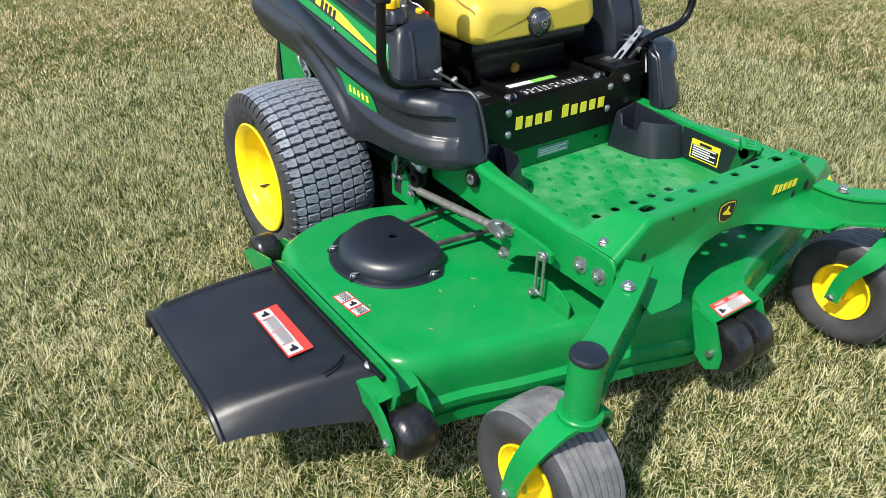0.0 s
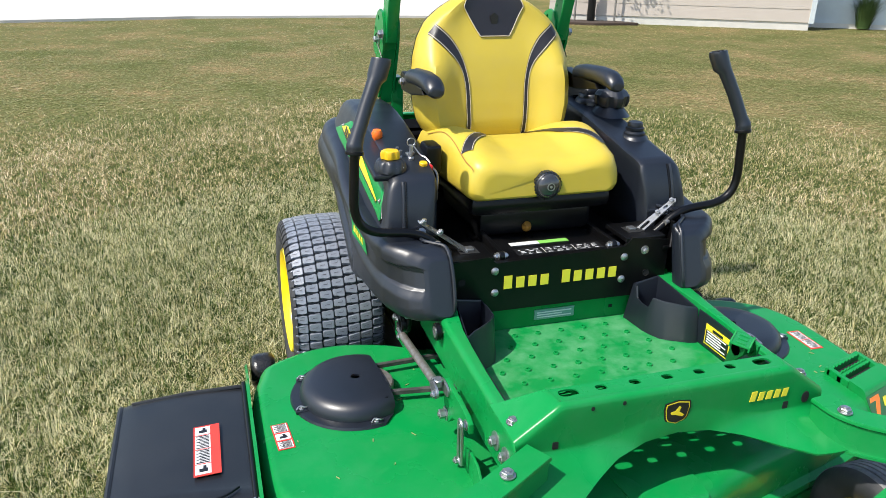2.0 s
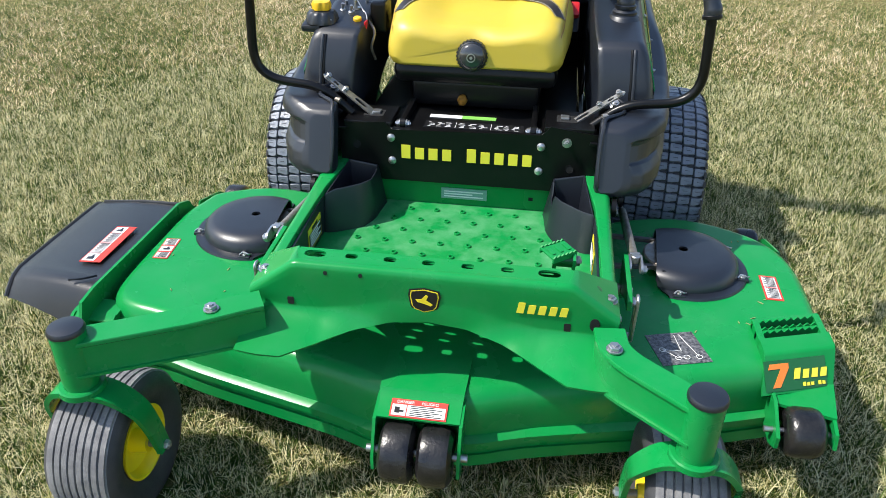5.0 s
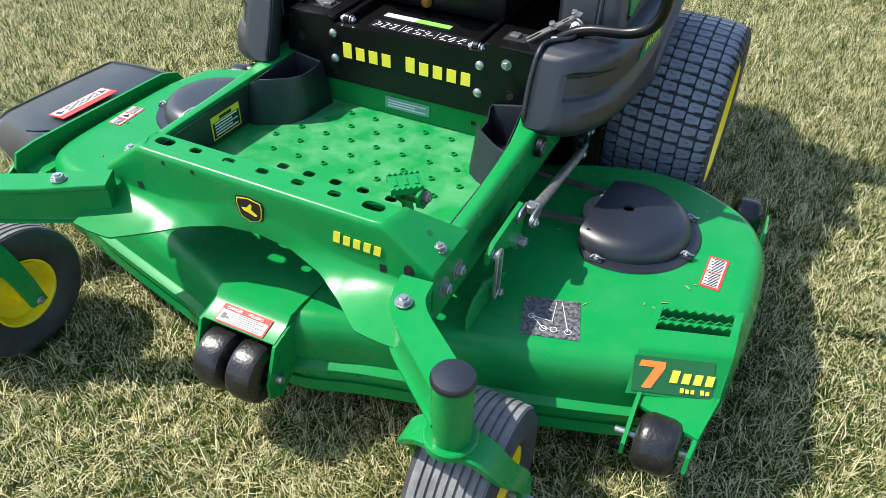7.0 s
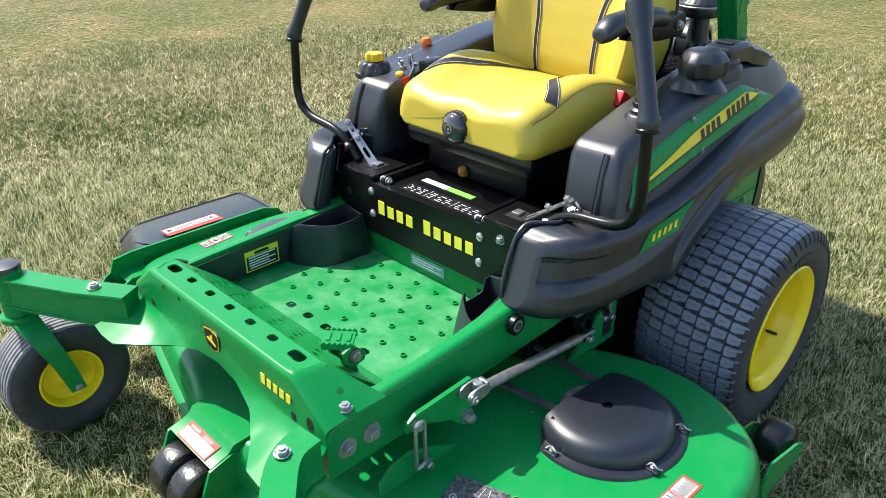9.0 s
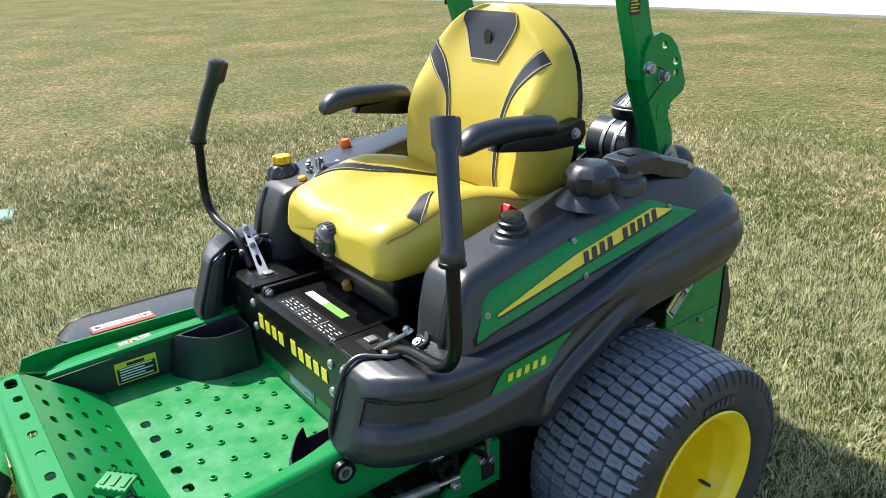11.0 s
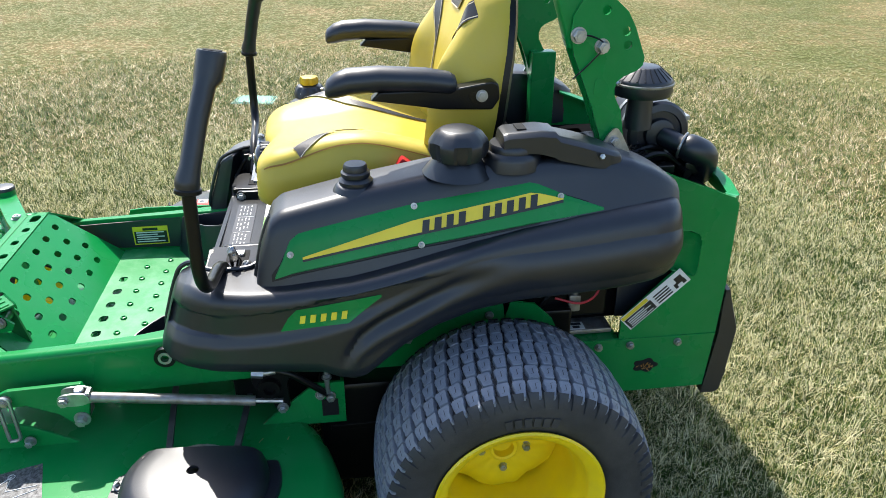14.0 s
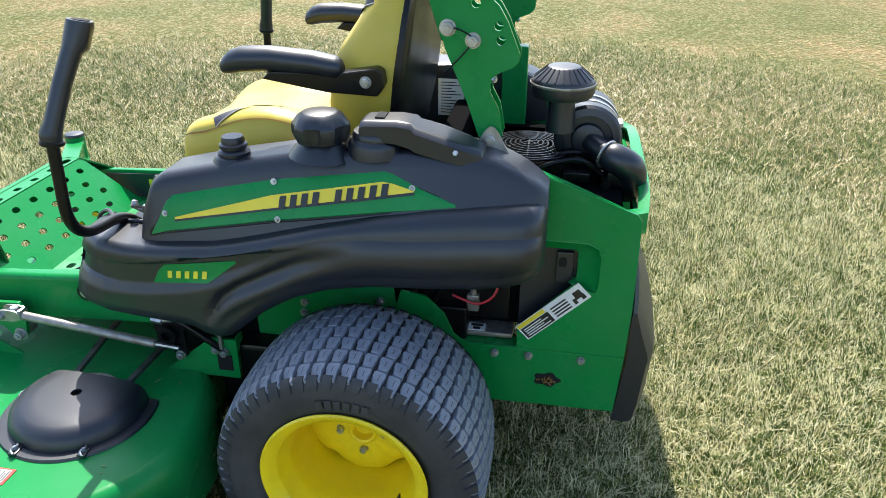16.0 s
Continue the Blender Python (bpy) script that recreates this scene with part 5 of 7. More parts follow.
    part("hub_bore", lathe([(0.033, -0.034), (0.033, -0.028), (0.030, -0.026), (0.024, -0.028), (0.023, -0.048), (0.0, -0.048)], hub, (s, 0, 0), 32), YELLOW, wheel)
    for k in range(4):
        a = -math.pi / 2 + k * math.tau / 4
        q = hub + Vector((s * -0.036, math.cos(a) * 0.052, math.sin(a) * 0.052))
        part("wheel_nut", bolt(q, (s, 0, 0), 0.009, washer=0.011, h=0.013), ZINC, wheel)
    q = c + Vector((s * 0.06, 0.105, -0.085))
    part("valve", rod(q, q + Vector((s * 0.038, -0.008, 0.008)), 0.006, 0.004, 10), RUBBER, wheel, "black tyre valve")
    letters = []
    for k in range(6):
        a = math.pi / 2 - 0.25 + k * 0.085
        letters.append(box((-0.007, -0.010, 0), (0.007, 0.010, 0.0025), m=Matrix.Translation(c + Vector((s * 0.1495, math.cos(a) * 0.222, math.sin(a) * 0.222))) @ Matrix.Rotation(a - math.pi / 2, 4, "X") @ Matrix.Rotation(s * math.pi / 2, 4, "Y") @ Matrix.Rotation(math.pi / 2, 4, "Z")))
    part("raised_marks", merged(*letters), RUBBER, wheel)
    return wheel


drive_wheel(-1)
drive_wheel(1)

# ---- dash, riser and bins ----
riser = piece("riser_plate", box((-0.318, 0.564, 0.425), (0.318, 0.572, 0.545)), GREEN, "green riser plate")
part("serial_plate", box((-0.067, 0.5615, 0.447), (0.061, 0.564, 0.479)), SILVER, riser, "silver identification plate")
sm = plane_frame((-0.067, 0.5610, 0.447), (1, 0, 0), (0, 0, 1))
part("plate_print", bars(sm, [(0.008, 0.006 + 0.0075 * k, 0.118 - 0.03 * (k % 2), 0.0095 + 0.0075 * k) for k in range(3)], 0.0012), WHITE, riser)
dash = piece("control_panel", merged(
    prism([(-0.345, 0.50), (0.345, 0.50), (0.345, 0.668), (0.222, 0.684), (0.200, 0.660), (-0.200, 0.648), (-0.222, 0.668), (-0.33, 0.660), (-0.345, 0.60)], "y", 0.546, 0.556),
    box((-0.335, 0.550, 0.652), (-0.205, 0.68, 0.666), 0.003), box((0.205, 0.550, 0.668), (0.335, 0.68, 0.682), 0.003),
    box((-0.205, 0.554, 0.640), (0.205, 0.80, 0.650), 0.003)), BLACK, "black steel panel under the seat")
letter_bars(plane_frame((-0.182, 0.5455, 0.568), (1, 0, 0), (0, 0, 1)), 0.366, 0.034, [4, 5], dash, LETTER)
for x, z in ((-0.204, 0.625), (-0.202, 0.559), (0.200, 0.627), (0.198, 0.557)):
    part("panel_bolt", lathe([(0.0115, 0.0), (0.011, 0.003), (0.008, 0.0055), (0.004, 0.0066), (0.0, 0.007)], (x, 0.546, z), (0, -1, 0), 20), ZINC, dash, "domed zinc bolt head")
part("panel_bolt", bolt((0.266, 0.546, 0.643), (0, -1, 0), 0.009, washer=0.013), ZINC, dash)
part("riser_hole", box((0.177, 0.5630, 0.457), (0.189, 0.5642, 0.467)), HOLE, riser)
for x, y, z in ((0.279, 0.5455, 0.569), (-0.300, 0.5455, 0.600)):
    part("panel_hole", lathe([(0.0, 0.0), (0.011, 0.0), (0.011, 0.001)], (x, y, z), (0, -1, 0), 18), HOLE, dash)
for s in (-1, 1):
    top = 0.666 if s < 0 else 0.682
    part("panel_cutout", box((min(s * 0.235, s * 0.290), 0.590, top), (max(s * 0.235, s * 0.290), 0.640, top + 0.0012)), HOLE, dash)
    part("cutout_bracket", box((min(s * 0.245, s * 0.268), 0.605, top), (max(s * 0.245, s * 0.268), 0.630, top + 0.008), 0.002), ZINC, dash)
om = plane_frame((-0.12, 0.575, 0.6505), (1, 0, 0), (0, 1, 0))
part("info_label", flat(om, rect(0, 0, 0.27, 0.05), 0.0010), INK, dash)
marks = []
for k, (a, b) in enumerate(((0.010, 0.080), (0.092, 0.175), (0.190, 0.262))):
    for row in range(4):
        for j in range(3):
            u = a + (b - a) * (j + 0.12 * ((row + k) % 3)) / 3
            marks.append((u, 0.008 + 0.009 * row, u + (b - a) * (0.16 + 0.09 * ((row * 2 + j + k) % 3)) / 1.5, 0.0105 + 0.009 * row))
part("info_marks", bars(om, marks + [(0.085, 0.004, 0.0862, 0.046), (0.181, 0.004, 0.1822, 0.046)], 0.0014), WHITE, dash, "white pictograms")
gm2 = plane_frame((-0.115, 0.650, 0.6505), (1, 0, 0), (0, 1, 0))
part("sticker", flat(gm2, rect(0, 0, 0.09, 0.022), 0.0014), WHITE, dash)
part("sticker", flat(gm2, rect(0.09, 0, 0.185, 0.022), 0.0014), LEAF_LABEL, dash, "light green sticker")
for x in (-0.176, 0.176):
    part("seat_hinge_arm", merged(box((x - 0.008, 0.577, 0.641), (x + 0.008, 0.80, 0.671), 0.004), rod((x - 0.008, 0.577, 0.656), (x + 0.008, 0.577, 0.656), 0.015, seg=20, bevel=0.002)), BLACK, dash, "black seat hinge arm")
    part("hinge_bolt", bolt((x + 0.008, 0.577, 0.656), (1, 0, 0), 0.009, washer=0.012), ZINC, dash)
    part("hinge_bolt", bolt((x - 0.008, 0.577, 0.656), (-1, 0, 0), 0.009, washer=0.012), ZINC, dash)
part("latch", lathe([(0.0, 0.0), (0.012, 0.0), (0.015, 0.010), (0.011, 0.022), (0, 0.025)], (-0.035, 0.735, 0.668), (0.1, -0.5, 0.85), 16), OCHRE, dash, "ochre plastic latch")
for s in (-1, 1):
    # open-topped moulded bin beside each rail; the left one is a cup holder with a notch in its side
    foot = [(0.345, 0.347), (0.335, 0.347), (0.318, 0.352), (0.301, 0.362), (0.272, 0.379), (0.250, 0.397), (0.236, 0.428), (0.231, 0.446), (0.229, 0.453), (0.226, 0.486), (0.223, 0.515), (0.222, 0.527), (0.219, 0.543), (0.322, 0.543)]
    flare = [(0.345, 0.366), (0.340, 0.367), (0.322, 0.374), (0.306, 0.384), (0.282, 0.402), (0.262, 0.418), (0.248, 0.436), (0.244, 0.443), (0.238, 0.451), (0.236, 0.486), (0.237, 0.515), (0.238, 0.526), (0.240, 0.543), (0.322, 0.543)]
    rim = [0.529, 0.530, 0.531, 0.532, 0.534, 0.535, 0.537, 0.536, 0.503, 0.502, 0.506, 0.539, 0.541, 0.557] if s > 0 else [0.531, 0.533] + [0.542] * 10 + [0.545, 0.556]
    flare = [(u, v, z) for (u, v), z in zip(flare, rim)]
    mid_u, mid_v = 0.288, 0.464
    inner = [(mid_u + (u - mid_u) * 0.89, mid_v + (v - mid_v) * 0.90, z) for u, v, z in flare]
    deep = [(mid_u + (u - mid_u) * 0.76, mid_v + (v - mid_v) * 0.78, 0.446) for u, v, z in flare]
    waist = [(a[0] * 0.6 + b[0] * 0.4, a[1] * 0.6 + b[1] * 0.4, 0.428 + (z - 0.428) * 0.4) for a, b, z in zip(foot, flare, rim)]
    loops = [[(s * u, v, 0.4285) for u, v in foot], [(s * u, v, z) for u, v, z in waist], [(s * u, v, z - 0.004) for u, v, z in flare], [(s * (u + (mid_u - u) * 0.03), v + (mid_v - v) * 0.03, z) for u, v, z in flare], [(s * (u + (u - mid_u) * 0.03), v + (v - mid_v) * 0.03, z) for u, v, z in inner], [(s * u, v, z - 0.004) for u, v, z in inner], [(s * u, v, z) for u, v, z in deep]]
    bin_ob = piece("storage_bin" if s < 0 else "cup_holder", loft(loops), PLASTIC, "black moulded storage bin beside the footrest" if s < 0 else "black moulded cup holder beside the footrest")
    # toe guard along the inner rail
    part("liner", prism([(0.165, 0.436), (0.362, 0.430), (0.362, 0.528), (0.30, 0.526), (0.06, 0.517), (0.05, 0.49)], "x", min(s * 0.3455, s * 0.3515), max(s * 0.3455, s * 0.3515), bevel=0.0015), PLASTIC, bin_ob)
for lm in (plane_frame((-0.3448, 0.215, 0.444), (0, 1, 0), (0, 0, 1)), plane_frame((0.3448, 0.320, 0.444), (0, -1, 0), (0, 0, 1))):
    part("caution_label", flat(lm, rect(0, 0, 0.104, 0.060), 0.001), DECAL_YELLOW, dash, "yellow and black caution label")
    part("label_field", bars(lm, [(0.004, 0.004, 0.100, 0.044), (0.03, 0.047, 0.074, 0.055)], 0.0018), INK, dash)
    for k in range(5):
        part("label_line", flat(lm, rect(0.010, 0.009 + 0.0075 * k, 0.092 - 0.02 * (k % 2), 0.0125 + 0.0075 * k), 0.0026), WHITE, dash)

# ---- body under the plastic ----
for s in (-1, 1):
    # the box beside the motor is added to block the bright gap behind the deck
    motor = piece("wheel_motor_and_filler", merged(box((min(s * 0.22, s * 0.40), 0.775, 0.10), (max(s * 0.22, s * 0.40), 1.08, 0.40), 0.02), rod((s * 0.30, 1.193, 0.292), (s * 0.425, 1.193, 0.292), 0.085, seg=28, bevel=0.01)), BLACK, "black wheel motor with an added box that darkens the gap")
    part("motor_rib", box((min(s * 0.398, s * 0.404), 0.80, 0.27), (max(s * 0.398, s * 0.404), 1.06, 0.285), 0.002), BLACK, motor)
piece("chassis", merged(box((-0.335, 0.575, 0.24), (0.335, 1.40, 0.52), 0.01), box((-0.30, 0.60, 0.52), (0.30, 1.25, 0.64), 0.01)), BLACK, "black steel chassis")
for s in (-1, 1):
    tail = piece("tail_panel", prism([(1.18, 0.34), (1.24, 0.56), (1.30, 0.550), (1.345, 0.505), (1.368, 0.452), (1.385, 0.437), (1.405, 0.432), (1.522, 0.432), (1.522, 0.488), (1.642, 0.613), (1.686, 0.594), (1.696, 0.598), (1.700, 0.612), (1.700, 0.690), (1.692, 0.710), (1.668, 0.722), (1.50, 0.724), (1.50, 0.892), (1.56, 0.875), (1.765, 0.797), (1.776, 0.782), (1.780, 0.56), (1.776, 0.43), (1.766, 0.268), (1.18, 0.268)], "x", min(s * 0.338, s * 0.346), max(s * 0.338, s * 0.346)), GREEN, "green rear side panel")
    part("rail_plate", prism([(0.87, 0.36), (0.87, 0.470), (0.93, 0.525), (1.02, 0.565), (1.22, 0.575), (1.25, 0.36)], "x", min(s * 0.336, s * 0.3435), max(s * 0.336, s * 0.3435)), GREEN, tail)
    for y, z in ((0.998, 0.505), (0.995, 0.476), (1.19, 0.527)):
        part("tail_bolt", bolt((s * 0.344, y, z), (s, 0, 0), 0.009, washer=0.0105), ZINC, tail)
    part("seam", box((min(s * 0.346, s * 0.349), 1.42, 0.424), (max(s * 0.346, s * 0.349), 1.775, 0.430), 0.001), GREEN, tail)
    rim_out = [(1.642, 0.613), (1.686, 0.594), (1.696, 0.598), (1.700, 0.612), (1.700, 0.690), (1.692, 0.710), (1.668, 0.722), (1.54, 0.724)]
    rim_in = [(1.636, 0.607), (1.646, 0.610), (1.650, 0.614), (1.652, 0.622), (1.651, 0.680), (1.648, 0.688), (1.640, 0.693), (1.54, 0.694)]
    part("recess_wall", loft([[(s * 0.3452, y, z) for y, z in rim_out], [(s * 0.3300, y - 0.012, z - 0.002) for y, z in rim_out], [(s * 0.316, y, z) for y, z in rim_in], [(s * 0.306, y, z) for y, z in rim_in]], closed=False), GREEN, tail, "pressed green recess", solid=0.003)
    part("shroud_plate", merged(box((min(s * 0.296, s * 0.302), 1.52, 0.47), (max(s * 0.296, s * 0.302), 1.67, 0.74), 0.002), box((min(s * 0.300, s * 0.316), 1.600, 0.60), (max(s * 0.300, s * 0.316), 1.640, 0.68), 0.004)), PLASTIC, tail, "black engine shroud")
    part("shroud_hole", prism(slot(1.615, 0.655, 0.020, 0.026, 12, 2.4), "x", min(s * 0.300, s * 0.3168), max(s * 0.300, s * 0.3168)), HOLE, tail)
    part("panel_fold", box((min(s * 0.300, s * 0.345), 1.372, 0.422), (max(s * 0.300, s * 0.345), 1.522, 0.432), 0.002), GREEN, tail)
    for y in (1.47, 1.552, 1.677):
        part("tail_bolt", bolt((s * 0.3465, y, 0.411), (s, 0, 0), 0.009, washer=0.0105), ZINC, tail)
    part("vent_hole", prism([(1.600 + (0.031 + 0.004 * math.cos(5 * a)) * math.cos(a), 0.345 + (0.019 + 0.003 * math.cos(5 * a)) * math.sin(a)) for a in [i * math.tau / 40 for i in range(40)]], "x", min(s * 0.340, s * 0.3472), max(s * 0.340, s * 0.3472)), HOLE, tail)
    clip_rng = random.Random(3)
    part("caught_clippings", merged(*[tube([(s * 0.3475, y, z), (s * 0.3480, y + clip_rng.uniform(-0.010, 0.010), z + clip_rng.uniform(-0.008, 0.010))], 0.0012, 4) for y, z in [(clip_rng.uniform(1.582, 1.618), clip_rng.uniform(0.333, 0.348)) for _ in range(16)]]), OCHRE, tail, "dry grass clippings caught in the vent")
    part("battery_tray", box((min(s * 0.20, s * 0.322), 1.34, 0.436), (max(s * 0.20, s * 0.322), 1.51, 0.450), 0.004), STEEL, tail, "rust-stained battery tray")
    part("tray_label", box((min(s * 0.286, s * 0.318), 1.400, 0.450), (max(s * 0.286, s * 0.318), 1.442, 0.4515)), WHITE, tail, "small white label")
    part("tray_print", merged(box((min(s * 0.290, s * 0.300), 1.406, 0.4515), (max(s * 0.290, s * 0.300), 1.436, 0.4522)), box((min(s * 0.304, s * 0.314), 1.412, 0.4515), (max(s * 0.304, s * 0.314), 1.430, 0.4522))), INK, tail)
    part("terminal", merged(box((min(s * 0.295, s * 0.315), 1.395, 0.500), (max(s * 0.295, s * 0.315), 1.425, 0.545), 0.004), rod((s * 0.305, 1.41, 0.54), (s * 0.305, 1.41, 0.56), 0.008, seg=10)), STEEL, tail, "grey battery terminal clamp")
    part("battery", box((min(s * 0.18, s * 0.30), 1.30, 0.475), (max(s * 0.18, s * 0.30), 1.50, 0.66), 0.01), BLACK, tail)
    part("red_wire", tube(smooth_line([(s * 0.31, 1.36, 0.54), (s * 0.325, 1.42, 0.530), (s * 0.325, 1.46, 0.555), (s * 0.31, 1.47, 0.60), (s * 0.29, 1.44, 0.64)], 5), 0.0032, 6), RED_PLASTIC, tail, "red wire")
    part("black_wire", tube(smooth_line([(s * 0.32, 1.30, 0.50), (s * 0.33, 1.34, 0.56), (s * 0.32, 1.40, 0.60), (s * 0.30, 1.42, 0.63)], 5), 0.006, 6), BLACK, tail)
    # deeper green puts the shade behind the panel into this frame's colour
    part("lower_frame", box((min(s * 0.28, s * 0.338), 1.10, 0.27), (max(s * 0.28, s * 0.338), 1.77, 0.41), 0.006), DARK_GREEN, tail)
    wm = plane_frame((s * 0.3462, 1.549, 0.456), (0, 0.718, 0.696), (0, -0.696, 0.718)) if s > 0 else plane_frame((s * 0.3462, 1.685, 0.588), (0, -0.718, -0.696), (0, -0.696, 0.718))
    part("battery_label", flat(wm, rect(0, 0, 0.190, 0.046), 0.001), WHITE, tail, "white, yellow and black label")
    part("label_field", flat(wm, rect(0.002, 0.034, 0.082, 0.044), 0.0018), DECAL_YELLOW, tail)
    for span in [(0.004, 0.003, 0.086, 0.032)] + [(0.095, 0.006 + 0.008 * k, 0.140, 0.0095 + 0.008 * k) for k in range(4)] + [(0.150, 0.006, 0.158, 0.014), (0.172, 0.006, 0.182, 0.014), (0.150, 0.014, 0.182, 0.020), (0.160, 0.020, 0.180, 0.034)]:
        part("label_bar", bars(wm, [span], 0.0020), INK, tail)
    part("label_lines", bars(wm, [(0.010, 0.007 + 0.006 * k, 0.078 - 0.016 * (k % 2), 0.0098 + 0.006 * k) for k in range(4)], 0.0028), WHITE, tail)
rear = piece("rear_panel", merged(box((-0.340, 1.758, 0.268), (0.340, 1.764, 0.56), 0.002), box((-0.340, 1.766, 0.56), (0.340, 1.778, 0.76), 0.003)), GREEN, "green rear panel")
top_edge = []
for x, y, z in ((0.342, 1.53, 0.886), (0.342, 1.60, 0.862), (0.342, 1.70, 0.824), (0.340, 1.765, 0.797), (0.315, 1.790, 0.792), (0.25, 1.797, 0.806), (0.15, 1.80, 0.812), (0.0, 1.80, 0.812), (-0.15, 1.80, 0.812), (-0.25, 1.797, 0.806), (-0.315, 1.790, 0.792), (-0.340, 1.765, 0.797), (-0.342, 1.70, 0.824), (-0.342, 1.53, 0.886)):
    inw = Vector((-x, 1.45 - y, 0)).normalized() * 0.030
    p = Vector((x, y, z))
    top_edge.append([p + Vector((0, 0, -0.05)), p, p + inw, p + inw + Vector((0, 0, -0.006)), p + inw * 0.2 + Vector((0, 0, -0.008)), p + inw * 0.2 + Vector((0, 0, -0.05))])
part("top_rim", loft(top_edge), GREEN, rear, "folded green rim round the engine")
bumper_rings = []
for k in range(33):
    x = -0.350 + 0.70 * k / 32
    bow = 0.022 * (1 - (x / 0.35) ** 2)
    tip = smooth((abs(x) - 0.315) / 0.035)
    bumper_rings.append([(x, y + bow - tip * 0.012 * (y > 1.80), z) for y, z in ((1.764, 0.244), (1.783, 0.430), (1.781, 0.520), (1.783, 0.552), (1.792, 0.555), (1.820, 0.500), (1.839, 0.446), (1.842, 0.432), (1.840, 0.412), (1.832, 0.300), (1.824, 0.252), (1.814, 0.244))])
piece("rear_bumper", loft(bumper_rings), PLASTIC, "black moulded rear bumper")

# ---- moulded fenders and tank covers ----
FENDER = [  # y, bottom, shelf, inner x, outer x
    (0.452, 0.552, 0.692, 0.352, 0.408), (0.458, 0.540, 0.704, 0.347, 0.432), (0.480, 0.533, 0.715, 0.343, 0.465), (0.500, 0.530, 0.719, 0.344, 0.480), (0.516, 0.528, 0.720, 0.372, 0.490), (0.534, 0.527, 0.721, 0.398, 0.498), (0.580, 0.526, 0.721, 0.404, 0.515),
    (0.655, 0.528, 0.720, 0.404, 0.530), (0.672, 0.528, 0.720, 0.345, 0.532), (0.74, 0.528, 0.724, 0.338, 0.540), (0.80, 0.525, 0.731, 0.338, 0.545), (0.835, 0.510, 0.735, 0.338, 0.547), (0.865, 0.505, 0.738, 0.338, 0.548), (0.888, 0.511, 0.743, 0.338, 0.549), (0.92, 0.538, 0.750, 0.338, 0.550), (0.97, 0.582, 0.762, 0.338, 0.551), (1.04, 0.624, 0.780, 0.338, 0.552), (1.12, 0.650, 0.800, 0.338, 0.552),
    (1.22, 0.662, 0.822, 0.338, 0.552), (1.34, 0.668, 0.845, 0.338, 0.551), (1.44, 0.676, 0.857, 0.338, 0.550), (1.50, 0.684, 0.860, 0.338, 0.546), (1.535, 0.692, 0.860, 0.340, 0.537), (1.556, 0.700, 0.858, 0.344, 0.524), (1.568, 0.710, 0.852, 0.350, 0.508), (1.574, 0.722, 0.842, 0.358, 0.490)]
TANK = [  # y, foot, top, inner x, outer x at the top
    (0.672, 0.660, 0.700, 0.345, 0.470), (0.690, 0.660, 0.790, 0.335, 0.462), (0.712, 0.660, 0.846, 0.325, 0.456), (0.735, 0.665, 0.862, 0.320, 0.452), (0.80, 0.672, 0.876, 0.315, 0.448), (0.90, 0.690, 0.898, 0.312, 0.446), (1.00, 0.71, 0.916, 0.312, 0.446),
    (1.10, 0.735, 0.934, 0.312, 0.446), (1.20, 0.755, 0.946, 0.312, 0.448), (1.30, 0.775, 0.952, 0.312, 0.450), (1.40, 0.785, 0.948, 0.314, 0.450), (1.46, 0.785, 0.938, 0.318, 0.450), (1.52, 0.785, 0.912, 0.328, 0.450), (1.555, 0.785, 0.892, 0.340, 0.448), (1.570, 0.795, 0.878, 0.352, 0.440)]


def side_at(y, z):
    """The outer face of the plastic at a place along the machine."""
    lo, sh, xi, xo = table(FENDER, y)
    ft, tp, ti, to = table(TANK, y)
    wide = xo - 0.030
    t = max(0.0, min(1.0, (z - ft) / max(0.02, tp - 0.03 - ft)))
    return wide + (to + 0.012 - wide) * t


SWEEP = [(0.83, 0.540), (0.862, 0.590), (0.884, 0.620), (0.922, 0.649), (1.009, 0.695), (1.068, 0.724), (1.20, 0.762), (1.58, 0.83)]
STEP = [(0.45, 0.680), (0.55, 0.679), (0.65, 0.680), (0.71, 0.687), (0.80, 0.708), (0.90, 0.730), (1.05, 0.758), (1.15, 0.782)]
WAIST = [(0.45, 0.590), (0.60, 0.592), (0.71, 0.603), (0.80, 0.620), (0.90, 0.652), (1.00, 0.700), (1.10, 0.755)]


def emboss(y, z):
    """Relief of the outer wall: a waist under the rounded shelf, a pressed panel at the nose and a valley above the wheel arch."""
    waist = smooth((table(STEP, y)[0] - z) / 0.008) * smooth((z - table(WAIST, y)[0]) / 0.034)
    out = -0.013 * waist * (1 - smooth((y - 0.90) / 0.22)) * smooth((y - 0.452) / 0.012)
    panel = smooth((y - 0.4575) / 0.0025) * (1 - smooth((y - 0.55) / 0.09)) * smooth((z - 0.618) / 0.0035) * smooth((0.668 - z) / 0.0035)
    out -= 0.007 * panel
    d = z - table(SWEEP, y)[0]
    fade = smooth((y - 0.83) / 0.05) * (1 - smooth((y - 0.98) / 0.24))
    out += fade * (-0.014 * math.exp(-(d / 0.017) ** 2) + 0.004 * math.exp(-((d + 0.034) / 0.014) ** 2))
    return out


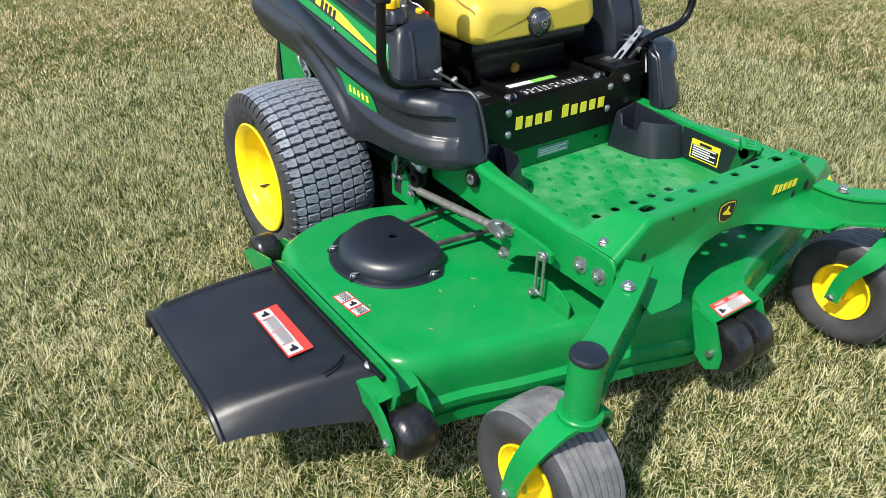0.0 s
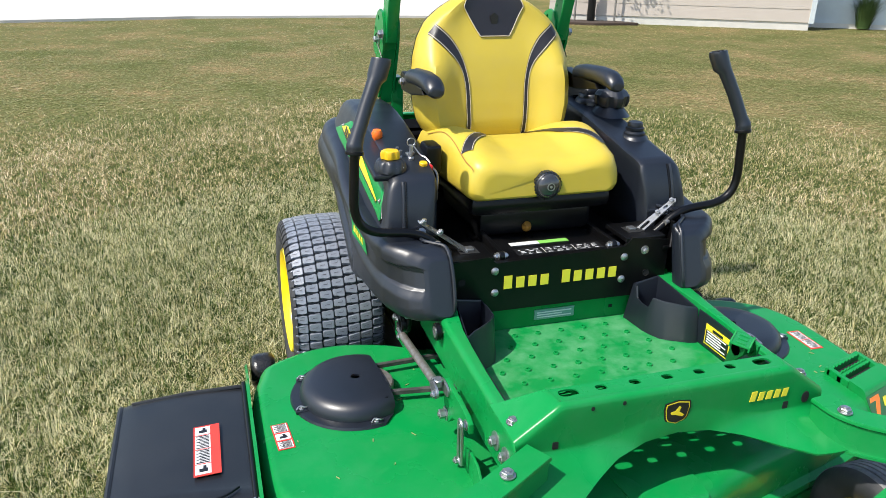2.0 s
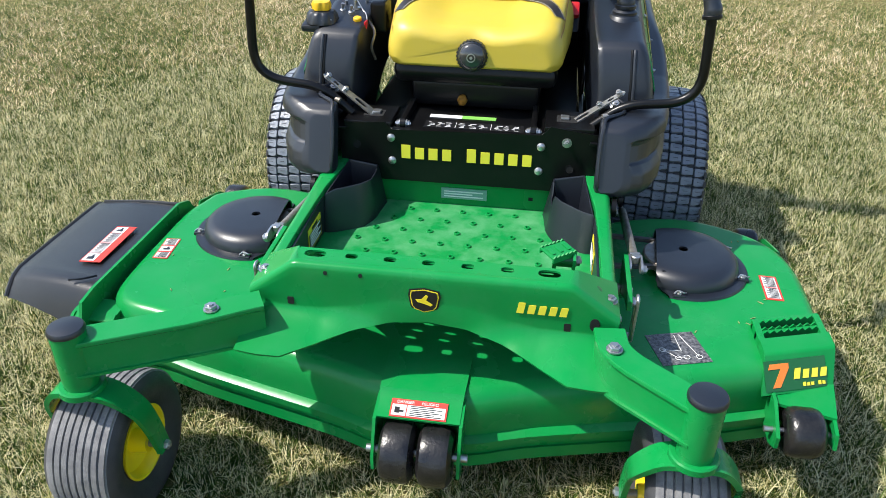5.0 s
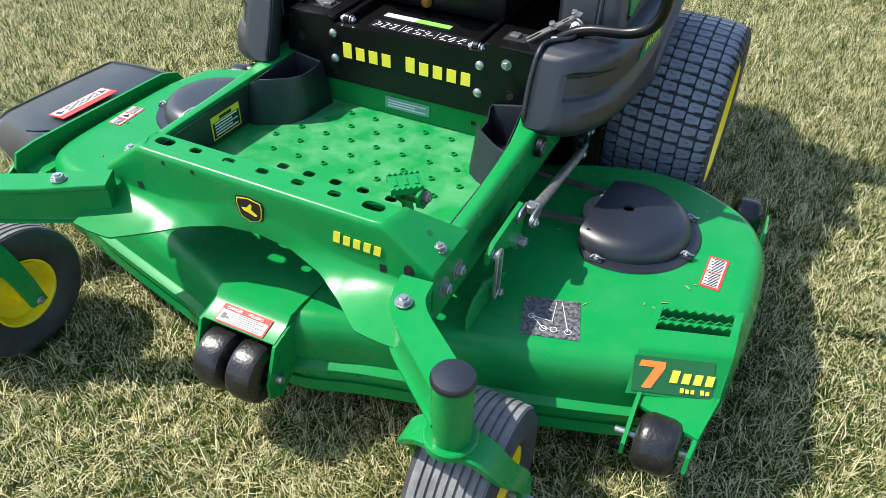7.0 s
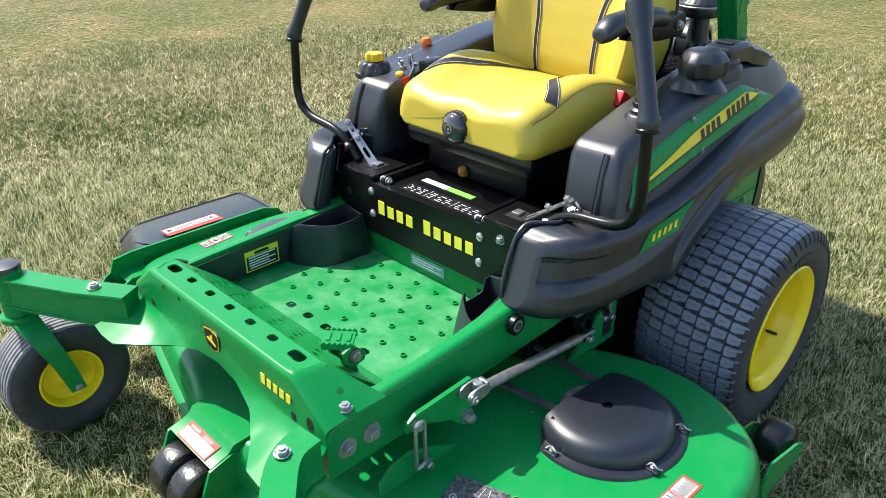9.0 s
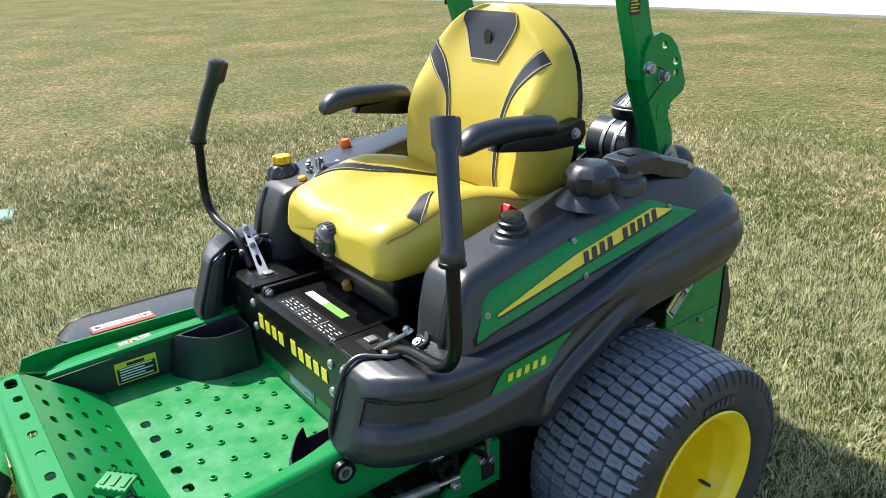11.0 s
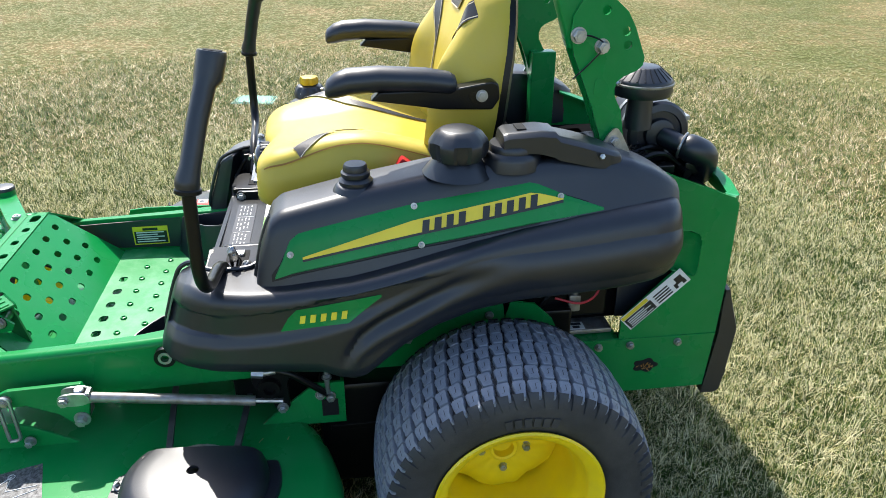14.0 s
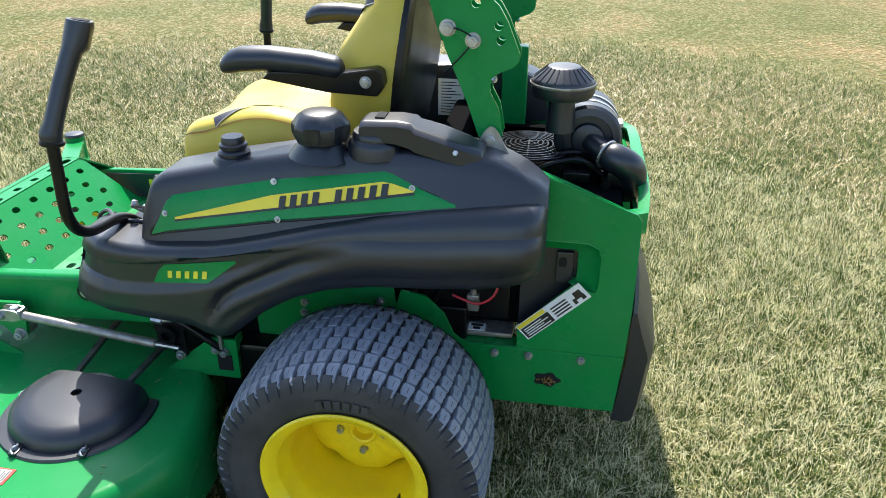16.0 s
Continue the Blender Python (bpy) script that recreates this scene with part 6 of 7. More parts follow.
def fender_body(s):
    rings = []
    for k in range(141):
        y = 0.452 + 1.122 * (k / 140) ** 1.25
        zb, zt, xi, xo = table(FENDER, y)
        q = min(1.0, (zt - zb) / 0.16)
        r1, r2 = (0.026 + 0.026 * smooth((y - 1.10) / 0.28)) * q, 0.036 * q
        belly = 0.015 * smooth((y - 0.98) / 0.25)
        pts = [(xi, zb + 0.01 * q), (xi, zt - 0.012 * q), (xi + 0.004 * q, zt - 0.003 * q), (xi + 0.012 * q, zt), (max(xi + 0.014 * q, xo - 1.7 * r1), zt - 0.0005)]
        pts += [(xo - r1 - belly + r1 * math.cos(a), zt - r1 + r1 * math.sin(a)) for a in [radians(90 - 18 * i) for i in range(5)]]
        for i in range(43):
            t = i / 42
            z = zt - r1 + (zb + r2 - zt + r1) * t
            pts.append((xo - belly * (2 * t - 1) ** 2 + emboss(y, z), z))
        pts += [(xo - r2 - belly + r2 * math.cos(a), zb + r2 - r2 * math.sin(a)) for a in [radians(18 * i) for i in range(1, 6)]]
        pts.append((xi + 0.012 * q, zb))
        lean = 0.34 * (1 - smooth((y - 0.45) / 0.17))
        rings.append([(s * x, y + lean * max(0.0, z - 0.555), z) for x, z in pts])
    fender = piece("fender", loft(rings), PLASTIC, "black moulded plastic fender with a stepped nose")
    rings = []
    for k in range(81):
        y = 0.672 + 0.90 * (k / 80) ** 1.25
        ft, tp, xi, xo = table(TANK, y)
        wide = table(FENDER, y)[3] - 0.030 + 0.006 * smooth((y - 1.10) / 0.28)
        h = tp - ft
        pts = [(xi, ft), (xi, tp - min(0.024, h * 0.4)), (xi + 0.006, tp - 0.006), (xi + 0.018, tp), (xo - 0.022, tp + 0.002), (xo - 0.006, tp - 0.003), (xo + 0.006, tp - 0.014), (xo + 0.014, tp - min(0.035, h * 0.45)),
               (xo + 0.014 + (wide - xo - 0.014) * 0.5, tp - 0.035 - (h - 0.035) * 0.5 if h > 0.09 else ft + h * 0.3), (wide, ft)]
        rings.append([(s * x, y, z) for x, z in pts])
    tank = piece("tank_cover", loft(rings), PLASTIC, "black moulded tank cover with a green side panel")
    # lip round the front edge of the nose and along the open pit of the lever
    part("nose_lip", tube(smooth_line([(s * 0.356, 0.470, 0.540), (s * 0.349, 0.456, 0.572), (s * 0.347, 0.472, 0.630), (s * 0.349, 0.490, 0.680), (s * 0.352, 0.505, 0.708), (s * 0.358, 0.530, 0.722), (s * 0.385, 0.556, 0.724), (s * 0.404, 0.580, 0.724), (s * 0.408, 0.625, 0.724), (s * 0.400, 0.660, 0.724), (s * 0.375, 0.680, 0.728)], 5), 0.0052, 8), PLASTIC, fender, "rolled black lip")
    part("pit_floor", box((min(s * 0.325, s * 0.412), 0.540, 0.640), (max(s * 0.325, s * 0.412), 0.690, 0.650), 0.002), BLACK, fender)
    part("pit_bracket", merged(box((min(s * 0.372, s * 0.378), 0.570, 0.650), (max(s * 0.372, s * 0.378), 0.640, 0.712), 0.002), box((min(s * 0.345, s * 0.385), 0.625, 0.650), (max(s * 0.345, s * 0.385), 0.632, 0.716), 0.002)), BLACK, fender, "black steel lever bracket")
    part("pocket_bolt", bolt((s * 0.378, 0.612, 0.702), (s, -0.3, 0.5), 0.010, washer=0.013, h=0.016), ZINC, fender)
    part("pocket_bolt", bolt((s * 0.386, 0.655, 0.712), (0, -0.6, 1), 0.011, washer=0.014, h=0.014), ZINC, fender)
    part("pocket_spring", rod((s * 0.352, 0.590, 0.704), (s * 0.396, 0.605, 0.712), 0.008, seg=12), STEEL, fender)
    part("pit_cable", tube(smooth_line([(s * 0.350, 0.540, 0.645), (s * 0.372, 0.570, 0.690), (s * 0.392, 0.596, 0.700), (s * 0.386, 0.640, 0.684), (s * 0.36, 0.665, 0.645)], 5), 0.0055, 8), BLACK, fender)
    # upright groove in the front face of the tank cover, its shade drawn as a black bead
    part("front_groove_shade", tube(smooth_line([(s * 0.424, 0.672, 0.708), (s * 0.423, 0.6855, 0.765), (s * 0.421, 0.6925, 0.792), (s * 0.419, 0.7065, 0.832), (s * 0.418, 0.715, 0.848)], 4), 0.0042, 8), BLACK, tank)
    part("front_ridge", tube(smooth_line([(s * 0.431, 0.671, 0.708), (s * 0.430, 0.6845, 0.765), (s * 0.428, 0.6915, 0.792), (s * 0.426, 0.7055, 0.832), (s * 0.425, 0.714, 0.848)], 4), 0.0055, 8), PLASTIC, tank)
    # green side panel with its yellow stripe, set into the tank cover
    def on(y, z, out):
        return Vector((s * (side_at(y, z) + out), y, z))
    panel = [(0.718, 0.738), (0.757, 0.826), (0.772, 0.838), (1.00, 0.882), (1.245, 0.917), (1.385, 0.862), (1.390, 0.850), (1.20, 0.822), (1.00, 0.790), (0.85, 0.762)]
    lo_line, hi_line = [(0.718, 0.738), (0.85, 0.762), (1.00, 0.790), (1.20, 0.822), (1.390, 0.852)], [(0.718, 0.742), (0.757, 0.830), (1.00, 0.882), (1.245, 0.917), (1.390, 0.858)]
    for name, mat, grow, out in (("panel_bed", BLACK, 0.007, 0.002), ("side_panel", GREEN, 0.0, 0.005)):
        rr = []
        for k in range(41):
            y = 0.718 - grow + (0.672 + grow * 2) * k / 40
            a, b = table(lo_line, y)[0] - grow, table(hi_line, y)[0] + grow
            rr.append([on(y, a + (b - a) * f, out + drop) for f, drop in ((0.0, -0.006), (0.06, 0.0), (0.35, 0.0), (0.62, 0.0), (0.78, 0.0), (0.95, -0.006), (1.0, -0.012))])
        part(name, loft(rr, closed=False), mat, tank, "green glossy side panel" if mat is GREEN else "")
    rr = []
    for k in range(25):
        y = 0.775 + 0.530 * k / 24
        a = table([(0.775, 0.776), (1.0, 0.820), (1.305, 0.877)], y)[0]
        b = table([(0.775, 0.781), (1.0, 0.846), (1.245, 0.893), (1.305, 0.879)], y)[0]
        rr.append([on(y, a, 0.0075), on(y, (a + b) / 2, 0.0077), on(y, b, 0.0075)])
    part("stripe", loft(rr, closed=False), STRIPE, tank, "tapered yellow stripe")
    rr = [[on(0.775 + 0.530 * k / 24, table([(0.775, 0.771), (1.0, 0.815), (1.305, 0.871)], 0.775 + 0.53 * k / 24)[0], 0.0068), on(0.775 + 0.530 * k / 24, table([(0.775, 0.776), (1.0, 0.820), (1.305, 0.877)], 0.775 + 0.53 * k / 24)[0], 0.0068)] for k in range(25)]
    part("stripe_edge", loft(rr, closed=False), INK, tank)
    for k, w in enumerate((1, 1, 1, 1, 0, 1, 1, 1, 1, 1)):
        if w:
            y = 1.015 + 0.0245 * k
            z = 0.823 + 0.19 * (y - 1.0) + 0.002
            part("letter_mark", loft([[on(y, z - 0.008, 0.0092), on(y + 0.014, z - 0.006, 0.0092), on(y + 0.017, z + 0.020, 0.0092), on(y + 0.003, z + 0.018, 0.0092)], [on(y, z - 0.008, 0.0098), on(y + 0.014, z - 0.006, 0.0098), on(y + 0.017, z + 0.020, 0.0098), on(y + 0.003, z + 0.018, 0.0098)]]), INK, tank)
    for y, z in ((0.751, 0.786), (1.002, 0.872), (1.013, 0.798), (1.300, 0.883)):
        q = on(y, z, 0.005)
        part("panel_screw", bolt(q, (s, 0, 0.25), 0.0045, washer=0.0068, h=0.0025), ZINC, tank)
    # model plate lower down
    def low(y, z, out):
        return Vector((s * (table(FENDER, y)[3] + emboss(y, z) + out), y, z))
    rr = []
    for k in range(13):
        y = 0.722 + 0.205 * k / 12
        a = table([(0.722, 0.636), (0.860, 0.655), (0.927, 0.708)], y)[0]
        b = table([(0.722, 0.638), (0.748, 0.684), (0.927, 0.714)], y)[0]
        rr.append([low(y, a + (b - a) * f, 0.002) for f in (0, 0.25, 0.5, 0.75, 1)])
    part("model_plate", loft(rr, closed=False), GREEN, fender, "small green model plate")
    for k in range(5):
        y = 0.760 + 0.021 * k
        z = 0.654 + 0.10 * (y - 0.76)
        part("letter_mark", loft([[low(y, z, 0.0030), low(y + 0.011, z + 0.001, 0.0030), low(y + 0.014, z + 0.019, 0.0030), low(y + 0.003, z + 0.018, 0.0030)], [low(y, z, 0.0038), low(y + 0.011, z + 0.001, 0.0038), low(y + 0.014, z + 0.019, 0.0038), low(y + 0.003, z + 0.018, 0.0038)]]), LETTER, fender)
    return fender, tank


fender_l, tank_l = fender_body(1)
fender_r, tank_r = fender_body(-1)


def lobed_cap(c, r, h, lobes, parent, label):
    """Domed screw cap with flats round its rim."""
    rings = []
    for k, w, lobe in ((0.0, 0.74, 0.0), (0.06, 0.90, 0.10), (0.30, 1.0, 0.13), (0.52, 1.0, 0.12), (0.60, 0.975, 0.06), (0.82, 0.80, 0.02), (0.93, 0.62, 0.0), (0.940, 0.57, 0.0), (0.955, 0.53, 0.0), (0.985, 0.30, 0.0), (0.99, 0.02, 0.0)):
        ring = []
        for i in range(64):
            a = i * math.tau / 64
            q = r * w * (1 - lobe * smooth((math.cos(lobes * a) + 0.1) / 0.5))
            ring.append((c[0] + q * math.cos(a), c[1] + q * math.sin(a), c[2] + h * k))
        rings.append(ring)
    return part("cap", loft(rings), PLASTIC, parent, label)


part("cap_neck", lathe([(0.060, -0.03), (0.050, -0.006), (0.041, 0.012), (0.034, 0.017), (0.0, 0.017)], (0.400, 0.888, 0.885), (0, 0, 1), 28), PLASTIC, tank_l)
part("cap", lathe([(0.034, 0.0), (0.035, 0.009), (0.030, 0.013), (0.027, 0.015), (0.030, 0.019), (0.030, 0.026), (0.025, 0.029), (0.025, 0.038), (0.022, 0.043), (0, 0.043)], (0.400, 0.890, 0.900), (0, 0, 1), 28), PLASTIC, tank_l, "small black filler cap")
lobed_cap((0.424, 1.098, 0.953), 0.061, 0.066, 6, tank_l, "large domed black fuel cap")
part("filler_neck", lathe([(0.072, -0.022), (0.062, -0.008), (0.054, 0.002), (0.046, 0.012), (0.0, 0.012)], (0.418, 1.098, 0.942), (0, 0.05, 1), 28), PLASTIC, tank_l)
part("cover_base", lathe([(0.062, -0.010), (0.060, 0.012), (0.056, 0.022), (0.050, 0.026), (0.050, 0.034), (0.046, 0.040), (0.0, 0.042)], (0.410, 1.212, 0.938), (0, 0, 1), 36), PLASTIC, tank_l, "round black valve base")
cover_rings = []
for y, z0, z1, w in ((1.182, 0.982, 0.992, 0.030), (1.186, 0.974, 1.002, 0.038), (1.196, 0.970, 1.007, 0.042), (1.262, 0.964, 1.010, 0.044), (1.292, 0.955, 1.006, 0.043), (1.300, 0.950, 0.998, 0.046), (1.345, 0.940, 0.986, 0.050), (1.400, 0.925, 0.968, 0.046), (1.432, 0.918, 0.956, 0.036), (1.440, 0.916, 0.946, 0.028)):
    cover_rings.append([(0.412 - w, y, z0), (0.412 - w, y, z1 - 0.010), (0.412 - w + 0.008, y, z1 - 0.002), (0.412 - w + 0.016, y, z1), (0.412 + w - 0.016, y, z1), (0.412 + w - 0.008, y, z1 - 0.002), (0.412 + w, y, z1 - 0.010), (0.412 + w, y, z0)])
part("valve_cover", loft(cover_rings), PLASTIC, tank_l, "black wedge-shaped cover behind the fuel cap")
part("cover_slot", box((0.392, 1.215, 1.0088), (0.432, 1.235, 1.0115), 0.001), HOLE, tank_l)
part("cover_screw", bolt((0.4655, 1.385, 0.957), (1, 0, 0.3), 0.006), ZINC, tank_l)

# control console on the right tank cover
part("console", box((-0.50, 0.74, 0.868), (-0.325, 1.10, 0.890), 0.008, m=Matrix.Translation((0, 0.9, 0.88)) @ Matrix.Rotation(radians(9.5), 4, "X") @ Matrix.Translation((0, -0.9, -0.88))), PLASTIC, tank_r, "black control console")
dial_rings = []
for z, r, lobe in ((0.866, 0.046, 0.0), (0.874, 0.047, 0.08), (0.890, 0.043, 0.12), (0.898, 0.036, 0.06), (0.901, 0.022, 0.0)):
    dial_rings.append([(-0.445 + r * (1 - lobe * max(0, math.cos(9 * a))) * math.cos(a), 0.778 + r * (1 - lobe * max(0, math.cos(9 * a))) * math.sin(a), z) for a in [i * math.tau / 54 for i in range(54)]])
part("dial", loft(dial_rings), PLASTIC, tank_r, "black fluted height dial")
knob_rings = []
for z, r, lobe in ((0.900, 0.020, 0.0), (0.902, 0.027, 0.16), (0.916, 0.028, 0.20), (0.923, 0.025, 0.14), (0.926, 0.012, 0.0)):
    knob_rings.append([(-0.445 + r * (1 - lobe * max(0, math.cos(5 * a))) * math.cos(a), 0.778 + r * (1 - lobe * max(0, math.cos(5 * a))) * math.sin(a), z) for a in [i * math.tau / 50 for i in range(50)]])
part("height_knob", loft(knob_rings), KNOB_YELLOW, tank_r, "yellow lobed height knob")
part("dial_marks", merged(*[box((-0.445 + 0.038 * math.cos(a) - 0.003, 0.776 + 0.038 * math.sin(a) - 0.003, 0.878), (-0.445 + 0.038 * math.cos(a) + 0.003, 0.776 + 0.038 * math.sin(a) + 0.003, 0.8805)) for a in [i * math.tau / 10 for i in range(10)]]), WHITE, tank_r)
part("throttle_lever", tube(smooth_line([(-0.43, 1.01, 0.865), (-0.435, 0.995, 0.895), (-0.437, 0.984, 0.913)], 4), 0.005, 8), ZINC, tank_r)
part("throttle_knob", lathe([(0.0, -0.016), (0.010, -0.016), (0.016, -0.006), (0.017, 0.006), (0.012, 0.016), (0, 0.018)], (-0.437, 0.982, 0.920), (0, -0.1, 1), 20), ORANGE, tank_r, "orange throttle knob")
part("key_switch", rod((-0.365, 0.86, 0.872), (-0.365, 0.86, 0.892), 0.014, seg=16), ZINC, tank_r)
part("switch", rod((-0.345, 0.79, 0.855), (-0.345, 0.785, 0.882), 0.012, seg=14, bevel=0.002), KNOB_YELLOW, tank_r, "yellow switch")
part("gauge", lathe([(0.0, 0.010), (0.022, 0.010), (0.024, 0.006), (0.024, -0.004)], (-0.375, 0.935, 0.893), (0, -0.16, 1), 28), LENS, tank_r, "round glossy hour meter")
part("gauge_ring", lathe([(0.021, 0.0105), (0.0245, 0.0105), (0.0245, 0.004)], (-0.375, 0.935, 0.893), (0, -0.16, 1), 28), ZINC, tank_r)
for x, y in ((-0.402, 0.885), (-0.402, 0.845), (-0.372, 0.825), (-0.345, 0.905)):
    part("toggle", merged(rod((x, y, 0.876), (x, y - 0.003, 0.890), 0.009, seg=14, bevel=0.002), rod((x, y - 0.003, 0.888), (x + 0.003, y - 0.008, 0.906), 0.004, 0.005, 10)), ZINC, tank_r, "small bright switch")
part("key", merged(box((-0.369, 0.842, 0.892), (-0.361, 0.858, 0.918), 0.002), tube([(-0.365 + 0.012 * math.cos(a), 0.848, 0.926 + 0.012 * math.sin(a)) for a in [i * math.tau / 16 for i in range(17)]], 0.0016, 6)), ZINC, tank_r, "key with its ring")
part("key_chain", tube(smooth_line([(-0.358, 0.846, 0.914), (-0.340, 0.836, 0.890), (-0.328, 0.820, 0.884), (-0.320, 0.800, 0.872)], 5), 0.0022, 6), ZINC, tank_r)
part("tag", box((-0.325, 0.775, 0.842), (-0.318, 0.800, 0.872), 0.003), RED_PLASTIC, tank_r, "red key tag")
rng = random.Random(9)
part("console_marks", merged(*[box((x, y, 0.885 + (y - 0.9) * 0.167), (x + 0.012, y + 0.004, 0.8915 + (y - 0.9) * 0.167)) for x, y in [(rng.uniform(-0.43, -0.35), rng.uniform(0.82, 1.05)) for _ in range(14)]]), WHITE, tank_r)
part("cable", tube(smooth_line([(-0.325, 0.82, 0.87), (-0.30, 0.80, 0.84), (-0.305, 0.78, 0.80), (-0.30, 0.80, 0.76)], 5), 0.004, 6), STEEL, tank_r)

# ---- seat ----
seat = piece("seat", merged(box((-0.185, 0.735, 0.650), (0.185, 1.12, 0.735), 0.02), box((-0.228, 0.695, 0.728), (0.228, 1.16, 0.792), 0.025)), BLACK, "yellow vinyl operator seat with dark grey trim")


def cushion_top(u, v):
    """Height over the cushion: u across from -1 to 1, v from the front 0 to the back 1."""
    dy = v * 0.50
    front = -0.75 * (0.055 - math.sqrt(max(0.0, 0.055 ** 2 - (0.055 - dy) ** 2))) if dy < 0.055 else 0.0
    bolster = 0.034 * smooth((abs(u) - 0.30) / 0.48) * (0.35 + 0.65 * smooth(v / 0.40))
    e = max(0.0, abs(u) - 0.78) / 0.22
    edge = -0.046 * (1 - math.sqrt(max(0.0, 1 - e * e)))
    return 0.890 + 0.024 * smooth(v / 0.50) - 0.052 * smooth((v - 0.45) / 0.55) + front + bolster + edge


rings = []
for dy in (0.0, 0.0008, 0.003, 0.007, 0.012, 0.019, 0.027, 0.037, 0.048, 0.060, 0.075, 0.10, 0.13, 0.16, 0.20, 0.24, 0.28, 0.32, 0.36, 0.40, 0.44, 0.47, 0.50):
    v = dy / 0.50
    y = 0.668 + dy
    e = 0.048 - math.sqrt(0.048 ** 2 - (0.048 - dy) ** 2) if dy < 0.048 else 0.0
    hw = 0.236 + 0.022 * smooth(v / 0.6) - e * 0.85
    bottom = 0.780 + 0.014 * v + e * 0.35
    near = 1 - smooth(dy / 0.06)
    row = []
    for i in range(41):
        u = -1 + i / 20
        row.append((u * hw, y + 0.016 * near * math.exp(-(u / 0.24) ** 2), max(cushion_top(u, v), bottom + 0.018)))
    zs = row[-1][2]
    c = min(0.020, (zs - bottom) * 0.4)
    edge = [(hw + 0.004, zs - 0.25 * (zs - bottom)), (hw + 0.005, bottom + 0.45 * (zs - bottom)), (hw + 0.002, bottom + c), (hw - 0.35 * c, bottom + 0.3 * c), (hw - c, bottom)]
    row += [(x, y, z) for x, z in edge] + [(-x, y, z) for x, z in edge[::-1]]
    rings.append(row)
part("cushion", loft(rings), VINYL, seat, "yellow vinyl seat cushion")


def over_cushion(x, y, lift=0.004):
    v = (y - 0.668) / 0.50
    hw = 0.236 + 0.022 * smooth(v / 0.6)
    return Vector((x, y, cushion_top(max(-0.985, min(0.985, x / hw)), v) + lift))


def cushion_band(name, pts, w, mat):
    """A sewn band over the cushion."""
    line = smooth_line([(x, y, 0) for x, y in pts], 6)
    rr = []
    for i, p in enumerate(line):
        d = (line[min(i + 1, len(line) - 1)] - line[max(i - 1, 0)]).normalized()
        n = Vector((-d.y, d.x, 0))
        k = w if not hasattr(w, "__len__") else w[0] + (w[1] - w[0]) * i / (len(line) - 1)
        rr.append([over_cushion(*(p + n * q).xy, 0.003) for q in (-k / 2, 0, k / 2)])
    return part(name, loft(rr, closed=False), mat, seat, "dark grey sewn trim" if mat is FABRIC else "")


for s in (-1, 1):
    run = [(s * 0.222, 0.765), (s * 0.200, 0.800), (s * 0.165, 0.842), (s * 0.128, 0.895), (s * 0.108, 0.960), (s * 0.100, 1.030), (s * 0.098, 1.105)]
    cushion_band("cushion_trim", run, (0.036, 0.010), FABRIC)
    for side in (-1, 1):
        cushion_band("stitching", [(x + side * s * (0.0125 - 0.0015 * i), y + side * (0.009 - 0.0015 * i)) for i, (x, y) in enumerate(run)], 0.0016, STITCH)
    cushion_band("seam", [(s * 0.228, 0.690), (s * 0.234, 0.74), (s * 0.239, 0.84), (s * 0.245, 0.95), (s * 0.248, 1.08)], 0.0020, OCHRE)
part("weight_knob", lathe([(0.0, 0.0), (0.040, 0.0), (0.042, 0.010), (0.041, 0.026), (0.037, 0.031), (0.0, 0.031)], (-0.004, 0.690, 0.822), (0, -1, 0.05), 32), PLASTIC, seat, "round black suspension knob")
part("knob_face", lathe([(0.036, 0.0), (0.034, 0.006), (0.027, 0.012), (0.016, 0.015), (0.0, 0.016)], (-0.004, 0.660, 0.8235), (0, -1, 0.05), 32), LENS, seat, "clear glossy knob face")
part("knob_ring", merged(lathe([(0.0118, 0.0), (0.0118, 0.0022), (0.0095, 0.0022), (0.0095, 0.0)], (-0.004, 0.6445, 0.8245), (0, -1, 0.05), 20), rod((-0.004, 0.6445, 0.8245), (-0.004, 0.6422, 0.8246), 0.004, seg=12)), ZINC, seat)
part("knob_grip", merged(*[rod((-0.004 + 0.041 * math.cos(a), 0.684, 0.822 + 0.041 * math.sin(a)), (-0.004 + 0.041 * math.cos(a), 0.664, 0.822 + 0.041 * math.sin(a)), 0.0026, seg=6) for a in [i * math.tau / 26 for i in range(26)]]), PLASTIC, seat)
part("suspension", merged(*[box((-0.16, 0.75 + 0.01 * k, 0.690 + 0.016 * k), (0.16, 1.05, 0.700 + 0.016 * k), 0.003) for k in range(3)]), BLACK, seat, "black rubber bellows")

BACK = [  # height, half width, front y, thickness
    (0.850, 0.200, 1.135, 0.085), (0.880, 0.235, 1.118, 0.105), (0.92, 0.256, 1.112, 0.118), (0.98, 0.268, 1.118, 0.120), (1.05, 0.270, 1.130, 0.115), (1.12, 0.262, 1.146, 0.108), (1.18, 0.246, 1.160, 0.100), (1.23, 0.218, 1.172, 0.092), (1.262, 0.182, 1.180, 0.084), (1.288, 0.144, 1.188, 0.074), (1.308, 0.102, 1.198, 0.056), (1.317, 0.062, 1.210, 0.034)]


def back_front(u, z):
    hw, y, th = table(BACK, z)
    wing = 0.012 + 0.036 * (1 - smooth((z - 1.06) / 0.14))
    return y - 0.012 * (1 - smooth((z - 1.10) / 0.15)) - wing * smooth((abs(u) - 0.42) / 0.40) + (wing + 0.022) * smooth((abs(u) - 0.84) / 0.16) ** 1.8


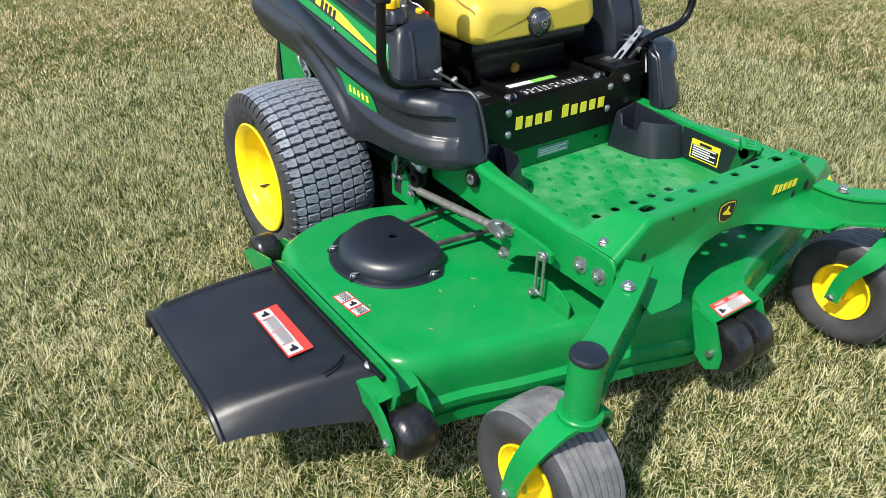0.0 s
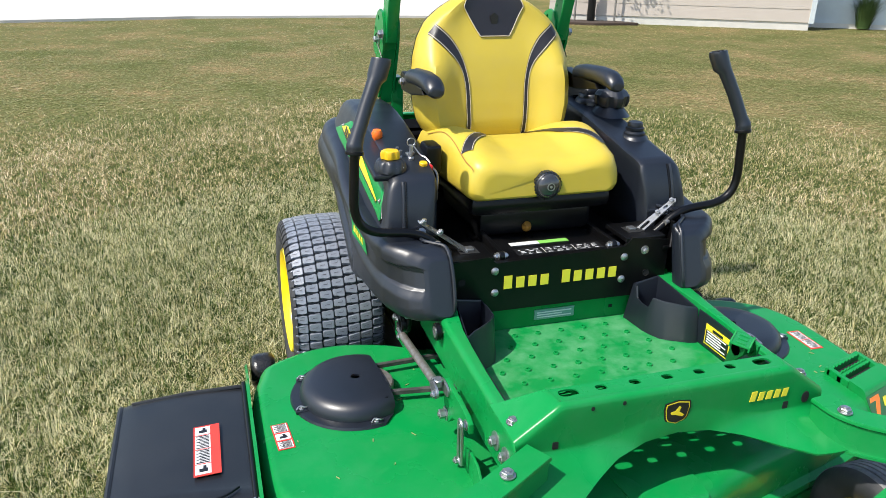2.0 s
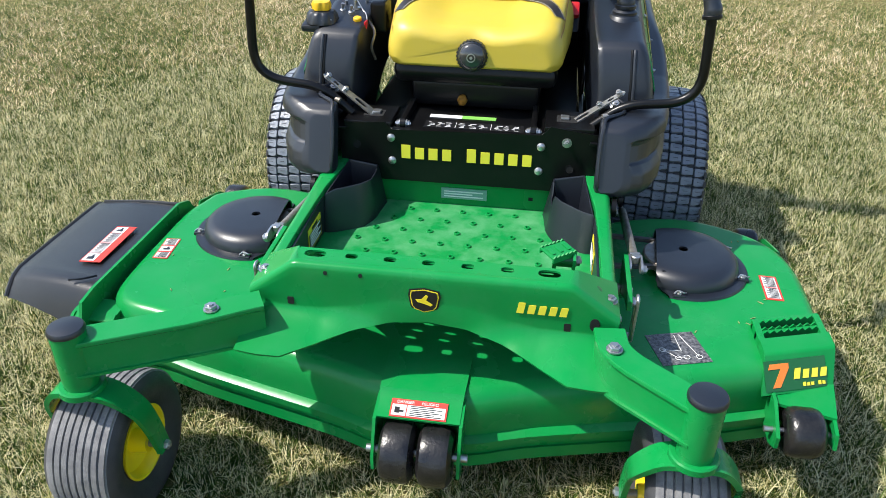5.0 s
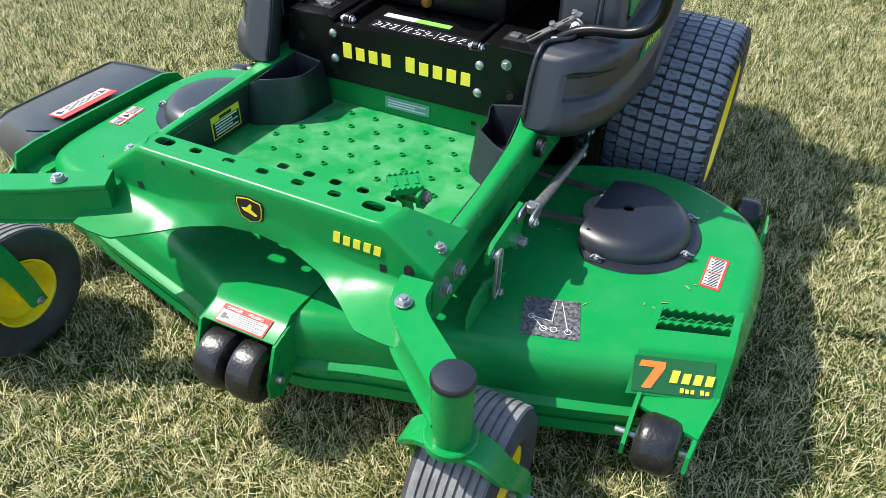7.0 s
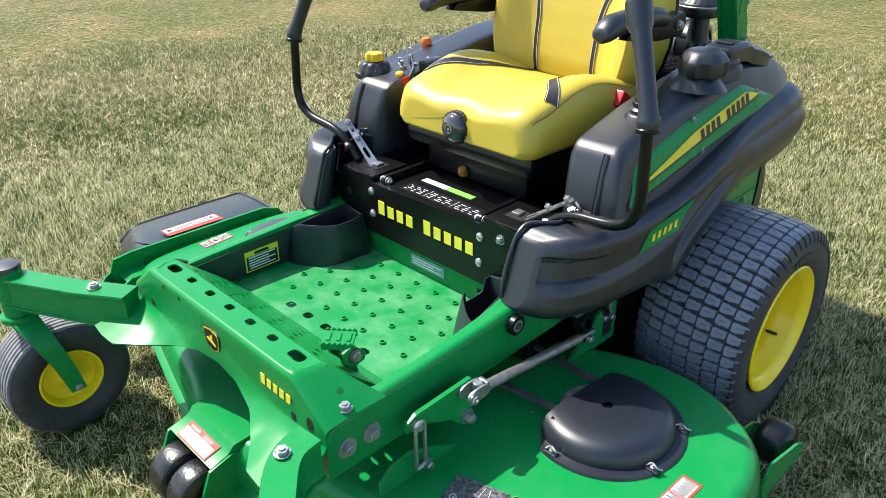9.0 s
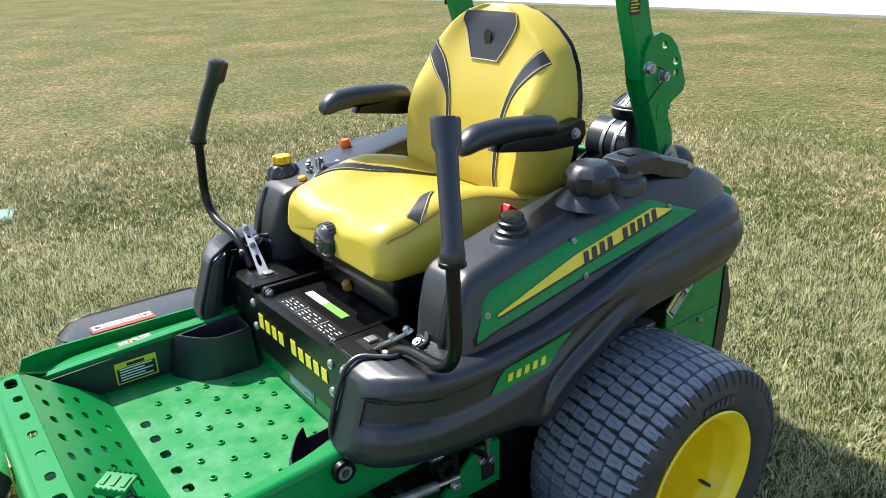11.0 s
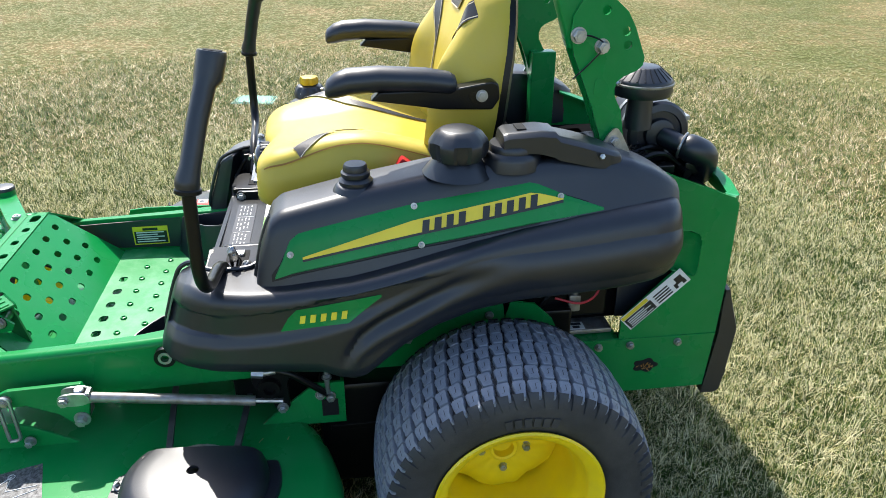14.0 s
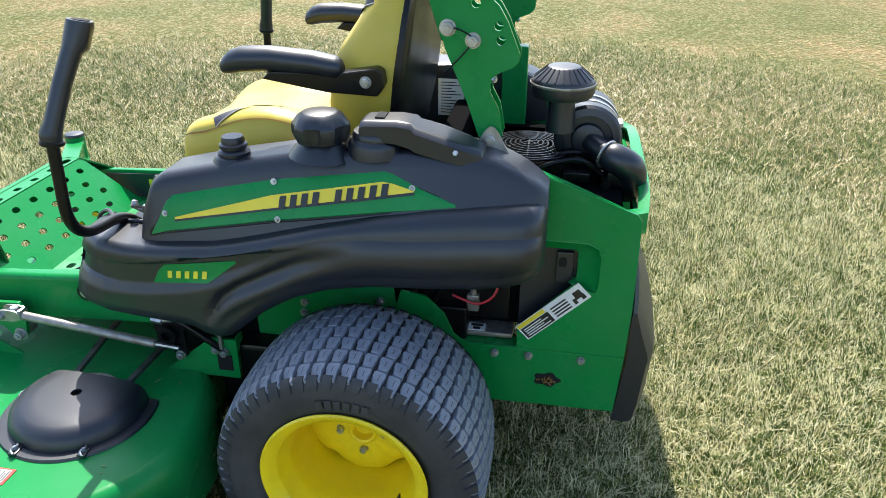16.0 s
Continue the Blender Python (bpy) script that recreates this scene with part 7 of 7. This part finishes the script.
rings = []
for k in range(37):
    z = 0.850 + 0.467 * k / 36
    hw, y, th = table(BACK, z)
    row = [(-hw + 2 * hw * i / 24, back_front(-1 + i / 12, z), z) for i in range(25)]
    row += [(hw + 0.003, y + th * 0.62, z), (hw - 0.010, y + th * 0.86, z), (-hw + 0.010, y + th * 0.86, z), (-hw - 0.003, y + th * 0.62, z)]
    rings.append(row)
part("backrest", loft(rings), VINYL, seat, "tall yellow vinyl backrest")
rings = []
for k in range(25):
    z = 0.842 + 0.471 * k / 24
    hw, y, th = table(BACK, max(z, 0.86))
    rings.append([(-hw * 0.98, y + th * 0.66, z), (hw * 0.98, y + th * 0.66, z), (hw * 0.99, y + th * 0.88, z), (hw * 0.90, y + th * 0.98, z), (-hw * 0.90, y + th * 0.98, z), (-hw * 0.99, y + th * 0.88, z)])
part("back_shell", loft(rings), BLACK, seat, "black textured back cover")


def trim_width(t):
    """The sewn trim is narrow at the seat and opens into a blade towards the shoulder."""
    return 0.016 + 0.026 * smooth((t - 0.45) / 0.40)


def back_band(name, pts, w, mat, lift=0.003, edge=0.0):
    line = smooth_line([(x, 0, z) for x, z in pts], 6)
    rr = []
    for i, p in enumerate(line):
        d = (line[min(i + 1, len(line) - 1)] - line[max(i - 1, 0)]).normalized()
        n = Vector((-d.z, 0, d.x))
        t = i / (len(line) - 1)
        k = w or trim_width(t)
        row = []
        for q in (-0.5, -0.25, 0, 0.25, 0.5):
            c = p + n * (q * k + edge * trim_width(t))
            hw = table(BACK, c.z)[0]
            row.append(Vector((c.x, back_front(max(-1, min(1, c.x / hw)), c.z) - lift, c.z)))
        rr.append(row)
    return part(name, loft(rr, closed=False), mat, seat, "dark grey sewn trim" if mat is FABRIC else "")


for s in (-1, 1):
    curve = [(s * 0.098, 0.865), (s * 0.101, 0.96), (s * 0.106, 1.05), (s * 0.126, 1.115), (s * 0.166, 1.170), (s * 0.214, 1.212)]
    back_band("back_trim", curve, 0.0, FABRIC)
    for edge in (-0.40, 0.40):
        back_band("stitching", curve, 0.0022, STITCH, 0.0038, edge)
    # armrest on its hinge
    arm_rings = []
    for y, z, h, w in ((0.838, 1.066, 0.010, 0.016), (0.843, 1.069, 0.019, 0.024), (0.860, 1.076, 0.026, 0.030), (0.885, 1.083, 0.028, 0.032), (0.95, 1.087, 0.027, 0.032), (1.05, 1.081, 0.026, 0.031), (1.098, 1.074, 0.024, 0.029), (1.110, 1.072, 0.018, 0.022), (1.114, 1.071, 0.008, 0.012)):
        arm_rings.append([(s * 0.292 + math.cos(a) * w, y, z + math.sin(a) * h) for a in [i * math.tau / 20 for i in range(20)]])
    rest = part("armrest", loft(arm_rings), PLASTIC, seat, "black padded armrest")
    part("armrest_bracket", prism([(0.93, 1.044), (0.95, 1.062), (1.10, 1.064), (1.190, 1.078), (1.203, 1.070), (1.206, 1.04), (1.190, 1.016), (1.08, 1.020)], "x", min(s * 0.270, s * 0.308), max(s * 0.270, s * 0.308), bevel=0.005), BLACK, rest)
    part("armrest_bolt", bolt((s * 0.308, 1.166, 1.048), (s, 0, 0), 0.011, washer=0.013), ZINC, rest)
head = []
for k in range(15):
    z = 1.188 + 0.114 * k / 14
    w = table([(1.188, 0.050), (1.212, 0.066), (1.280, 0.104), (1.302, 0.094)], z)[0]
    hw = table(BACK, z)[0]
    head.append([(x, back_front(max(-1, min(1, x / hw)), z) - 0.003, z) for x in [-w + 2 * w * i / 8 for i in range(9)]])
part("head_panel", loft(head, closed=False), FABRIC, seat, "dark grey head panel")
rim = [r[0] for r in head[::-1]] + head[0][1:-1] + [r[-1] for r in head]
part("head_stitching", tube([Vector(p) + Vector((0, -0.0012, 0)) for p in smooth_line(rim, 2)], 0.0016, 5), STITCH, seat)
part("head_emblem", prism([(-0.010, 1.225), (0.010, 1.225), (0.014, 1.250), (0.0, 1.262), (-0.014, 1.250)], "y", 1.1665, 1.1695), INK, seat)
part("belt_buckle", box((0.255, 0.985, 0.842), (0.285, 1.030, 0.885), 0.006, m=Matrix.Translation((-0.007, -0.006, 0.018)) @ Matrix.Translation((0.27, 1.0, 0.86)) @ Matrix.Rotation(radians(-35), 4, "X") @ Matrix.Translation((-0.27, -1.0, -0.86))), RED_PLASTIC, seat, "red seat belt button")
part("buckle_body", box((0.252, 1.01, 0.80), (0.288, 1.075, 0.865), 0.008, m=Matrix.Translation((-0.007, -0.006, 0.018)) @ Matrix.Translation((0.27, 1.0, 0.86)) @ Matrix.Rotation(radians(-35), 4, "X") @ Matrix.Translation((-0.27, -1.0, -0.86))), BLACK, seat)
part("belt_reel", box((-0.322, 0.835, 0.825), (-0.272, 0.915, 0.915), 0.012), BLACK, seat, "black seat belt reel")

# ---- steering levers ----
for s in (-1, 1):
    path = rounded_path([(s * 0.322, 0.600, 0.668), (s * 0.405, 0.600, 0.738), (s * 0.545, 0.596, 0.752), (s * 0.588, 0.592, 0.800), (s * 0.580, 0.596, 0.985)], 0.05, 6)
    lever = piece("steering_lever", tube(path, 0.0125, 14), BLACK, "black bent steering lever with a rubber grip")
    grip = [(s * 0.5805, 0.595, 0.968), (s * 0.580, 0.596, 0.985), (s * 0.5795, 0.597, 0.990), (s * 0.572, 0.603, 1.010), (s * 0.545, 0.620, 1.080), (s * 0.518, 0.638, 1.140), (s * 0.510, 0.644, 1.150), (s * 0.497, 0.653, 1.188), (s * 0.496, 0.654, 1.194)]
    part("grip", tube(grip, [0.020, 0.022, 0.0215, 0.0185, 0.0185, 0.0195, 0.0255, 0.0262, 0.0245], 20), PLASTIC, lever, "black rubber hand grip")
    part("grip_dimple", rod((s * 0.496, 0.654, 1.192), (s * 0.4955, 0.6545, 1.1955), 0.017, seg=18), HOLE, lever)
    part("collar", rod((s * 0.581, 0.595, 0.966), (s * 0.580, 0.596, 0.976), 0.024, seg=18, bevel=0.002), BLACK, lever)
    foot, tip = Vector((s * 0.262, 0.610, 0.661)), Vector((s * 0.400, 0.626, 0.757))
    along = (tip - foot).normalized()
    face = Vector((-s * 0.57, -0.25, 0.82))
    face = (face - along * face.dot(along)).normalized()
    wide = along.cross(face) * s
    strap = Matrix((along, wide, face)).transposed().to_4x4()
    strap.translation = foot
    size = (tip - foot).length
    part("lever_bracket", sheet([(0.0, -0.014), (size * 0.4, -0.012), (size, -0.009), (size + 0.008, 0.0), (size, 0.009), (size * 0.4, 0.012), (0.0, 0.014)], [slot(size * 0.30, 0.0, 0.040, 0.011, 12), slot(size * 0.80, 0.0, 0.018, 0.009, 12)], lambda u, v, d: tuple(strap @ Vector((u, v, 0.005 - d)))), ZINC, lever, "slotted zinc lever bracket")
    for f in (0.62, 0.96):
        part("lever_bolt", bolt(strap @ Vector((size * f, 0.0, 0.005)), face, 0.008, washer=0.0095), ZINC, lever)
    part("lever_shaft", rod((s * 0.35, 0.61, 0.66), (s * 0.40, 0.63, 0.69), 0.020, seg=16), BLACK, lever)
    part("damper", merged(rod((s * 0.37, 0.605, 0.690), (s * 0.43, 0.612, 0.692), 0.014, seg=14, bevel=0.003), rod((s * 0.43, 0.612, 0.692), (s * 0.45, 0.614, 0.694), 0.006, seg=8)), BLACK, lever)
    part("cable_tag", box((min(s * 0.362, s * 0.385), 0.590, 0.684), (max(s * 0.362, s * 0.385), 0.596, 0.698), 0.002), RED_PLASTIC if s < 0 else BLACK, lever)

# ---- roll bar ----
for s in (-1, 1):
    plate = [(1.392, 1.030), (1.416, 0.962), (1.424, 0.950), (1.464, 0.950), (1.468, 0.962), (1.457, 1.019), (1.440, 1.050), (1.438, 1.066), (1.444, 1.083), (1.456, 1.092), (1.484, 1.104), (1.494, 1.114), (1.496, 1.130), (1.470, 1.192), (1.452, 1.222), (1.425, 1.245), (1.390, 1.256), (1.356, 1.247), (1.338, 1.215), (1.336, 1.180), (1.345, 1.138)]
    bores = [slot(1.406, 1.226, 0.019, 0.019, 12, 2), slot(1.452, 1.184, 0.019, 0.019, 12, 2), slot(1.457, 1.156, 0.019, 0.019, 12, 2)]
    rops = piece("roll_bar_post", sheet(plate, bores, lambda u, v, d: Vector((s * (0.358 - d), u, v)), 0.008), GREEN, "green folding roll bar post")
    part("inner_plate", sheet(plate, bores, lambda u, v, d: Vector((s * (0.308 - d), u, v)), 0.008), GREEN, rops)
    part("slot_mark", prism(slot(1.402, 1.070, 0.010, 0.024, 10), "x", min(s * 0.3582, s * 0.3590), max(s * 0.3582, s * 0.3590)), HOLE, rops)
    part("edge_bolt", bolt((s * 0.350, 1.442, 1.078), (s * 0.6, 0.8, 0), 0.008), ZINC, rops)
    lower = [Vector((s * 0.329, y, z)) for y, z in ((1.442, 0.93), (1.428, 1.0), (1.400, 1.08), (1.36, 1.17))]
    rr = []
    for p in lower:
        rr.append([p + Vector((dx, dy, 0)) for dx, dy in ((-0.020, -0.018), (0.020, -0.018), (0.020, 0.014), (-0.020, 0.014))])
    part("lower_post", loft(rr), GREEN, rops)
    rr = []
    for y, z in ((1.372, 1.15), (1.322, 1.30), (1.270, 1.50), (1.24, 1.66), (1.235, 1.72)):
        rr.append([(s * 0.329 + dx, y + dy, z) for dx, dy in ((-0.0205, -0.032), (-0.015, -0.036), (0.015, -0.036), (0.0205, -0.032), (0.0205, 0.032), (0.015, 0.036), (-0.015, 0.036), (-0.0205, 0.032))])
    part("upper_post", loft(rr), GREEN, rops)
    part("pivot_pin", bolt((s * 0.358, 1.351, 1.178), (s, 0, 0), 0.014, washer=0.017, h=0.012), ZINC, rops)
    part("lock_pin", bolt((s * 0.358, 1.402, 1.155), (s, 0, 0), 0.012, washer=0.016, h=0.016), ZINC, rops)
    part("lanyard", tube(smooth_line([(s * 0.366, 1.351, 1.178), (s * 0.372, 1.375, 1.178), (s * 0.372, 1.402, 1.160), (s * 0.364, 1.38, 1.125), (s * 0.360, 1.345, 1.09)], 6), 0.0018, 5), BLACK, rops, "thin black lanyard")
    part("rib", prism(slot(1.402, 1.070, 0.018, 0.040, 12), "x", min(s * 0.356, s * 0.3595), max(s * 0.356, s * 0.3595)), GREEN, rops)
    part("post_label", box((min(s * 0.3498, s * 0.3505), 1.282, 1.300), (max(s * 0.3498, s * 0.3505), 1.318, 1.352)), INK, rops)
    part("label_print", merged(*[box((min(s * 0.3500, s * 0.3510), 1.286, 1.308 + 0.007 * k), (max(s * 0.3500, s * 0.3510), 1.314 - 0.006 * (k % 2), 1.3105 + 0.007 * k)) for k in range(5)]), DECAL_YELLOW, rops)
    part("foot_bracket", prism([(1.404, 0.922), (1.430, 0.972), (1.438, 0.982), (1.445, 0.985), (1.452, 0.982), (1.460, 0.972), (1.487, 0.922)], "x", min(s * 0.366, s * 0.372), max(s * 0.366, s * 0.372)), ZINC, rops, "zinc foot bracket")
    part("foot_bolt", bolt((s * 0.372, 1.445, 0.957), (s, 0, 0), 0.010, washer=0.012), ZINC, rops)
    part("post_foot", box((min(s * 0.268, s * 0.312), 1.415, 0.70), (max(s * 0.268, s * 0.312), 1.485, 0.90 if s > 0 else 1.02), 0.004), GREEN, rops)
    rops.location.x = 0.025 if s < 0 else 0.0
piece("roll_bar_top", tube(rounded_path([(-0.304, 1.235, 1.70), (-0.304, 1.23, 1.78), (0.329, 1.23, 1.78), (0.329, 1.235, 1.70)], 0.08, 6), 0.026, 12), GREEN, "green roll bar top")

# ---- engine behind the seat ----
engine = piece("engine", merged(box((-0.28, 1.36, 0.45), (0.28, 1.74, 0.80), 0.02), box((-0.22, 1.38, 0.80), (0.16, 1.56, 0.80), 0.02)), MATTE, "black air-cooled engine behind the seat")
part("fan_housing", rod((0.10, 1.51, 0.80), (0.10, 1.51, 0.846), 0.130, 0.115, 40, 0.01), MATTE, engine)
rings_bm = [tube([(0.115 + r * math.cos(a), 1.515 + r * math.sin(a), 0.872 - 0.10 * r) for a in [i * math.tau / 40 for i in range(41)]], 0.0022, 6) for r in (0.022, 0.034, 0.046, 0.058, 0.070, 0.082, 0.094, 0.104)]
rings_bm += [tube([(0.115, 1.515, 0.871), (0.115 + 0.106 * math.cos(a), 1.515 + 0.106 * math.sin(a), 0.858)], 0.0024, 6) for a in [i * math.tau / 6 for i in range(6)]]
part("fan_guard", rings_bm[0], BLACK, engine, "round wire fan guard")
for ring_bm in rings_bm[1:]:
    part("guard_wire", ring_bm, BLACK, engine)
filt = piece("air_cleaner", rod((-0.04, 1.652, 0.890), (0.118, 1.652, 0.890), 0.076, seg=40, bevel=0.008), PLASTIC, "black canister air cleaner with a domed intake cap")
part("end_cover", lathe([(0.079, -0.030), (0.080, 0.004), (0.074, 0.012), (0.058, 0.016), (0.056, 0.010), (0.040, 0.010), (0.037, 0.022), (0.026, 0.026), (0.0, 0.026)], (0.120, 1.652, 0.890), (1, 0, 0), 40), PLASTIC, filt)
part("canister_band", merged(*[lathe([(0.0765, -0.006), (0.0790, -0.006), (0.0790, 0.006), (0.0765, 0.006)], (x, 1.652, 0.890), (1, 0, 0), 40) for x in (0.03, 0.075)]), ZINC, filt)
for a in (0.45, 2.6):
    q = Vector((0.106, 1.652 + 0.081 * math.cos(a), 0.890 + 0.081 * math.sin(a)))
    part("canister_clip", box(q - Vector((0.021, 0.006, 0.006)), q + Vector((0.021, 0.006, 0.006)), 0.002), ZINC, filt, "spring clip")
part("intake_neck", lathe([(0.034, -0.040), (0.031, 0.0), (0.030, 0.050), (0.0, 0.050)], (0.150, 1.585, 0.955), (0, 0, 1), 28), PLASTIC, filt)
part("intake_cap", lathe([(0.0, 0.055), (0.034, 0.055), (0.039, 0.052), (0.067, 0.029), (0.072, 0.022), (0.073, 0.000), (0.068, -0.012), (0.052, -0.016), (0.028, -0.016)], (0.150, 1.585, 1.010), (0, 0, 1), 44), PLASTIC, filt, "black domed intake cap")
part("cap_fins", merged(*[loft([[Vector((0.150, 1.585, 1.010)) + Matrix.Rotation(a, 3, "Z") @ Vector((r, w, z + d)) for w, d in ((-0.0016, -0.004), (-0.0016, 0.0016), (0.0016, 0.0016), (0.0016, -0.004))] for r, z in ((0.038, 0.0530), (0.0675, 0.0288))]) for a in [i * math.tau / 22 for i in range(22)]]), INK, filt)
part("cap_rim", lathe([(0.0735, 0.0), (0.0752, 0.002), (0.0752, 0.005), (0.0735, 0.007)], (0.150, 1.585, 1.024), (0, 0, 1), 44), STEEL, filt)
hose = smooth_line([(0.135, 1.660, 0.886), (0.158, 1.678, 0.878), (0.176, 1.697, 0.871), (0.192, 1.722, 0.864), (0.188, 1.750, 0.846), (0.165, 1.760, 0.805), (0.13, 1.755, 0.77)], 6)
part("intake_hose", tube(hose, [0.025 + 0.010 * smooth((i - 10) / 6) for i in range(len(hose))], 20), PLASTIC, filt, "thick black rubber intake hose")
part("hose_clamp", tube([hose[12] + (axes(hose[13] - hose[11])[0] * math.cos(a) + axes(hose[13] - hose[11])[1] * math.sin(a)) * 0.0315 for a in [i * math.tau / 24 for i in range(25)]], 0.0035, 6), ZINC, filt, "bright hose clamp")
part("carburettor", merged(box((0.10, 1.70, 0.80), (0.20, 1.76, 0.835), 0.006), rod((0.17, 1.69, 0.815), (0.22, 1.70, 0.812), 0.012, seg=12), rod((0.13, 1.74, 0.83), (0.13, 1.74, 0.85), 0.016, seg=14)), BLACK, engine, "dark metal carburettor")
part("bracket", merged(box((0.05, 1.57, 0.80), (0.20, 1.60, 0.86), 0.004), box((0.20, 1.60, 0.82), (0.23, 1.66, 0.84), 0.003)), BLACK, engine)
# unseen sheet, added so that no bright lawn shows past the seat
piece("gap_filler_sheet", box((-0.322, 1.275, 0.45), (0.322, 1.335, 0.845), 0.012), MATTE, "black filler sheet added to darken the gap behind the seat")
part("tag_label", box((-0.3105, 1.222, 0.795), (-0.3095, 1.300, 0.905), 0.0), WHITE, tank_r, "white paper label")
for k in range(11):
    part("label_bar", box((-0.3095, 1.230, 0.803 + 0.009 * k), (-0.3090, 1.290 - 0.014 * (k % 3), 0.8055 + 0.009 * k)), INK, tank_r)
for k in range(6):
    q = Vector((0.20 - 0.05 * k, 1.50, 0.80))
    part("hose", tube(smooth_line([q, q + Vector((0.02, 0.06, 0.05)), q + Vector((0.0, 0.14, 0.06)), q + Vector((-0.02, 0.22, 0.0))], 5), 0.007, 8), BLACK, engine)
